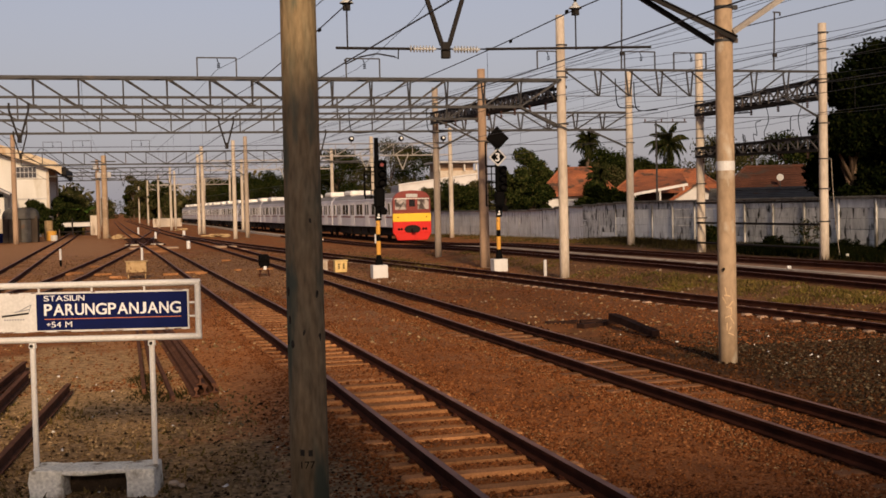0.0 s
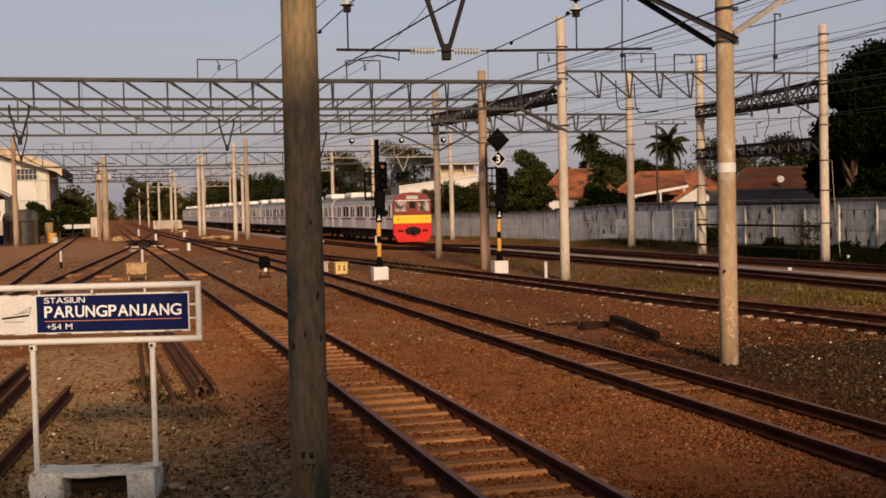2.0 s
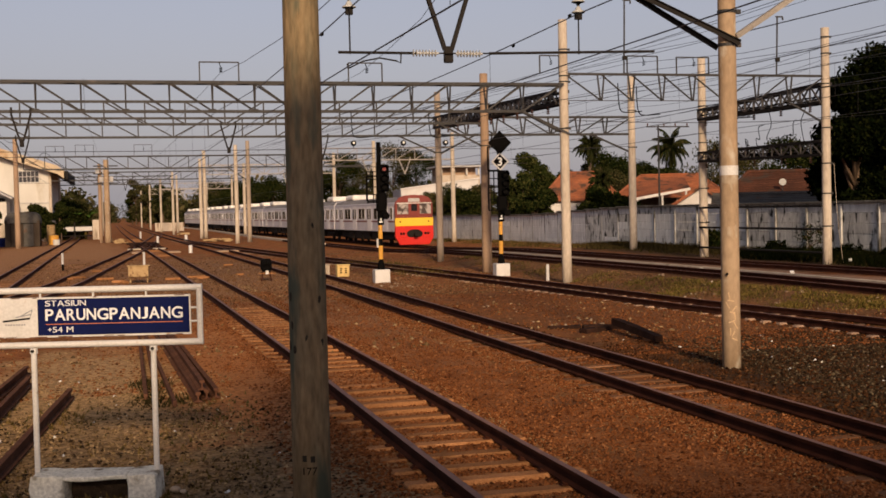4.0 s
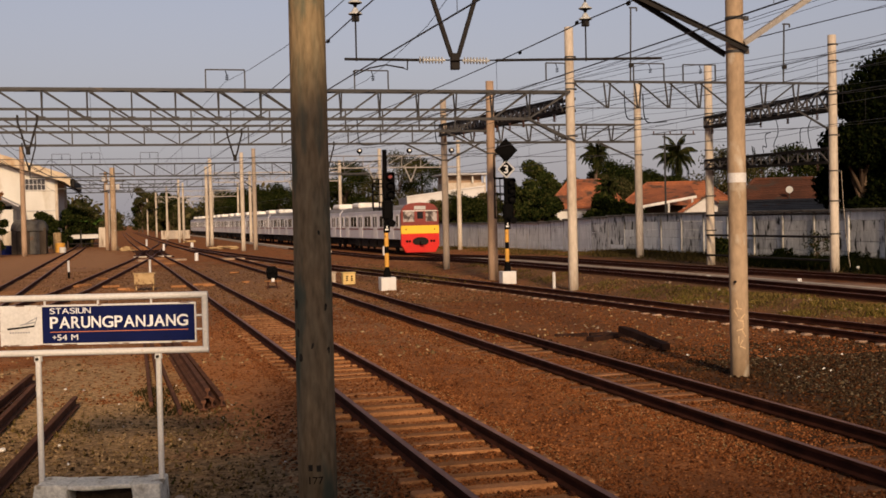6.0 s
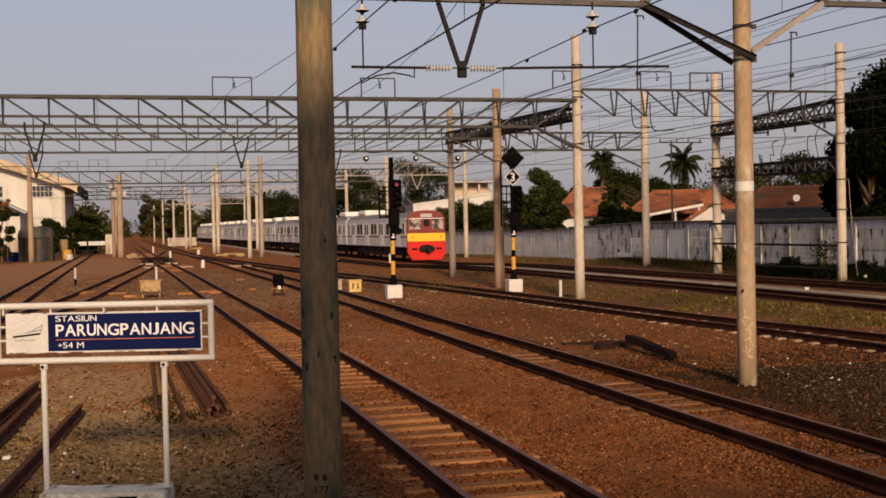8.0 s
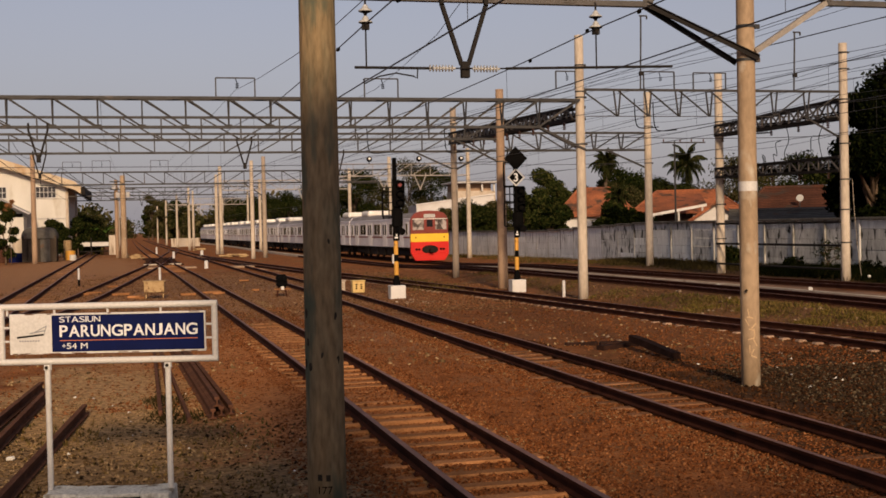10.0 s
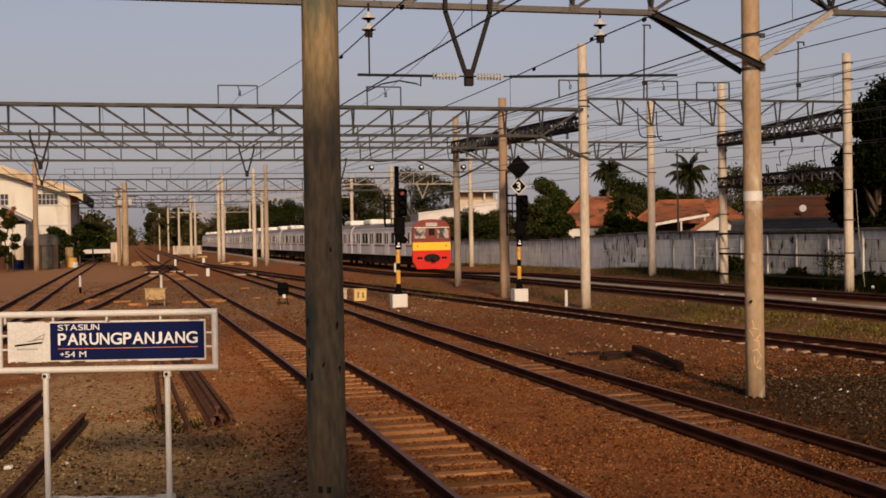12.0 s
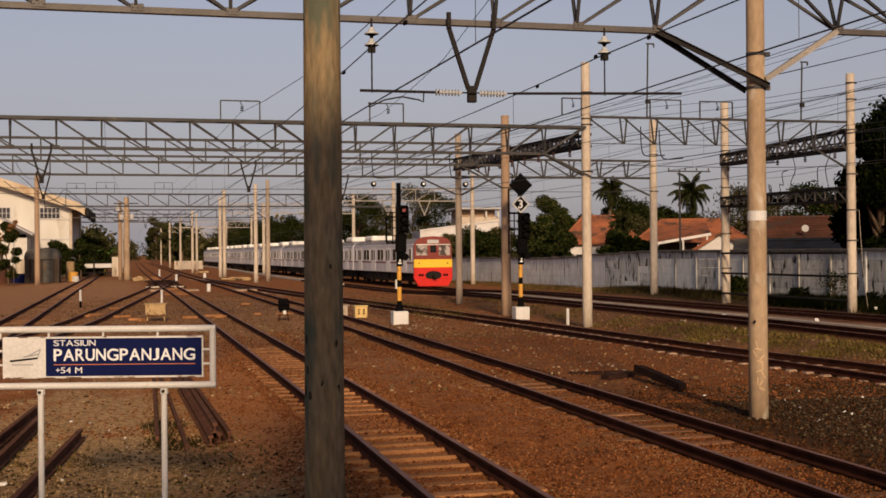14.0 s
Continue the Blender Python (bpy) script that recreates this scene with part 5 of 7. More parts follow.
# ---- trackside boxes and posts ----
def track_box(x, y, w, d, h, rz, label, legs=0.0, material=None):
    t = thing("trackside_box", x, y, gz(x, y), rz, label, "equipment box", "trackside boxes")
    m = material or M_CREAM
    b = B()
    box(b, (0, 0, legs + h / 2), (w, d, h), bevel=0.02)
    part("case", b, m, t)
    b = B()
    box(b, (0, 0, legs + h + 0.015), (w * 1.12, d * 1.15, 0.04), bevel=0.01)
    part("lid", b, m, t)
    for s in (-1, 1):
        b = B()
        box(b, (s * w * 0.22, -d / 2 - 0.012, legs + h * 0.55), (w * 0.3, 0.02, h * 0.5), bevel=0.004)
        part("door", b, m, t)
    if m is M_YBOX:
        for s in (-1, 1):
            for q in (-1, 0, 1):
                b = B()
                box(b, (s * w * 0.2, -d / 2 - 0.026, legs + h * (0.54 + 0.17 * q)), (0.075, 0.012, 0.05), bevel=0.002)
                part("port", b, M_BLACK, t, "small dark port")
    if legs:
        for s in (-1, 1):
            b = B()
            box(b, (s * w * 0.42, 0, legs / 2), (0.05, 0.05, legs), bevel=0.005)
            part("leg", b, m, t)


track_box(0.62, 48.4, 0.78, 0.5, 0.42, -5, "cream painted point-machine box with dirty lid, on ballast", 0.25)
track_box(8.05, 49.0, 0.52, 0.4, 0.42, 0, "dusty white relay box beside the track", material=M_CONC)
track_box(8.62, 47.6, 0.5, 0.4, 0.46, 0, "yellow-cream relay box with small windows beside the track", material=M_YBOX)


def marker(x, y, h, r, label, material, foot=0.0):
    t = thing("marker_post", x, y, gz(x, y), 0, label, "marker post", "trackside marker posts")
    b = B()
    tube(b, [(0, 0, foot - 0.05), (0, 0, h), (0, 0, h + 0.02)], [r, r * 0.95, r * 0.6], 10)
    part("post", b, material, t)
    if foot:
        b = B()
        tube(b, [(0, 0, -0.05), (0, 0, foot)], r, 10)
        part("foot", b, M_BLACK, t, "black foot")


marker(-2.9, 63, 0.85, 0.06, "white and black marker post between the sidings", M_WHITE, 0.3)
marker(1.05, 60.5, 0.85, 0.06, "white and black marker post by the crossing", M_WHITE, 0.15)
marker(4.7, 85.7, 0.52, 0.14, "short white marker stone with dark marks", M_WHITE)
marker(14.75, 40.2, 0.55, 0.06, "short leaning white post beside a mast", M_WHITE)
marker(16.9, 79.5, 0.75, 0.1, "white marker post before the train", M_WHITE)
marker(3.4, 118, 0.7, 0.12, "short white marker post", M_WHITE)
marker(6.6, 128, 0.6, 0.16, "short white marker post", M_WHITE)
marker(2.3, 150, 0.8, 0.12, "short white marker post", M_WHITE)

for x, y, w in ((1.1, 88.5, 0.9), (3.6, 88, 0.9), (7.2, 86, 1.6)):
    b = B()
    box(b, (0, 0, 0.04), (w, 1.8, 0.12), bevel=0.02)
    solid("concrete_pad", b, M_CONC_BROWN, "pale concrete pad beside the points", "concrete pad", "pads beside the points", at=pose(x, y, 0, 0, 0, 3))
dwarf = thing("dwarf_signal", 5.4, 46.4, 0, 0, "black dwarf signal on a rusty stand in the ballast", "dwarf signal")
b = B()
box(b, (0, 0, 0.62), (0.42, 0.3, 0.5), bevel=0.08)
part("case", b, M_BLACK, dwarf)
for s in (-0.1, 0.1):
    b = B()
    tube(b, [(s, -0.14, 0.7), (s, -0.3, 0.7)], 0.08, 12)
    part("hood", b, M_BLACK, dwarf)
b = B()
box(b, (0.02, -0.1, 0.34), (0.12, 0.1, 0.14), bevel=0.01)
part("mount", b, M_WHITE, dwarf, "pale mount")
for s in (-0.2, 0.2):
    b = B()
    beam(b, (s, 0, -0.05), (s * 0.6, 0, 0.42), 0.05, 0.05)
    part("leg", b, M_RAIL, dwarf)
b = B()
beam(b, (-0.3, -0.05, 0.3), (0.35, -0.05, 0.3), 0.04, 0.04)
part("crossbar", b, M_SLEEPER, dwarf)

sr = random.Random(31)
for x, y in ((0.4, 121.5), (-0.5, 130.0), (8.7, 117.8), (10.0, 116.2), (8.2, 164)):
    heap = thing("scrap_heap", x, y, 0, 0, "small heap of dusty cream planks and rubble", "scrap heap", "scrap heaps")
    for k in range(6):
        b = B()
        box(b, (sr.uniform(-0.7, 0.7), sr.uniform(-0.4, 0.4), 0.12 + 0.09 * (k % 3)), (sr.uniform(0.5, 1.0), 0.2, 0.14), rz=sr.uniform(-40, 40), bevel=0.01)
        part("plank", b, M_CREAM, heap)

for x, y, l, w, turn in ((-1.95, 54.2, 0.75, 0.3, 20), (-2.2, 53.0, 0.5, 0.25, -30), (-0.73, 52.0, 0.7, 0.25, 12), (-0.15, 49.4, 0.55, 0.3, -15), (0.05, 48.6, 0.3, 0.25, 40), (1.98, 50.0, 0.6, 0.25, 5), (3.0, 51.2, 0.8, 0.22, 8), (3.25, 50.2, 0.5, 0.2, -12), (4.9, 51.8, 0.28, 0.2, 30), (-1.2, 60, 0.5, 0.2, 18), (5.3, 62, 0.5, 0.25, -20)):
    b = B()
    box(b, (0, 0, 0), (l, w, 0.10), bevel=0.02)
    for v in b.verts:
        v.co += 0.03 * noise.noise_vector(v.co * 4 + Vector((x, y, 0)))
    solid("stray_plank", b, M_SLEEPER, "dusty orange-tan broken plank lying on the ballast", "plank", "stray planks", at=pose(x, y, 0.03, 0, 0, turn))

# stacked old rails by the sign
def old_rail(x0, y0, x1, y1, z, label):
    d = Vector((x1 - x0, y1 - y0, 0))
    line = [Vector((x0, y0, 0)) + d * (i / 6) for i in range(7)]
    b = rail_bm(line, 0, z)
    for f in b.faces:
        f.material_index = 0
    solid("scrap_rail", b, [M_SCRAP], label, "rail", "old rails lying about")


RAILTXT = "old rusty rail lying on the ground"
for q in ((0.95, 16.7, 0.55, 31, 0), (1.08, 16.9, 0.66, 31, 0), (1.22, 17.0, 0.78, 31, 0), (1.02, 16.9, 0.62, 31, 0.14), (-0.80, 17.9, -1.38, 11.5, 0.0), (-1.62, 21.0, -2.1, 14.5, 0.0), (-1.48, 19.6, -1.84, 13.0, 0.0)):
    old_rail(*q, RAILTXT)

for x0, y0, x1, y1, w in ((0.25, 17.2, 0.30, 30, 0.055), (0.62, 16.4, 0.36, 30, 0.05), (0.40, 18.6, 0.42, 29, 0.04)):
    b = B()
    beam(b, (x0, y0, 0.05), (x1, y1, 0.06), w, 0.08)
    solid("scrap_bar", b, M_SCRAP, "thin rusty steel bar lying beside the old rails", "steel bar", "old rails lying about")

# broken timbers between the lines
for (x, y, z, l, rz, rx, w2, h2) in ((9.73, 21.5, 0.16, 1.95, -88, 5, 0.16, 0.13), (9.72, 23.2, 0.05, 0.8, -12, 0, 0.24, 0.12), (9.42, 22.9, 0.04, 0.6, 20, 0, 0.22, 0.10), (9.1, 23.8, 0.03, 0.7, -15, 0, 0.16, 0.08)):
    b = B()
    bmesh.ops.create_grid(b, x_segments=6, y_segments=1, size=0.5)
    r = bmesh.ops.extrude_face_region(b, geom=list(b.faces))
    for v in [g for g in r["geom"] if isinstance(g, bmesh.types.BMVert)]:
        v.co.z += 1.0
    bmesh.ops.recalc_face_normals(b, faces=list(b.faces))
    for v in b.verts:
        v.co = Vector((v.co.x * l, v.co.y * w2, (v.co.z - 0.5) * h2)) + 0.025 * noise.noise_vector(v.co * 3 + Vector((x, y, 0)))
    solid("broken_timber", b, M_WOODOLD, "tarred broken sleeper timber lying on the ballast", "timber", "broken timbers", at=pose(x, y, z, 0, rx, rz))

# white concrete strips beside the far lines
def strip(pts, z, w, h, label):
    line = spline(pts, 2.0)
    b = B()
    rings = []
    for i, p in enumerate(line):
        d = (line[min(i + 1, len(line) - 1)] - line[max(i - 1, 0)]).normalized()
        n = Vector((d.y, -d.x, 0)) * (w / 2)
        g = gz(p.x, p.y) + z
        rings.append([b.verts.new((p.x + n.x * sx, p.y + n.y * sx, g + sz * h / 2)) for sx, sz in ((-1, -1), (1, -1), (1, 0.7), (0.85, 1), (-0.85, 1), (-1, 0.7))])
    for p, q in zip(rings, rings[1:]):
        for k in range(6):
            b.faces.new((p[k], q[k], q[(k + 1) % 6], p[(k + 1) % 6]))
    b.faces.new(rings[0])
    b.faces.new(rings[-1][::-1])
    solid("cable_duct", b, M_CONC, label, "cable duct", "concrete cable ducts")


strip([(20.3, 20), (20.2, 34), (19.8, 46), (19.2, 60), (18.7, 72)], 0.03, 0.17, 0.08, "pale concrete cable duct between the far tracks")
strip([(15.5, 94), (14.9, 113), (14.4, 152), (14.4, 201), (13.2, 266)], 0.10, 0.45, 0.22, "pale concrete cable duct along the train")


# ---- boundary wall ----
wall = thing("wall_boundary", 0, 0, 0, label="stained grey precast panel wall along the yard", category="wall", kind="structure")
b = B()
box(b, (0, 0, 0), (0.07, 2.26, 0.408), bevel=0.012)
PANEL = done("panel", b, M_WALL)
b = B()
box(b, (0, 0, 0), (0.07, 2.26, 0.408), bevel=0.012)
MOULD_SHADED = done("panel", b, M_MOULD_SHADE)
b = B()
box(b, (-0.02, 0, 0), (0.09, 0.13, 2.3), bevel=0.012)
POST = done("post", b, M_WALLPOST)
# post shadow lines are coloured in with a near-black web behind each post
b = B()
box(b, (0.03, 0, 0), (0.05, 0.24, 2.25))
WEB = done("web", b, M_COPING_GROOVE)
WX, WP = 27.6, 2.45
pick = random.Random(17)


def wall_foot(y):
    return 0.44 * (1 - smooth_step(58, 80, y)) + 0.06


for i in range(46):
    y = 34 + i * WP
    x = WX
    g = wall_foot(y)
    ob = part("post", POST, None, wall)
    ob.matrix_basis = pose(x - 0.03 + 0.055 * smooth_step(52, 68, y), y, g + 0.92)
    ob = part("web", WEB, None, wall)
    ob.matrix_basis = pose(x - 0.01, y, g + 0.92)
    # right-hand bays draw on the panel coloured for mould and shade
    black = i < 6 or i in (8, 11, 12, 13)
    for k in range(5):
        ob = part("panel", MOULD_SHADED if black and pick.random() < (0.95 if k == 4 or i < 6 else 0.7) or i < 14 and pick.random() < 0.12 else PANEL, None, wall)
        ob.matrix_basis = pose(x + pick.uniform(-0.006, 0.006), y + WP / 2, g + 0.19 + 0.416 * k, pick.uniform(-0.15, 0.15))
b = B()
for i in range(46):
    y = 34 + i * WP
    box(b, (WX - 0.02, y + WP / 2, wall_foot(y) + 2.06), (0.26, WP - 0.01, 0.1), bevel=0.012)
part("coping", b, M_COPING_GROOVE, wall, "sooty wall coping")


# ---- the train ----
def car_mesh_parts(t, front):
    """One car, 20 m long, its middle at the origin, running along y; the driving end at -y."""
    L, W, H0, H1 = 19.6, 2.8, 1.05, 3.62
    # body: extruded rounded section
    sec = [(-1.40, 1.0), (-1.40, 2.9), (-1.36, 3.08), (-1.15, 3.32), (-0.7, 3.45), (0, 3.50), (0.7, 3.45), (1.15, 3.32), (1.36, 3.08), (1.40, 2.9), (1.40, 1.0)]
    b = B()
    y0, y1 = -L / 2, L / 2
    ra = [b.verts.new((x, y0, z)) for x, z in sec]
    rb = [b.verts.new((x, y1, z)) for x, z in sec]
    n = len(sec)
    for i in range(n):
        f = b.faces.new((ra[i], ra[(i + 1) % n], rb[(i + 1) % n], rb[i]))
        f.material_index = 1 if 2 <= i <= 7 else 0
    b.faces.new(ra[::-1])
    b.faces.new(rb)
    part("body", b, [M_SILVER, M_CARROOF], t)
    # doors and windows on both sides
    for side in (-1, 1):
        xw = side * 1.402
        for k in range(4):
            yd = -7.3 + 4.87 * k
            for s in (-1, 1):
                b = B()
                box(b, (xw, yd + s * 0.34, 1.95), (0.03, 0.64, 1.86), bevel=0.008)
                d = part("door", b, M_DOORWHITE, t, "white sliding door leaf")
                b = B()
                box(b, (xw + side * 0.012, yd + s * 0.34, 2.28), (0.02, 0.42, 0.8), bevel=0.004)
                part("door_window", b, M_GLASS, d, "dark door glass")
        for yw, w in ((-9.0, 0.6), (-4.9, 2.1), (-0.03, 2.1), (4.85, 2.1), (9.0, 0.6)):
            for s in ((-0.25, 0.25) if w > 1 else (0,)):
                b = B()
                ww = w / 2 - 0.06 if w > 1 else w
                box(b, (xw, yw + s * w, 2.3), (0.024, ww, 0.82), bevel=0.006)
                pane = part("window", b, M_GLASS, t, "dark window glass")
                b = B()
                for q in (-1, 1):
                    box(b, (xw, yw + s * w + q * (ww / 2 + 0.04), 2.3), (0.036, 0.08, 0.98), bevel=0.006)
                    box(b, (xw, yw + s * w, 2.3 + q * 0.45), (0.036, ww + 0.1, 0.08), bevel=0.006)
                part("window_frame", b, M_DOORWHITE, pane, "white window frame")
        b = B()
        box(b, (xw, 0, 1.72), (0.012, L - 0.02, 0.10))
        part("stripe", b, M_TRAINDARKRED, t, "dull red waist stripe")
        b = B()
        box(b, (side * 1.405, 0, 3.0), (0.03, L, 0.05))
        part("gutter", b, M_SILVER, t)
    for y in ((6.2,) if front else (-6.2, 6.2)):
        b = B()
        box(b, (0, y, 3.62), (1.9, 2.7, 0.50), bevel=0.16)
        part("cooler", b, M_ACWHITE, t, "white roof air-conditioner cover")
    # underframe
    b = B()
    box(b, (0, 0, 0.95), (2.5, L - 0.4, 0.16))
    box(b, (0, 0, 0.66), (1.9, L - 1.4, 0.62))
    for y, l in ((-3.6, 2.2), (-0.8, 1.8), (1.8, 2.4), (4.3, 1.4)):
        box(b, (0, y, 0.62), (2.5, l, 0.6), bevel=0.04)
    part("underframe", b, M_UNDER, t)
    for y in (-6.9, 6.9):
        b = B()
        box(b, (0, y, 0.55), (2.2, 2.9, 0.35), bevel=0.05)
        bogie = part("bogie", b, M_UNDER, t)
        for yy in (-1.05, 1.05):
            for s in (-0.57, 0.57):
                b = B()
                tube(b, [(s - 0.06, y + yy, 0.43), (s + 0.06, y + yy, 0.43)], 0.43, 16)
                part("wheel", b, M_UNDER, bogie)
    if not front:
        return
    yf = -L / 2
    # face: dark red upper half, yellow band, red lower half and skirt
    def slab(name, x0, x1, z0, z1, th, m2, label="", par=None, taper=0.0, yoff=0.0):
        b = B()
        vs = [b.verts.new(p) for p in ((x0 + taper, yf - yoff, z0), (x1 - taper, yf - yoff, z0), (x1, yf - yoff, z1), (x0, yf - yoff, z1), (x0 + taper, yf - yoff - th, z0), (x1 - taper, yf - yoff - th, z0), (x1, yf - yoff - th, z1), (x0, yf - yoff - th, z1))]
        for q in ((0, 1, 2, 3), (7, 6, 5, 4), (0, 4, 5, 1), (1, 5, 6, 2), (2, 6, 7, 3), (3, 7, 4, 0)):
            b.faces.new([vs[i] for i in q])
        bmesh.ops.bevel(b, geom=list(b.edges), offset=min(0.03, th * 0.3), segments=1, affect="EDGES")
        bmesh.ops.recalc_face_normals(b, faces=list(b.faces))
        return part(name, b, m2, par or t, label)
    b = B()
    prof = [(-1.40, 1.9), (-1.40, 2.9), (-1.33, 3.15), (-1.10, 3.42), (-0.7, 3.56), (0, 3.61), (0.7, 3.56), (1.10, 3.42), (1.33, 3.15), (1.40, 2.9), (1.40, 1.9)]
    fa = [b.verts.new((x, yf, z)) for x, z in prof]
    fb = [b.verts.new((x * 0.98, yf - 0.22, z)) for x, z in prof]
    for i in range(len(prof)):
        j = (i + 1) % len(prof)
        b.faces.new((fa[i], fa[j], fb[j], fb[i]))
    b.faces.new(fb)
    bmesh.ops.recalc_face_normals(b, faces=list(b.faces))
    upper = part("cab_front", b, M_TRAINDARKRED, t, "dark red cab front")
    slab("yellow_band", -1.41, 1.41, 1.38, 1.97, 0.25, M_TRAINYELLOW, "bright yellow band")
    low = slab("lower_front", -1.41, 1.41, 0.58, 1.39, 0.25, M_TRAINRED, "bright red lower front")
    slab("skirt", -1.41, 1.41, 0.06, 0.60, 0.3, M_TRAINRED, "bright red skirt", taper=0.32)
    for x0, x1 in ((-1.25, -0.42), (0.42, 1.25)):
        slab("cab_window", x0, x1, 2.24, 3.06, 0.03, M_CABGLASS, "cab window with its pale reflection painted in", upper, yoff=0.215)
    slab("gangway_door", -0.34, 0.34, 2.05, 3.05, 0.04, M_TRAINDARKRED, "", upper, yoff=0.212)
    slab("door_glass", -0.22, 0.22, 2.45, 2.95, 0.02, M_GLASS, "", upper, yoff=0.252)
    slab("destination_box", -0.42, 0.42, 3.1, 3.36, 0.05, M_DISC, "pale destination panel", upper, yoff=0.2)
    b = B()
    tube(b, [(0, yf - 0.24, 0.0), (0, yf - 0.285, 0.0)], 0.5, 24)
    for v in b.verts:
        v.co.z = 0.84 + v.co.z * 0.62
        v.co.x *= 1.2
    part("coupler_recess", b, M_UNDER, low, "black oval coupler recess")
    for z, m3 in ((2.99, M_PORC), (2.20, M_TRAINDARKRED)):
        slab("window_bar", -1.28, 1.28, z, z + 0.05, 0.02, m3, "", upper, yoff=0.246)
    for sx in (-1, 1):
        b = B()
        beam(b, (sx * 1.0, yf - 0.26, 2.22), (sx * 0.62, yf - 0.27, 2.8), 0.03, 0.03)
        part("wiper", b, M_UNDER, upper)
    for x in (-1.0, 1.0):
        for k in (0, 0.2):
            b = B()
            tube(b, [(x + k * (1 if x < 0 else -1), yf - 0.24, 0.86), (x + k * (1 if x < 0 else -1), yf - 0.29, 0.86)], 0.09, 12)
            part("headlight", b, M_LENS, low, "round headlight")
    for x in (-1.05, 1.05):
        b = B()
        tube(b, [(x, yf - 0.24, 1.70), (x, yf - 0.28, 1.70)], 0.05, 10)
        part("marker_lamp", b, M_LENS, low)
    b = B()
    tube(b, [(0, yf - 0.2, 0.78), (0, yf - 0.7, 0.78)], 0.1, 10)
    box(b, (0, yf - 0.75, 0.78), (0.3, 0.25, 0.28), bevel=0.03)
    part("coupler", b, M_UNDER, t)


def pantograph(t, y):
    b = B()
    for s in (-0.5, 0.5):
        tube(b, [(s, y - 0.8, 3.75), (s * 0.8, y + 0.5, 4.35), (s * 0.6, y, 4.95)], 0.025, 6)
    tube(b, [(-0.8, y, 4.95), (0.8, y, 4.95)], 0.03, 6)
    part("pantograph", b, M_DARKSTEEL, t)


def place_train():
    line = spline(T5, 0.5)
    k0 = min(range(len(line)), key=lambda i: abs(line[i].y - 82.2))
    cars = []
    for c in range(9):
        a, e = line[k0 + c * 40], line[min(k0 + c * 40 + 40, len(line) - 1)]
        mid, d = (a + e) / 2, e - a
        rz = math.degrees(math.atan2(d.y, d.x)) - 90
        m = pose(mid.x, mid.y, 0.14, 0, 0, rz)
        if c == 0:
            t = thing("train_car", label="stainless commuter train car with red and yellow cab front, waiting", category="train car", group="cars of the train")
            car_mesh_parts(t, True)
            t.matrix_basis = m
        elif c == 1:
            t = thing("train_car", label="stainless steel commuter train car with a dull red stripe", category="train car", group="cars of the train")
            car_mesh_parts(t, False)
            pantograph(t, 5)
            t.matrix_basis = m
            cars.append(t)
        else:
            copy_thing(cars[0], m)


place_train()


# ---- buildings ----
def window_in(parent, x, y, z, w, h, rz, cols=2, rows=2):
    """A framed window in a wall, facing -y before it is turned."""
    b = B()
    box(b, (0, 0.05, 0), (w + 0.04, 0.02, h + 0.04))
    f = part("window", b, M_GLASS, parent)
    f.matrix_basis = pose(x, y, z, 0, 0, rz)
    bars = [((q * w / 2, 0, 0), (0.08, 0.14, h + 0.08)) for q in (-1, 1)] + [((0, -0.003, q * h / 2), (w + 0.08, 0.14, 0.08)) for q in (-1, 1)]
    bars += [((-w / 2 + w * i / cols, 0, 0), (0.05, 0.1, h)) for i in range(1, cols)] + [((0, -0.003, -h / 2 + h * i / rows), (w, 0.1, 0.05)) for i in range(1, rows)]
    for c, d in bars:
        b = B()
        box(b, c, d)
        part("frame_bar", b, M_WHITEWALL, f)
    for i in range(cols):
        for j in range(rows):
            b = B()
            box(b, (-w / 2 + w * (i + 0.5) / cols, 0.02, -h / 2 + h * (j + 0.5) / rows), (w / cols - 0.03, 0.03, h / rows - 0.03))
            part("pane", b, M_GLASS, f, "dark glass")


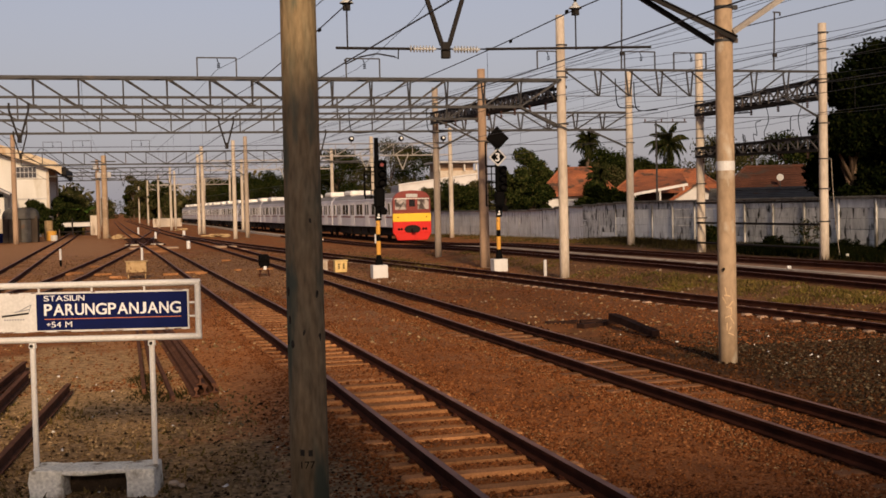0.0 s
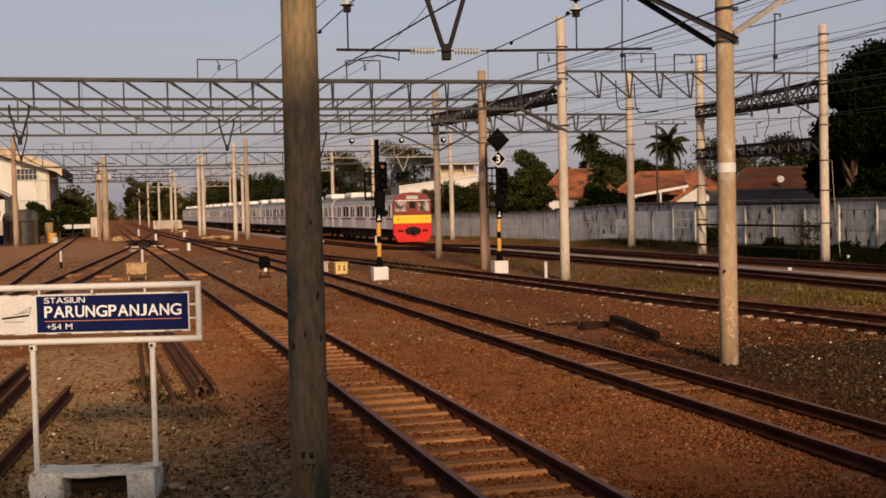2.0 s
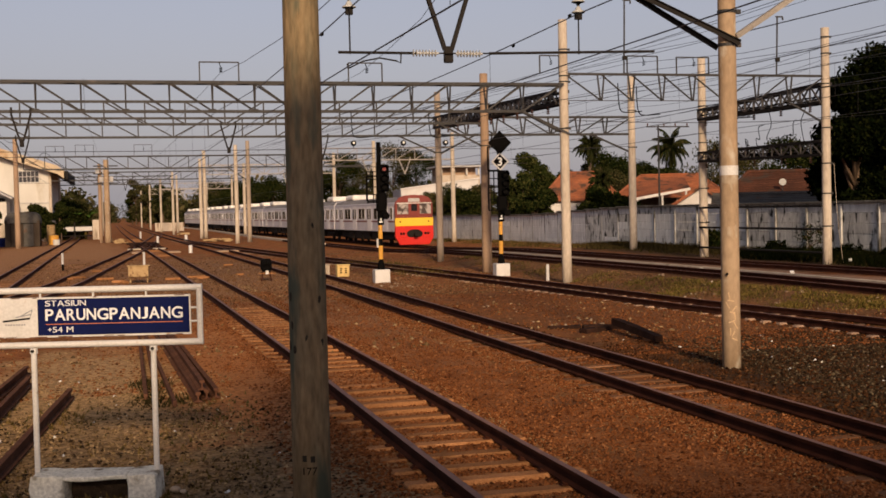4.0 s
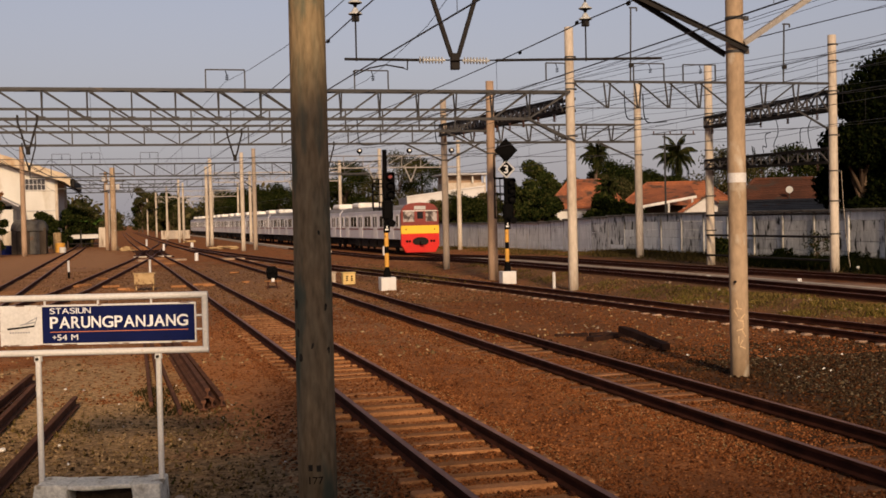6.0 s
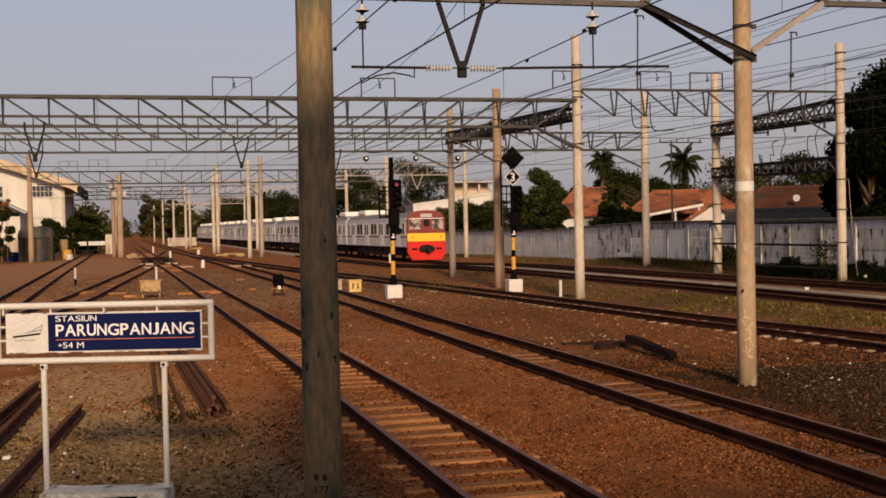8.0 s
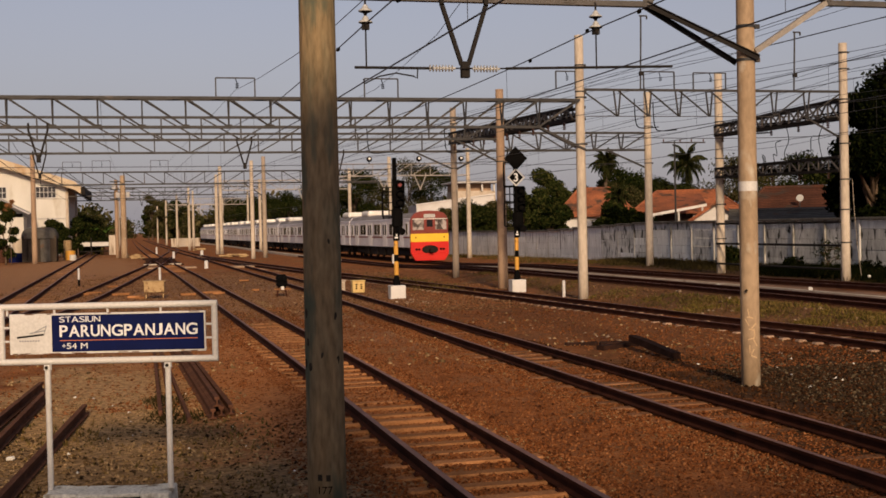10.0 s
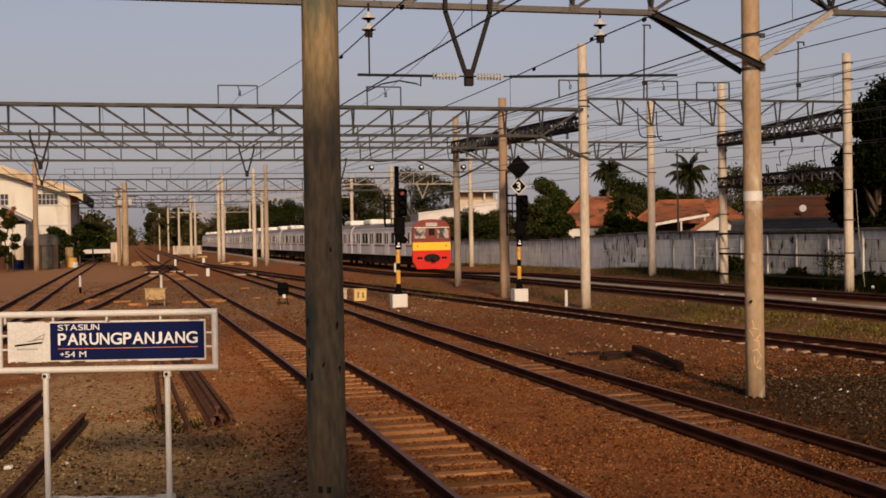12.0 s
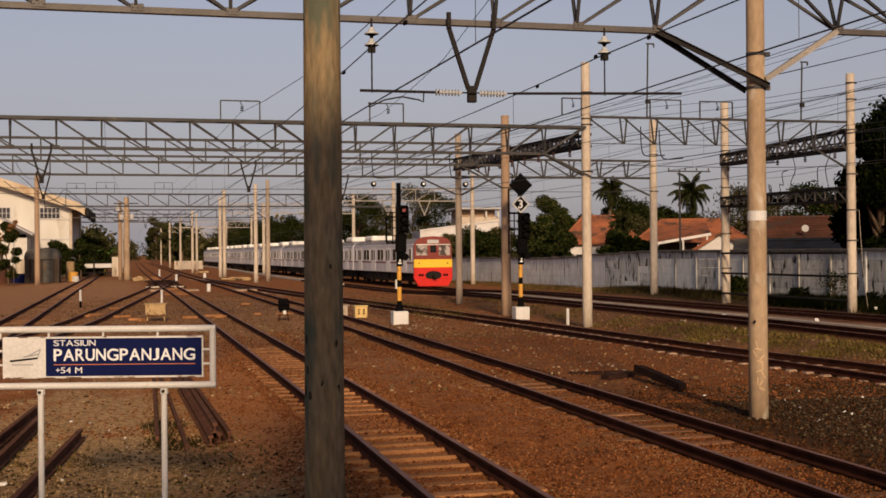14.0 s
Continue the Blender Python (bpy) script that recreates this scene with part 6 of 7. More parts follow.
def gable_house(x, y, w, d, h, rise, rz, label, wallm=None, roofm=None, over=0.5, windows=True, board=None):
    """Ridge along local x."""
    t = thing("house", x, y, 0, rz, label, "house", "houses behind the wall")
    b = B()
    pts = [(-w / 2, -d / 2), (w / 2, -d / 2), (w / 2, d / 2), (-w / 2, d / 2)]
    lo = [b.verts.new((px, py, 0)) for px, py in pts]
    hi = [b.verts.new((px, py, h)) for px, py in pts]
    ra, rb = b.verts.new((-w / 2, 0, h + rise)), b.verts.new((w / 2, 0, h + rise))
    for i in range(4):
        j = (i + 1) % 4
        if i == 1:
            b.faces.new((lo[1], lo[2], hi[2], rb, hi[1]))
        elif i == 3:
            b.faces.new((lo[3], lo[0], hi[0], ra, hi[3]))
        else:
            b.faces.new((lo[i], lo[j], hi[j], hi[i]))
    part("wall", b, wallm or M_WHITEWALL, t)
    sl = math.hypot(d / 2, rise)
    ang = math.degrees(math.atan2(rise, d / 2))
    for s in (-1, 1):
        rows = max(4, int((sl + over) / 0.35))
        for k in range(rows):
            b = B()
            u = (k + 0.5) / rows * (sl + over)
            cy, cz = s * (math.cos(radians(ang)) * u), h + rise - math.sin(radians(ang)) * u
            box(b, (0, cy, cz + 0.07), (w + 2 * over, (sl + over) / rows + 0.05, 0.05), rx=-s * (ang - 4))
            part("roof_course", b, roofm or M_TILE, t)
    b = B()
    tube(b, [(-w / 2 - over, 0, h + rise + 0.12), (w / 2 + over, 0, h + rise + 0.12)], 0.12, 8)
    part("ridge", b, roofm or M_TILE, t)
    for s in (-1, 1):
        b = B()
        for q in (-1, 1):
            beam(b, (s * (w / 2 + over), 0, h + rise), (s * (w / 2 + over), q * (d / 2 + over * 0.8), h - over * 0.6), 0.05, 0.2)
        part("bargeboard", b, board or M_WHITE, t)
    if windows:
        for k in (-0.25, 0.25):
            window_in(t, w * k, -d / 2 - 0.03, h * 0.55, 1.2, 1.1, 0)
    return t


HOUSE = "low house with a weathered orange clay-tile roof"


def hip_house(x, y, w, d, h, rise, ridge, rz, label, over=0.5, roofm=None, wallm=None):
    """A house under a hipped roof: ridge along local x."""
    t = thing("house", x, y, 0, rz, label, "house", "houses behind the wall")
    b = B()
    box(b, (0, 0, h / 2), (w, d, h), bevel=0.02)
    part("wall", b, wallm or M_WHITEWALL, t)
    hx, hy = w / 2 + over, d / 2 + over
    n = 9
    for side in range(4):
        for k in range(n):
            u0, u1 = k / n, (k + 1) / n + 0.012
            def at_u(u):
                ex, ey = ridge / 2 + (hx - ridge / 2) * u, hy * u
                return ex, ey, h - 0.15 + (rise + 0.15) * (1 - u)
            (xa, ya, za), (xb, yb, zb) = at_u(u0), at_u(u1)
            lift = 0.045
            quad = {0: ((-xa, -ya, za), (xa, -ya, za), (xb, -yb, zb), (-xb, -yb, zb)), 1: ((xa, -ya, za), (xa, ya, za), (xb, yb, zb), (xb, -yb, zb)),
                    2: ((xa, ya, za), (-xa, ya, za), (-xb, yb, zb), (xb, yb, zb)), 3: ((-xa, ya, za), (-xa, -ya, za), (-xb, -yb, zb), (-xb, yb, zb))}[side]
            b = B()
            lo = [b.verts.new(p) for p in quad]
            hi = [b.verts.new((p[0], p[1], p[2] + (lift if i < 2 else lift * 1.9))) for i, p in enumerate(quad)]
            b.faces.new(hi[::-1])
            b.faces.new(lo)
            for i in range(4):
                b.faces.new((lo[i], hi[i], hi[(i + 1) % 4], lo[(i + 1) % 4]))
            bmesh.ops.recalc_face_normals(b, faces=list(b.faces))
            part("roof_course", b, roofm or M_TILE, t)
    b = B()
    tube(b, [(-ridge / 2, 0, h + rise + 0.08), (ridge / 2, 0, h + rise + 0.08)], 0.12, 8)
    part("ridge", b, roofm or M_TILE, t)
    for sx in (-1, 1):
        for sy in (-1, 1):
            b = B()
            tube(b, [(sx * ridge / 2, 0, h + rise + 0.06), (sx * hx, sy * hy, h - 0.08)], 0.1, 6)
            part("hip", b, roofm or M_TILE, t)
    for k in (-0.25, 0.25):
        window_in(t, w * k, -d / 2 - 0.03, h * 0.55, 1.2, 1.1, 0)
    return t


hip_house(37.0, 93, 5.6, 6.0, 3.3, 2.1, 2.7, -20, HOUSE)
hip_house(46.2, 95, 8.6, 7.0, 3.4, 1.75, 5.0, -24, HOUSE)
gable_house(43.7, 84.4, 5.0, 3.5, 2.85, 1.1, 63, "small white gabled house with a red-brown roof edge", board=M_TILE)
hip_house(40.0, 67, 5.2, 4.6, 3.3, 1.2, 3.6, -28, HOUSE + ", darker and older", roofm=M_TILE_OLD, wallm=M_HUT)
gable_house(41.6, 71.6, 4.2, 2.4, 3.4, 1.0, 60, "brown-roofed small house with a dark gable", M_HUT, M_TILE_OLD, over=0.3, windows=False, board=M_TILE_OLD)
hip_house(46.5, 112, 4.5, 4.5, 4.2, 1.4, 1.5, -20, HOUSE + " and white walls")
gable_house(35.3, 57, 8.0, 5, 2.35, 0.62, -30, "shed with a dark grey corrugated roof", M_CONC_OLD, M_SHEDROOF, windows=False, board=M_SHEDROOF)
white_block = thing("white_building", 0, 145, 0, 0, "long white building with a gently rising parapet behind the train", "building")
b = B()
lo = [b.verts.new(p) for p in ((33.9, 0, 0), (44.0, 0, 0), (44.0, 0, 6.5), (33.9, 0, 5.3))]
hi = [b.verts.new(v.co + Vector((1.0, 9, 0))) for v in lo]
b.faces.new(lo)
b.faces.new(hi[::-1])
for i in range(4):
    b.faces.new((lo[i], hi[i], hi[(i + 1) % 4], lo[(i + 1) % 4]))
bmesh.ops.recalc_face_normals(b, faces=list(b.faces))
part("wall", b, M_WHITEWALL, white_block)
b = B()
beam(b, (33.8, -0.06, 5.36), (44.1, -0.06, 6.58), 0.25, 0.14)
part("parapet", b, M_WHITE, white_block)
for x in (36.5, 39.3, 42.0):
    window_in(white_block, x, -0.03, 3.3, 1.2, 1.1, 0)
terrace = thing("terrace_house", 0, 158, 0, 0, "brown upper storey with a flat grey roof behind the white building", "house")
b = B()
box(b, (45.5, 3, 3.7), (5.4, 6, 7.4), bevel=0.03)
part("wall", b, M_CONC, terrace)
b = B()
box(b, (45.3, 2.6, 8.55), (6.4, 7.4, 0.25), bevel=0.04)
part("roof", b, M_ROOFGREY, terrace)
for x in (42.6, 44.4, 46.2, 47.9):
    b = B()
    box(b, (x, -0.3, 7.95), (0.22, 0.22, 1.15), bevel=0.02)
    part("pillar", b, M_PLASTER, terrace)
b = B()
box(b, (45.3, 3.2, 7.9), (5.0, 4.8, 1.05))
part("upper_wall", b, M_CONC_BROWN, terrace, "dull brown upper wall")

dish = thing("satellite_dish", 38.85, 64.4, 3.3, -30, "white round satellite dish on a tiled roof", "satellite dish")
b = B()
tube(b, [(0, 0.05, 0.55), (0, 0.0, 0.55), (0, -0.10, 0.55)], [0.04, 0.14, 0.21], 18)
part("bowl", b, M_DISC, dish)
b = B()
tube(b, [(0, 0.05, 0.55), (0, 0.2, -0.4)], 0.03, 8)
part("mount", b, M_STEEL, dish)

# the hall on the far side of the sidings
depot = thing("depot_building", 0, 150, 0, 0, "tall cream plastered hall with a deep sloping roof edge", "building")
XL, XR, DEEP = -26.0, -8.05, 20.0


def roof_z(x):
    return 8.25 - 0.33 * (x - XR)


b = B()
vs = [b.verts.new(p) for p in ((XL, 0, 0), (XR, 0, 0), (XR, 0, roof_z(XR) + 0.2), (XL, 0, roof_z(XL) + 0.2))]
us = [b.verts.new(v.co + Vector((0, DEEP, 0))) for v in vs]
b.faces.new(vs)
b.faces.new(us[::-1])
for i in range(4):
    b.faces.new((vs[i], us[i], us[(i + 1) % 4], vs[(i + 1) % 4]))
bmesh.ops.recalc_face_normals(b, faces=list(b.faces))
part("wall", b, M_PLASTER, depot)
b = B()
vs = [b.verts.new((x, -1.8, roof_z(x) + dz)) for x, dz in ((XL - 1, 0), (XR + 1.0, 0.0), (XR + 1.9, -0.35), (XR + 1.9, 0.55), (XR + 1.0, 1.0), (XL - 1, 1.0))]
us = [b.verts.new(v.co + Vector((0, DEEP + 3, 0))) for v in vs]
b.faces.new(vs)
b.faces.new(us[::-1])
for i in range(6):
    b.faces.new((vs[i], us[i], us[(i + 1) % 6], vs[(i + 1) % 6]))
bmesh.ops.recalc_face_normals(b, faces=list(b.faces))
part("roof", b, M_FASCIA, depot, "deep cream-orange roof edge")
b = B()
box(b, (XR + 1.95, DEEP / 2 - 0.3, 7.75), (0.5, DEEP + 3, 1.0), bevel=0.03)
part("gutter", b, M_DARKSTEEL, depot, "dark gutter")
window_in(depot, -10.4, -0.03, 7.7, 2.3, 1.35, 0, 5, 2)
window_in(depot, -16.0, -0.03, 7.7, 2.3, 1.35, 0, 5, 2)
b = B()
box(b, (-13.7, -3.0, 6.0), (4.2, 6.0, 0.2), bevel=0.03, ry=28)
part("canopy", b, M_ROOFGREY, depot, "grey sloping canopy")
b = B()
box(b, (-13.9, -2.4, 2.35), (2.6, 4.4, 4.7), bevel=0.03)
part("wing", b, M_PLASTER, depot, "low cream wing under the canopy")
b = B()
box(b, (-13.6, -0.1, 2.6), (1.0, 0.25, 5.2))
part("doorway", b, M_UNDER, depot, "dark doorway")
b = B()
box(b, (-9.8, -0.06, 4.55), (3.4, 0.12, 0.1))
part("ledge", b, M_ROOFGREY, depot)
for k in (-15.2, -10.2):
    window_in(depot, k, -0.03, 2.2, 1.8, 1.6, 0, 3, 2)

hut = thing("guard_hut", -9.1, 122, 0, 0, "dark weathered plank hut under a domed grey cover", "hut")
for x, w, z in ((-1.33, 0.5, 2.5), (-0.78, 0.52, 2.35), (-0.2, 0.56, 2.45), (1.28, 0.62, 2.5)):
    b = B()
    box(b, (x, -1.5, z / 2), (w, 0.12, z), bevel=0.02)
    part("plank", b, M_HUT, hut)
b = B()
box(b, (0, 0.1, 1.25), (3.1, 3.0, 2.5), bevel=0.05)
part("wall", b, M_UNDER, hut, "near-black inner wall")
b = B()
ring = []
for j in range(9):
    f = j / 8
    size = 1.0 if j == 0 else math.cos(f * math.pi / 2 * 0.93) ** 0.42
    ring.append([b.verts.new((1.72 * size * math.copysign(abs(math.cos(k * math.pi / 14)) ** 0.55, math.cos(k * math.pi / 14)), 1.85 * size * math.copysign(abs(math.sin(k * math.pi / 14)) ** 0.55, math.sin(k * math.pi / 14)), 2.25 + 1.05 * math.sin(f * math.pi / 2) + (0.03 if k % 2 else 0.0))) for k in range(28)])
for p, q in zip(ring, ring[1:]):
    for k in range(28):
        b.faces.new((p[k], p[(k + 1) % 28], q[(k + 1) % 28], q[k]))
b.faces.new(ring[-1])
b.faces.new(ring[0][::-1])
part("cover", b, M_SHEDROOF, hut, "domed dark grey ribbed cover")
b = B()
box(b, (0.55, -1.6, 1.1), (0.9, 0.10, 2.2), bevel=0.02)
part("door", b, M_SHEDROOF, hut, "dark grey plank door")
gate = thing("yard_gate", -5.4, 150, 0, 0, "low dark steel gate with pale sheet panels across the siding", "gate")
for x in (-2.9, 2.9):
    b = B()
    box(b, (x * 0.93, 0, 1.2), (1.15, 0.6, 2.4), bevel=0.04)
    part("pillar", b, M_CONC, gate)
for x in (-2.15, 0.05, 2.15):
    b = B()
    beam(b, (x, 0, 0.1), (x, 0, 2.15 if x == 0.05 else 1.75), 0.12, 0.12, up=(0, 1, 0))
    part("stile", b, M_DARKSTEEL, gate)
for z in (0.5, 1.05, 1.66):
    b = B()
    beam(b, (-2.2, 0, z), (2.2, 0, z), 0.08, 0.09)
    part("bar", b, M_DARKSTEEL, gate)
for x in (-1.05, 1.1):
    b = B()
    box(b, (x, 0.06, 1.35), (1.95, 0.04, 0.5), bevel=0.01)
    part("sheet", b, M_WHITEWALL, gate, "pale sheet panel")
for x, y, h, r, m2, lab in ((-6.55, 126, 0.95, 0.5, M_YELLOW, "yellow painted drum beside the siding"), (-6.9, 128, 2.0, 0.4, M_CREAM, "cream drum on a stand"), (-6.2, 124, 0.55, 0.32, M_WHITEWALL, "small white drum beside the siding"), (-11.3, 122, 0.9, 0.75, M_BLUE, "dark blue tank beside the hall"), (-12.9, 122, 2.3, 0.8, M_TILE_OLD, "terracotta brown tank beside the hall"), (-11.4, 125, 2.3, 0.6, M_CONC, "dusty white tank beside the hall")):
    b = B()
    tube(b, [(0, 0, 0), (0, 0, h * 0.96), (0, 0, h)], [r, r, r * 0.9], 16)
    for k in (0.33, 0.66):
        tube(b, [(0, 0, h * k - 0.03), (0, 0, h * k + 0.03)], r + 0.02, 16)
    solid("drum", b, m2, lab, "drum", "drums by the hall", at=pose(x, y, 0))
b = B()
box(b, (0, 0, 0.75), (5, 0.25, 1.5), bevel=0.02)
solid("low_wall", b, M_CONC, "low cream wall beside the far masts", "wall", at=pose(8.3, 215, 0, 0, 0, 8))


# ---- trees ----
def leaf_cloud(centres, count, size, seed, flat=0.5):
    """Leaves as small bent blades, scattered in lumps (x, y, z, radius)."""
    rng = np.random.default_rng(seed)
    c = np.array(centres)
    wts = c[:, 3] ** 2
    pick = rng.choice(len(c), count, p=wts / wts.sum())
    d = rng.normal(size=(count, 3))
    d /= np.linalg.norm(d, axis=1)[:, None]
    rad = c[pick, 3] * (rng.random(count) ** 0.35) * (0.75 + 0.5 * rng.random(count))
    p = c[pick, :3] + d * rad[:, None] * np.array([1, 1, 0.8])
    u = rng.normal(size=(count, 3))
    u /= np.linalg.norm(u, axis=1)[:, None]
    v = np.cross(u, rng.normal(size=(count, 3)))
    v /= np.linalg.norm(v, axis=1)[:, None]
    s = size * (0.6 + 0.8 * rng.random(count))
    a = p + u * s[:, None]
    q = p - u * s[:, None]
    w = np.cross(u, v)
    b1 = p + v * s[:, None] * flat + w * s[:, None] * 0.15
    b2 = p - v * s[:, None] * flat + w * s[:, None] * 0.15
    verts = np.stack([a, b1, q, b2], 1).reshape(-1, 3)
    idx = np.arange(count) * 4
    tris = np.stack([np.stack([idx, idx + 1, idx + 2], 1), np.stack([idx, idx + 2, idx + 3], 1)], 1).reshape(-1, 3)
    me = bpy.data.meshes.new("crown")
    me.vertices.add(len(verts))
    me.vertices.foreach_set("co", verts.ravel())
    me.loops.add(len(tris) * 3)
    me.loops.foreach_set("vertex_index", tris.ravel())
    me.polygons.add(len(tris))
    me.polygons.foreach_set("loop_start", np.arange(len(tris)) * 3)
    me.update()
    return me


def tree(x, y, h, r, seed, label, leaf=None, count=5000, size=0.22, trunk=0.3, z=0.0, low=0.35, category="tree", group="trees of the yard", n=13, core=0):
    rng = random.Random(seed)
    t = thing("tree", x, y, z, 0, label, category, group)
    b = B()
    top = h * 0.72
    tube(b, [(0, 0, -0.2), (0.1 * trunk, 0, h * 0.2), (0.3 * rng.uniform(-1, 1), 0.2, h * 0.45), (0.4 * rng.uniform(-1, 1), 0.3, top)], [trunk, trunk * 0.8, trunk * 0.55, trunk * 0.2], 10)
    lumps = []
    for i in range(n):
        a = 2 * math.pi * (i + rng.random()) / n * 2.4
        zz = h * (low + (0.93 - low) * (i + rng.random()) / n)
        rr = r * (0.75 * math.sin(math.pi * min(max((zz / h - low * 0.6) / (1.08 - low * 0.6), 0.05), 0.95))) * rng.uniform(0.55, 1.1)
        e = Vector((math.cos(a) * rr, math.sin(a) * rr, zz))
        s = Vector((0, 0.1, max(h * 0.2, zz - h * 0.22)))
        tube(b, [s, s.lerp(e, 0.5) + Vector((0, 0, 0.1 * h * rng.random())), e], [trunk * 0.4, trunk * 0.22, 0.02], 6)
        lumps.append((e.x, e.y, e.z, r * rng.uniform(0.26, 0.46)))
    lumps.append((0, 0, h * 0.86, r * 0.36))
    part("trunk", b, M_BARK, t, smooth=True)
    tagged(part("crown", leaf_cloud(lumps, count, size, seed), None, t), kind="stuff").data.materials.append(leaf or M_LEAF)
    if core:
        inner = [(a, c, e, f * 0.8) for a, c, e, f in lumps]
        tagged(part("inner_foliage", leaf_cloud(inner, core, size * 3.2, seed + 500), None, t), kind="stuff").data.materials.append(leaf or M_LEAF)
    return t


def palm(x, y, h, seed, label, spread=2.3):
    rng = random.Random(seed)
    t = thing("palm_tree", x, y, 0, 0, label, "palm tree", "coconut palms")
    b = B()
    lean = rng.uniform(-0.4, 0.4)
    tube(b, [(lean * (k / 8) ** 2, 0, h * k / 8) for k in range(9)], [0.2 - 0.01 * k for k in range(9)], 10)
    part("trunk", b, M_BARK, t, smooth=True)
    for i in range(46):
        a = 2.4 * i + rng.uniform(-0.3, 0.3)
        up = 1.5 - 2.6 * (i / 45) ** 1.5 + rng.uniform(-0.3, 0.3)          # young fronds stand up, old ones hang
        length = spread * rng.uniform(0.7, 1.25)
        f = B()
        pts, p = [], Vector((lean, 0, h))
        for k in range(10):
            pts.append(p.copy())
            tilt = up - (1.5 + 0.3 * rng.random()) * (k / 9) ** 1.4
            p = p + Vector((math.cos(a) * math.cos(tilt), math.sin(a) * math.cos(tilt), math.sin(tilt))) * (length / 9)
        tube(f, pts, [0.035, 0.03, 0.028, 0.025, 0.02, 0.018, 0.015, 0.012, 0.008, 0.005], 5)
        side = Vector((-math.sin(a), math.cos(a), 0))
        for k in range(40):
            u = 0.12 + 0.87 * k / 39
            j = min(int(u * 9), 8)
            p = pts[j].lerp(pts[j + 1], u * 9 - j)
            fw = (pts[j + 1] - pts[j]).normalized()
            l = 0.62 * math.sin(math.pi * (0.14 + 0.78 * u)) * spread / 2.3
            for s in (-1, 1):
                e = p + side * s * l * rng.uniform(0.25, 0.6) + fw * l * 0.4 - Vector((0, 0, l * rng.uniform(0.5, 1.1)))
                w = fw * 0.065
                q = [f.verts.new(v) for v in (p - w, p + w, e)]
                f.faces.new(q)
        part("frond", f, M_PALM, t)
    return t


def banana(x, y, h, seed):
    """A banana plant: a short stem and long arching torn leaves."""
    rng = random.Random(seed)
    t = thing("banana_plant", x, y, 0, 0, "banana plant with broad light green leaves behind the gate", "banana plant", "banana plants")
    b = B()
    tube(b, [(0, 0, 0), (0.05, 0, h * 0.3), (0.0, 0, h * 0.5)], [0.16, 0.13, 0.08], 8)
    part("stem", b, M_TUFT, t)
    for i in range(9):
        a, up = 6.283 * i / 9 + rng.uniform(-0.3, 0.3), rng.uniform(0.8, 1.35)
        p, b, last = Vector((0, 0, h * 0.45)), B(), None
        side = Vector((-math.sin(a), math.cos(a), 0))
        for k in range(8):
            tilt = up - 1.9 * (k / 7) ** 1.5
            w = 0.34 * math.sin(math.pi * (0.08 + 0.88 * k / 7))
            row = [b.verts.new(p + side * w * q - Vector((0, 0, abs(q) * w * 0.35))) for q in (-1, 0, 1)]
            if last:
                b.faces.new((last[0], last[1], row[1], row[0]))
                b.faces.new((last[1], last[2], row[2], row[1]))
            last = row
            p = p + Vector((math.cos(a) * math.cos(tilt), math.sin(a) * math.cos(tilt), math.sin(tilt))) * (h * 0.085)
        part("leaf", b, M_BANANA, t)
    return t


# shade on these trees comes from the near-black leaf colour
tree(33.21, 44.04, 8.6, 4, 11, "very large dense dark-green tree behind the wall", M_LEAF_SHADED, count=170000, size=0.10, trunk=0.25, low=0.08, n=34, core=9000)
tree(31.68, 46.37, 6.2, 2.43, 13, "dense dark shrubby tree close behind the wall", M_LEAF_SHADED, count=40000, size=0.12, trunk=0.2, low=0.05, n=22, core=3000)
tree(36.41, 40.04, 8.84, 4.8, 12, "very large dense dark-green tree behind the wall", M_LEAF_SHADED, count=110000, size=0.12, trunk=0.25, low=0.08, n=30, core=9000)
tree(30.09, 44.04, 8.04, 1.84, 19, "tall dense dark-green tree behind the wall", M_LEAF_SHADED, count=60000, size=0.10, trunk=0.3, low=0.06, n=26, core=4000)
palm(52.6, 108, 8.2, 5, "coconut palm with drooping sunlit fronds behind the roofs", spread=2.2)
palm(35.3, 84, 4.5, 9, "small palm among the bushes behind the wall", spread=1.2)
palm(40.7, 100, 8.0, 6, "coconut palm behind the roofs", spread=1.6)
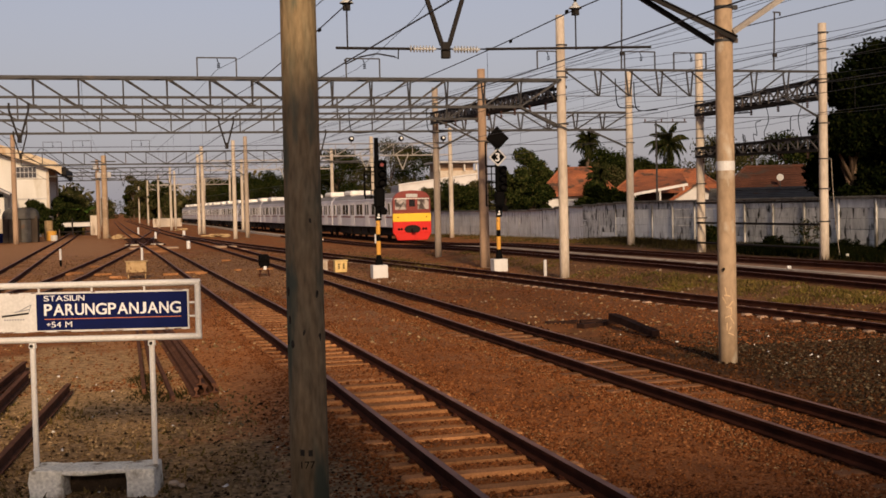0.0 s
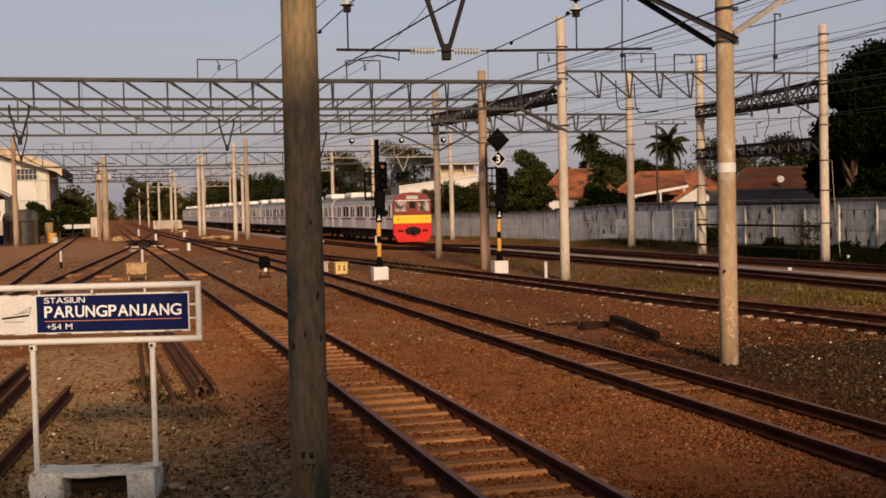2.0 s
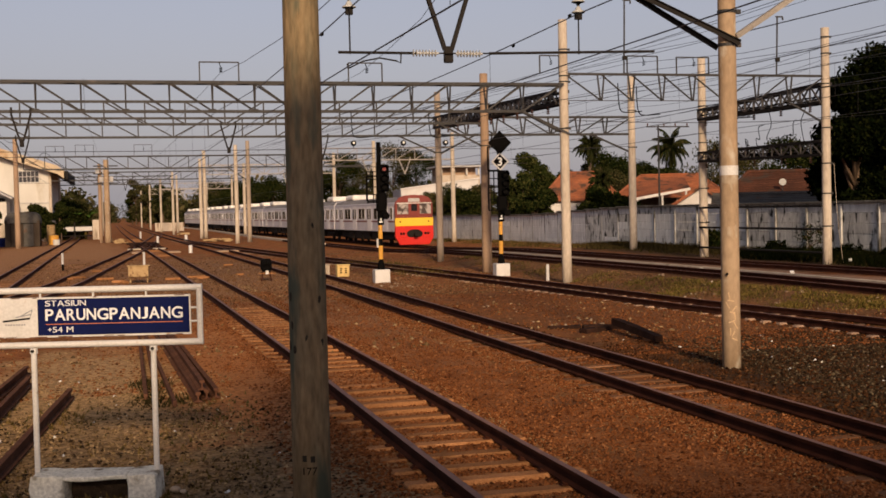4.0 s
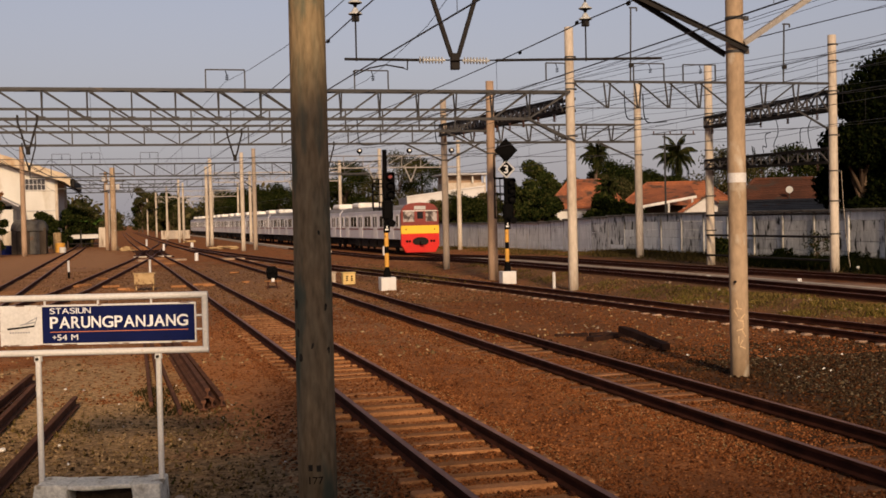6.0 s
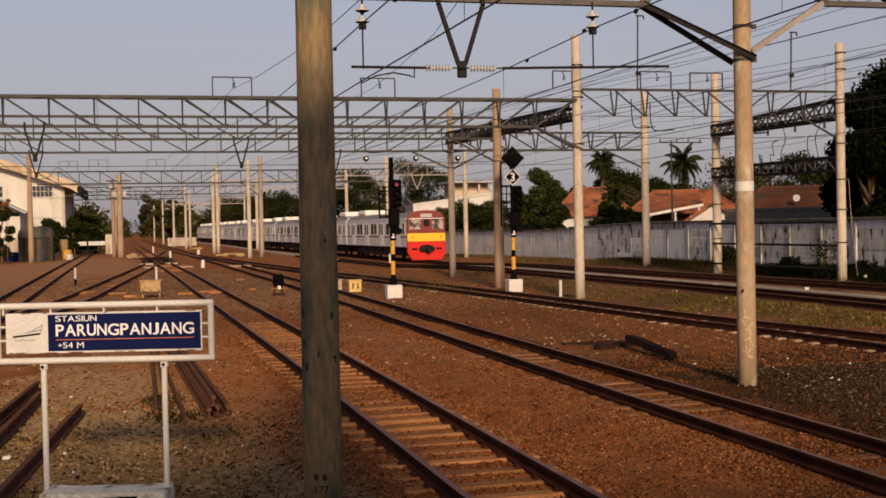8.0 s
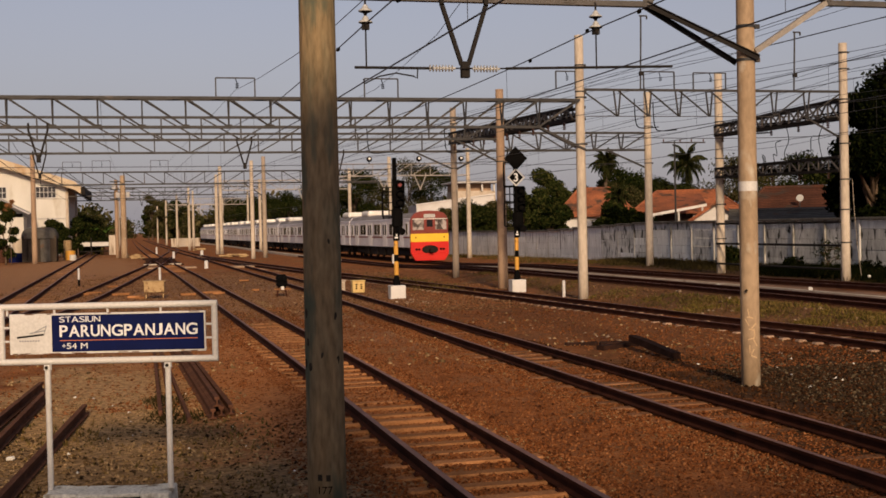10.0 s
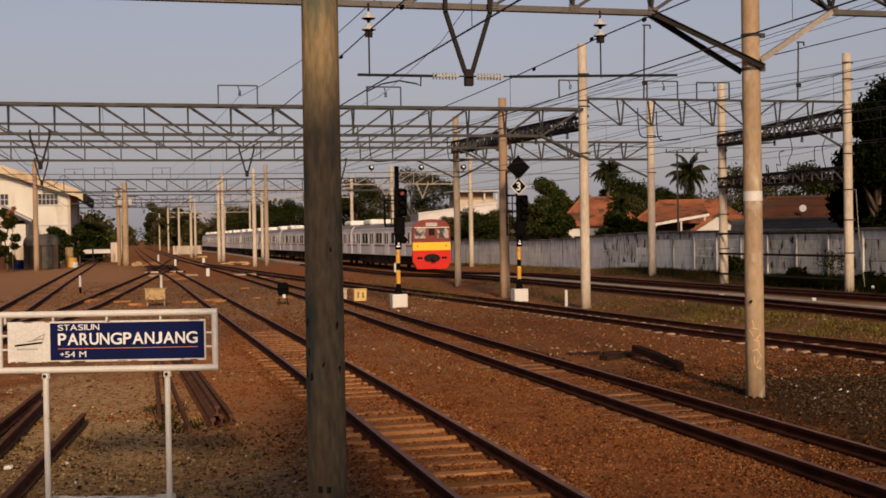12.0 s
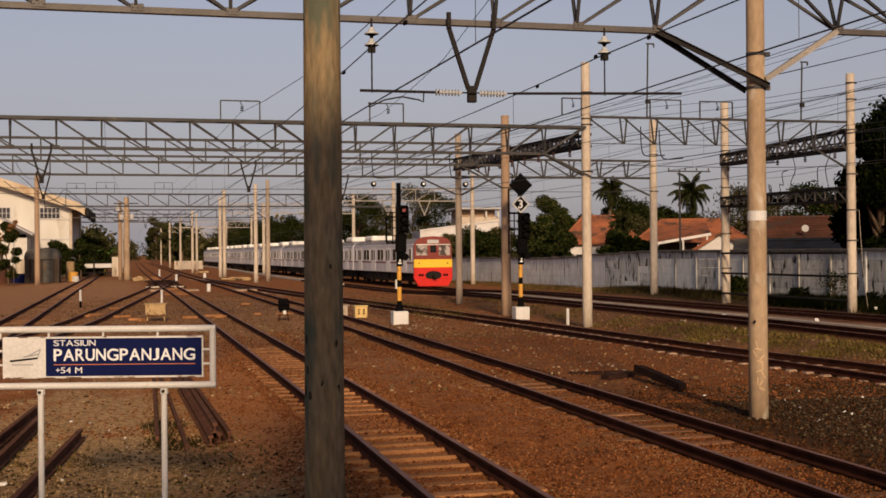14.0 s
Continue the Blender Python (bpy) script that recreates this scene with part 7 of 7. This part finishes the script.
for i, (x, y, h, r, l2) in enumerate((
    (34.0, 97, 7.6, 1.9, M_LEAF_MID), (31.4, 90, 5.2, 1.6, M_LEAF_MID), (36.3, 99, 5.9, 1.5, M_LEAF_MID), (32.7, 99, 5.6, 1.5, M_LEAF_MID), (50.5, 110, 6.6, 2.2, M_LEAF), (53.5, 111, 6.2, 2.2, M_LEAF), (39.6, 102, 6.2, 1.8, M_LEAF), (48.4, 104, 6.7, 2.6, M_LEAF), (45.4, 101, 6.3, 2.2, M_LEAF), (30.3, 72, 3.5, 1.5, M_LEAF_SHADED), (31.2, 71, 3.3, 1.3, M_LEAF_SHADED), (28.9, 81, 4.2, 1.1, M_LEAF), (29.8, 83, 4.6, 1.5, M_LEAF), (30.9, 85, 4.2, 1.3, M_LEAF), (31.9, 112, 4.7, 2.3, M_LEAF), (29.9, 113, 4.3, 2.0, M_LEAF_DRY), (34.6, 118, 4.6, 2.0, M_LEAF), (37.2, 121, 5.0, 2.0, M_LEAF_DRY), (42.2, 103, 6.8, 1.7, M_LEAF_DRY), (33.4, 80, 4.0, 1.7, M_LEAF), (38.6, 106, 6.4, 2.0, M_LEAF_MID), (38.6, 170, 12.8, 4.8, M_LEAF_DRY), (42.5, 172, 12.2, 4.0, M_LEAF), (33.0, 172, 10.5, 4.2, M_LEAF_DRY), (28.5, 172, 9.0, 4.0, M_LEAF_DRY), (43.8, 100, 5.6, 2.4, M_LEAF_DRY), (49, 101, 6, 3, M_LEAF),
    (27.2, 150, 10.5, 3.6, M_LEAF), (25.5, 165, 9.5, 3.4, M_LEAF), (26.0, 180, 9, 4, M_LEAF), (23.5, 190, 8.8, 3.5, M_LEAF), (22.5, 205, 8.5, 4, M_LEAF), (21.5, 225, 9, 4.5, M_LEAF), (20.5, 245, 9, 4.5, M_LEAF), (19.5, 268, 10, 5, M_LEAF_DRY),
    (-7.5, 182, 5.2, 3.4, M_LEAF), (-11, 195, 5.6, 4, M_LEAF_DRY), (-7.5, 200, 5.2, 3.2, M_LEAF_DRY), (-8.6, 147.0, 3.7, 1.5, M_LEAF), (-6.9, 152.5, 4.2, 1.9, M_LEAF), (-4.9, 153.5, 3.8, 1.6, M_LEAF), (-8.5, 230, 6, 3.5, M_LEAF_DRY), (48, 60, 8, 3.5, M_LEAF), (50, 82, 7.5, 3.4, M_LEAF), (52, 96, 8, 4, M_LEAF_DRY), (46, 108, 8, 3.5, M_LEAF))):
    tree(x, y, h, r, 40 + i, "broad-leaved tree with an uneven dusty green crown" if l2 is not M_LEAF_DRY else "dry olive-green tree with a thin crown", l2, 15000, 0.115, 0.22, low=0.12, n=19)
tree(-11.4, 113, 5.9, 1.35, 97, "dark leafy tree with reddish young leaves beside the hall", M_LEAF, 5200, 0.13, 0.10, low=0.1, category="tree", n=12)
tree(-10.9, 112.6, 6.1, 0.6, 98, "sprays of orange-red flowers on a tree top", M_FLOWER, 500, 0.11, 0.04, low=0.75, category="flowers", n=5)
tree(-8.8, 136, 4.4, 1.6, 99, "broad dark bush behind the hut", M_LEAF, 6000, 0.14, 0.10, low=0.2, category="bush", n=12)
tree(-6.3, 137, 4.5, 1.1, 100, "broad dark bush beside the gate", M_LEAF, 4000, 0.14, 0.10, low=0.2, category="bush", n=9)
banana(-4.2, 153.0, 4.6, 3)
banana(-5.2, 154.0, 3.6, 4)
for x, y, h, r, k in ((5.3, 425, 15.6, 3.6, 101), (8.6, 430, 14.2, 4.2, 102), (6.9, 300, 10.6, 2.6, 103), (9.8, 305, 11.0, 2.8, 104), (10.6, 290, 8.8, 2.4, 105), (4.2, 440, 12.5, 2.8, 106)):
    tree(x, y, h, r, k, "tall dusty brown-green tree far along the line", M_LEAF_DRY if k % 2 else M_LEAF, 7000, 0.30, 0.3, low=0.12, n=15)
palm(8.1, 240, 5.6, 8, "yellowish palm beside the far masts", spread=2.6)
tree(-15.0, 132, 5.6, 1.7, 90, "bush with red flowers in front of the hall", M_FLOWER, 2200, 0.16, 0.1, low=0.3, category="bush")

# far woods along the horizon
lumps = []
rng = random.Random(7)
for i in range(150):
    a = rng.uniform(-0.36, 0.62)
    d = rng.uniform(280, 420)
    x, y = math.sin(a) * d, math.cos(a) * d
    if abs(x + 0.002 * y) < 9 and y > 150:
        continue
    h = rng.uniform(4, 11)
    for k in range(3):
        lumps.append((x + rng.uniform(-3, 3), y, h * (0.3 + 0.3 * k), rng.uniform(2.5, 4.5)))
for i in range(60):
    x, y, h = rng.uniform(-60, 70), rng.uniform(520, 680), rng.uniform(5, 10)
    for k in range(3):
        lumps.append((x + rng.uniform(-3, 3), y, h * (0.2 + 0.3 * k), rng.uniform(3.5, 5.5)))
tagged(new("far_woods", leaf_cloud(lumps, 60000, 0.7, 3)), "hazy dusty green woods along the horizon", "woods", kind="stuff").data.materials.append(M_LEAF_DRY)


# ---- unseen platforms, and an unseen roof added over and behind the camera to shade the foreground ----
for x, w, y1 in ((-0.3, 4.2, 2.2), (10.6, 3.4, -4.2)):
    b = B()
    box(b, (x, (y1 - 60) / 2, 0.45), (w, y1 + 60, 1.0), bevel=0.03)
    solid("platform", b, M_PLINTH, "worn concrete station platform between the tracks", "platform", kind="structure")
roof = thing("platform_canopy", 0, 0, 0, label="unseen grey sheet roof added to shade the foreground", category="canopy")
# outlines cut to shade the pole and near ground but leave the sign lit
for edge in (((1.25, -43), (1.25, 4.87), (0.9, 4.6), (0.5, 4.3), (-0.15, 2.6), (-0.45, 0.8), (-0.85, -2.0), (-7.0, -2.0), (-7.0, -43)), ((1.27, -43), (15.5, -43), (15.5, -4.6), (1.27, -4.7))):
    b = B()
    lo = [b.verts.new((x, y, 5.2)) for x, y in edge]
    hi = [b.verts.new((x, y, 5.5)) for x, y in edge]
    b.faces.new(lo)
    b.faces.new(hi[::-1])
    for i in range(len(edge)):
        b.faces.new((lo[i], hi[i], hi[(i + 1) % len(edge)], lo[(i + 1) % len(edge)]))
    bmesh.ops.recalc_face_normals(b, faces=list(b.faces))
    part("roof", b, M_ROOFGREY, roof)
for y in (-40, -30, -20, -10, -3):
    b = B()
    tube(b, [(-0.6, y, 0.5), (-0.6, y, 5.3)], 0.12, 12)
    part("column", b, M_STEEL, roof)
    b = B()
    tube(b, [(10.6, y - 3, 0.5), (10.6, y - 3, 5.3)], 0.12, 12)
    part("column", b, M_STEEL, roof)


# ---- loose ballast ----
def stones(name, count, area, seed, material, size, label):
    """Angular stones scattered over area (x0, x1, y0, y1), thicker close by; none on the rails."""
    rng = np.random.default_rng(seed)
    x0, x1, y0, y1 = area
    y = y0 + (y1 - y0) * rng.random(count) ** 1.7
    x = x0 + (x1 - x0) * rng.random(count)
    edge = np.minimum(np.minimum(x - x0, x1 - x) / (0.12 * (x1 - x0)), (y1 - y) / (0.25 * (y1 - y0)))
    wob = np.array([noise.noise((px * 0.5, py * 0.3, seed)) for px, py in zip(x, y)])
    clump = np.array([noise.noise((px * 2.1, py * 1.6, seed + 9)) for px, py in zip(x, y)])
    keep = np.minimum(edge + 1.2 * wob, 1.0) + 0.9 * clump > rng.random(count) * 0.9 if x1 - x0 > 1 else np.ones(count, bool)
    x, y = x[keep], y[keep]
    count = len(x)
    base = np.array([(1, 0, 0), (-1, 0, 0), (0, 1, 0), (0, -1, 0), (0, 0, 1), (0, 0, -1)], float)
    faces = np.array([(0, 2, 4), (2, 1, 4), (1, 3, 4), (3, 0, 4), (2, 0, 5), (1, 2, 5), (3, 1, 5), (0, 3, 5)])
    v = base[None] * (0.6 + 0.8 * rng.random((count, 6, 1))) + 0.25 * rng.normal(size=(count, 6, 3))
    v *= np.array([1, 1, 0.7])
    a = rng.random(count) * 6.283
    c, sn = np.cos(a)[:, None], np.sin(a)[:, None]
    vx, vy = v[:, :, 0] * c - v[:, :, 1] * sn, v[:, :, 0] * sn + v[:, :, 1] * c
    s2 = (size * (0.6 + 0.9 * rng.random(count) ** 2))[:, None]
    g = np.array([gz(px, py) + 0.05 * noise.noise((px * 0.35, py * 0.35, 3)) - 0.02 for px, py in zip(x, y)])
    P = np.stack([x[:, None] + vx * s2, y[:, None] + vy * s2, g[:, None] + v[:, :, 2] * s2 + 0.25 * s2], 2).reshape(-1, 3)
    F = (faces[None] + 6 * np.arange(count)[:, None, None]).reshape(-1, 3)
    me = bpy.data.meshes.new(name)
    me.vertices.add(len(P))
    me.vertices.foreach_set("co", P.ravel())
    me.loops.add(len(F) * 3)
    me.loops.foreach_set("vertex_index", F.ravel())
    me.polygons.add(len(F))
    me.polygons.foreach_set("loop_start", np.arange(len(F)) * 3)
    me.update()
    me.materials.append(material)
    tagged(new(name, me), label, "ballast", kind="stuff")


BALLAST = "loose rust-brown ballast stones between the tracks"
stones("ballast_stone", 85000, (1.5, 8.6, 8.5, 40), 5, M_STONE, 0.0175, BALLAST)
stones("ballast_stone", 15000, (8.6, 16, 19, 40), 19, M_STONE, 0.022, BALLAST)
stones("ballast_stone", 30000, (7.75, 16, 8.5, 23), 18, M_STONE_SHADED, 0.022, "loose dark brown ballast stones, shade on the right put into their colour")
stones("ballast_stone", 6500, (-5, 2, 18, 40), 15, M_STONE, 0.020, BALLAST)
stones("ballast_shoulder", 9000, (4.12, 4.62, 8.5, 40), 8, M_STONE, 0.020, "rust-brown ballast heaped beside the rails")
stones("ballast_shoulder", 9000, (6.1, 6.62, 8.5, 40), 9, M_STONE, 0.020, "rust-brown ballast heaped beside the rails")
stones("ballast_shoulder", 8000, (8.02, 8.5, 8.5, 40), 10, M_STONE_SHADED, 0.020, "rust-brown ballast heaped beside the rails")
stones("ballast_shoulder", 3000, (2.2, 2.7, 8.5, 40), 11, M_STONE, 0.021, "rust-brown ballast heaped beside the rails")
stones("gravel", 3500, (-4, 2.6, 8.5, 18), 6, M_GREYSTONE, 0.021, "loose grey-brown gravel round the sign")
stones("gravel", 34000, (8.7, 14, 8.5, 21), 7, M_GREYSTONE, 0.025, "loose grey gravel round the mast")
stones("pebbles", 17000, (-3.5, 1.6, 8.8, 20), 12, M_TANSTONE, 0.018, "pale tan pebbles and dirt round the sign")
stones("ballast_stone", 30000, (-6, 17, 36, 78), 16, M_STONE_HAZED, 0.034, BALLAST)
stones("pebbles", 2800, (-6, 17, 22, 75), 17, M_TANSTONE, 0.034, "pale tan pebbles and dirt strewn over the ballast")
stones("pebbles", 6000, (6.05, 6.62, 8.5, 45), 20, M_TANSTONE, 0.013, "pale dust and grit along the rail")
stones("pebbles", 4500, (4.1, 4.5, 8.5, 45), 21, M_TANSTONE, 0.013, "pale dust and grit along the rail")
stones("litter", 55, (9.2, 13.5, 12.5, 23), 13, M_PORC, 0.026, "scattered scraps of white litter on the ballast")
stones("litter", 50, (-2, 2, 9.5, 20), 14, M_PORC, 0.022, "scattered scraps of white litter by the sign")


# ---- dry grass ----
def grass(count, spots, seed, label, height=0.16, material=None):
    rng = np.random.default_rng(seed)
    c = np.array(spots)
    pick = rng.integers(len(c), size=count)
    x = c[pick, 0] + rng.normal(size=count) * c[pick, 2]
    y = c[pick, 1] + rng.normal(size=count) * c[pick, 3]
    a = rng.random(count) * 6.283
    h = height * (0.4 + rng.random(count))
    g = np.array([gz(px, py) for px, py in zip(x, y)]) - 0.02
    w = 0.012 + 0.012 * rng.random(count)
    lean = rng.normal(size=(count, 2)) * 0.5 * h[:, None]
    p0 = np.stack([x - np.cos(a) * w, y - np.sin(a) * w, g], 1)
    p1 = np.stack([x + np.cos(a) * w, y + np.sin(a) * w, g], 1)
    p2 = np.stack([x + lean[:, 0], y + lean[:, 1], g + h], 1)
    P = np.stack([p0, p1, p2], 1).reshape(-1, 3)
    me = bpy.data.meshes.new("dry_grass")
    me.vertices.add(len(P))
    me.vertices.foreach_set("co", P.ravel())
    me.loops.add(count * 3)
    me.loops.foreach_set("vertex_index", np.arange(count * 3))
    me.polygons.add(count)
    me.polygons.foreach_set("loop_start", np.arange(count) * 3)
    me.update()
    me.materials.append(material or M_GRASS)
    tagged(new("dry_grass", me), label, "grass", kind="stuff")


grs = random.Random(4)
grass(6500, [(grs.uniform(15.2, 17.0), grs.uniform(21, 62), 0.3, 0.5) for i in range(34)], 1, "tufts of dry yellowish grass between the tracks", 0.075)
grass(8000, [(grs.uniform(25.6, 27.2), grs.uniform(58, 100), 0.35, 1.2) for i in range(60)], 2, "weeds and dry grass along the foot of the wall", 0.16)
grass(15000, [(grs.uniform(25.7, 27.3), grs.uniform(34, 64), 0.5, 1.2) for i in range(70)], 6, "dark green weeds along the foot of the wall", 0.20, M_WEED)
grass(1100, [(grs.uniform(-1.5, 1.2), grs.uniform(10.5, 16.5), 0.35, 0.5) for i in range(14)], 7, "flat dry straw in the dirt round the sign", 0.05)
grass(1500, [(grs.uniform(11.5, 13), grs.uniform(46, 60), 0.4, 1.0) for i in range(12)], 3, "thin dry grass beside the signals")

for k, (x, y, rx_, ry_, n) in enumerate(((15.6, 30.2, 0.45, 1.3, 1300), (16.2, 33.0, 0.4, 1.2, 600), (15.9, 26.2, 0.5, 0.9, 1000), (16.5, 23.6, 0.45, 1.0, 1000), (15.7, 37.0, 0.35, 1.0, 400), (16.9, 28.0, 0.3, 1.2, 500))):
    grass(n, [(x + grs.gauss(0, rx_), y + grs.gauss(0, ry_), 0.16, 0.22) for i in range(9)], 40 + k, "low yellow-green grass tufts between the tracks", 0.085, M_TUFT)
stones("rubble", 70, (14.9, 17.2, 22, 40), 31, M_RUBBLE, 0.055, "pale broken stones among the grass")
stones("rubble", 40, (8.9, 10.6, 24.0, 36), 32, M_RUBBLE, 0.040, "pale broken stones beside the rail")
stones("rubble", 30, (8.6, 9.9, 39.5, 42.6), 33, M_RUBBLE, 0.05, "pale broken stones round the signal footing")
for x, y, w, h in ((19.42, 37.5, 0.16, 0.12), (20.7, 33.75, 0.16, 0.14), (20.1, 36.2, 0.10, 0.07), (25.35, 37.5, 0.10, 0.10), (-1.5, 14.6, 0.09, 0.05)):
    b = B()
    box(b, (0, 0, 0), (w, w * 0.8, h), bevel=0.015)
    for v in b.verts:
        v.co += 0.02 * noise.noise_vector(v.co * 9 + Vector((x, y, 0)))
    solid("white_block", b, M_PORC, "small chipped white block lying beside the rails", "block", "white blocks lying about", at=pose(x, y, gz(x, y) + h / 2 - 0.02 + (0.14 if x == 25.35 else 0), 0, 0, 20 * x))

for x, y, w in ((0.40, 11.3, 0.055), (0.47, 11.22, 0.035)):
    b = B()
    bmesh.ops.create_icosphere(b, subdivisions=2, radius=w)
    for v in b.verts:
        v.co = v.co * (1 + 0.35 * noise.noise(v.co * 14 + Vector((x, y, 0)))) * 0.9
        v.co.z *= 0.7
    solid("concrete_lump", b, M_RUBBLE, "broken tan concrete lump beside the plinth", "concrete lump", "broken concrete lumps", at=pose(x, y, w * 0.45))

# a thin utility pole behind the houses
utility = thing("utility_pole", 38.1, 80, 0, 0, "thin dark utility pole with one crossarm behind the houses", "utility pole")
b = B()
tube(b, [(0, 0, 0), (0, 0, 8.45)], [0.085, 0.06], 10)
part("pole", b, M_STEEL, utility)
b = B()
beam(b, (-1.0, -0.1, 8.33), (2.4, -0.1, 8.33), 0.08, 0.09)
part("crossarm", b, M_STEEL, utility)
for x in (-0.9, 0.4, 1.3, 2.25):
    b = B()
    tube(b, [(x, -0.1, 8.37), (x, -0.1, 8.5), (x, -0.1, 8.58)], [0.03, 0.06, 0.03], 8)
    part("insulator", b, M_PORC_BROWN, utility, "brown pin insulator")

grass(700, [(grs.uniform(0.2, 0.75), grs.uniform(16.7, 19.0), 0.10, 0.25) for i in range(12)], 61, "dark weeds between the old rails", 0.07, M_WEED)
grass(22000, [(grs.uniform(25.5, 27.3), grs.uniform(33.5, 46), 0.3, 0.6) for i in range(60)], 62, "dense dark weeds at the foot of the wall", 0.26, M_LEAF_SHADED)

# a bush, a slack cable and faded scrawls along the wall
tree(26.7, 42.2, 1.3, 0.75, 95, "thin scrubby bush at the foot of the wall", M_LEAF, 420, 0.055, 0.05, z=0.42, low=0.15, category="bush")
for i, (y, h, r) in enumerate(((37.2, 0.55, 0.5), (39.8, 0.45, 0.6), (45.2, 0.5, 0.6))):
    tree(26.9, y, h, r, 120 + i, "low dark bush at the foot of the wall", M_LEAF_SHADED, 1000, 0.06, 0.03, z=0.42, low=0.1, category="bush", n=8)
tree(26.9, 50.5, 0.9, 0.7, 96, "low dark bush at the foot of the wall", M_LEAF, 1600, 0.09, 0.04, z=0.42, low=0.15, category="bush")
b = B()
tube(b, [(25.19, 38.2, 4.0), (25.22, 38.15, 2.9), (25.30, 38.1, 1.5), (25.40, 38.0, 0.3)], 0.007, 6)
solid("slack_cable", b, M_CONC, "pale slack cable hanging down beside a mast", "cable")
for k, (y, z, l, r) in enumerate(((35.6, 1.55, 0.28, 60), (35.2, 1.55, 0.34, -60), (34.8, 1.55, 0.30, 90), (34.45, 1.45, 0.26, 0), (34.45, 1.65, 0.26, 0), (68, 1.5, 0.6, 0), (67.2, 1.6, 0.5, 50), (66.4, 1.5, 0.5, 90))):
    b = B()
    box(b, (0, 0, 0), (0.006, l, 0.045), rx=r)
    ob = part("scrawl", b, M_LETTER, wall, "faded white painted stroke")
    ob.matrix_basis = pose(27.56, y, z)

# porch edge of the tiled house, and two tall wire posts on the gantry
porch = thing("porch_roof", 0, 84, 0, 0, "lean-to porch roof with a white edge board", "porch roof")
b = B()
beam(b, (37.9, 0, 3.10), (42.6, 0, 3.82), 0.08, 0.20)
part("edge_board", b, M_WHITE, porch)
b = B()
vs = [b.verts.new(p) for p in ((37.9, 0.02, 3.22), (42.6, 0.02, 3.94), (44.6, 5.0, 4.85), (40.2, 5.0, 4.55))]
us = [b.verts.new(v.co - Vector((0, 0, 0.1))) for v in vs]
b.faces.new(vs)
b.faces.new(us[::-1])
for i in range(4):
    b.faces.new((us[i], us[(i + 1) % 4], vs[(i + 1) % 4], vs[i]))
part("sheet", b, M_TILE, porch)
for x, z in ((38.2, 3.05), (40.3, 3.37), (42.3, 3.68)):
    b = B()
    tube(b, [(x, 0.1, 0), (x, 0.1, z)], 0.08, 8)
    part("pillar", b, M_WHITEWALL, porch)
b = B()
box(b, (40.4, 2.6, 1.6), (4.6, 0.15, 3.2))
part("back_wall", b, M_HUT, porch, "dark back wall under the porch")
for x, top in ((17.05, 9.75), (23.0, 9.3)):
    t = thing("wire_post", x, 38.4, 7.2, 0, "thin grey steel post with a hook, standing on a gantry", "wire post", "wire posts")
    b = B()
    tube(b, [(0, 0, -0.05), (0.04, 0, (top - 7.2) * 0.6), (0.06, 0, top - 7.2)], 0.03, 8)
    part("post", b, M_STEEL, t)
    b = B()
    beam(b, (0, 0, top - 7.2), (0.28, 0, top - 7.2), 0.04, 0.05)
    beam(b, (0.28, 0, top - 7.2), (0.28, 0, top - 7.32), 0.04, 0.05)
    part("hook", b, M_STEEL, t)
    b = B()
    box(b, (0.02, -0.05, 0.55), (0.16, 0.1, 0.14), bevel=0.01)
    part("clamp", b, M_DARKSTEEL, t)
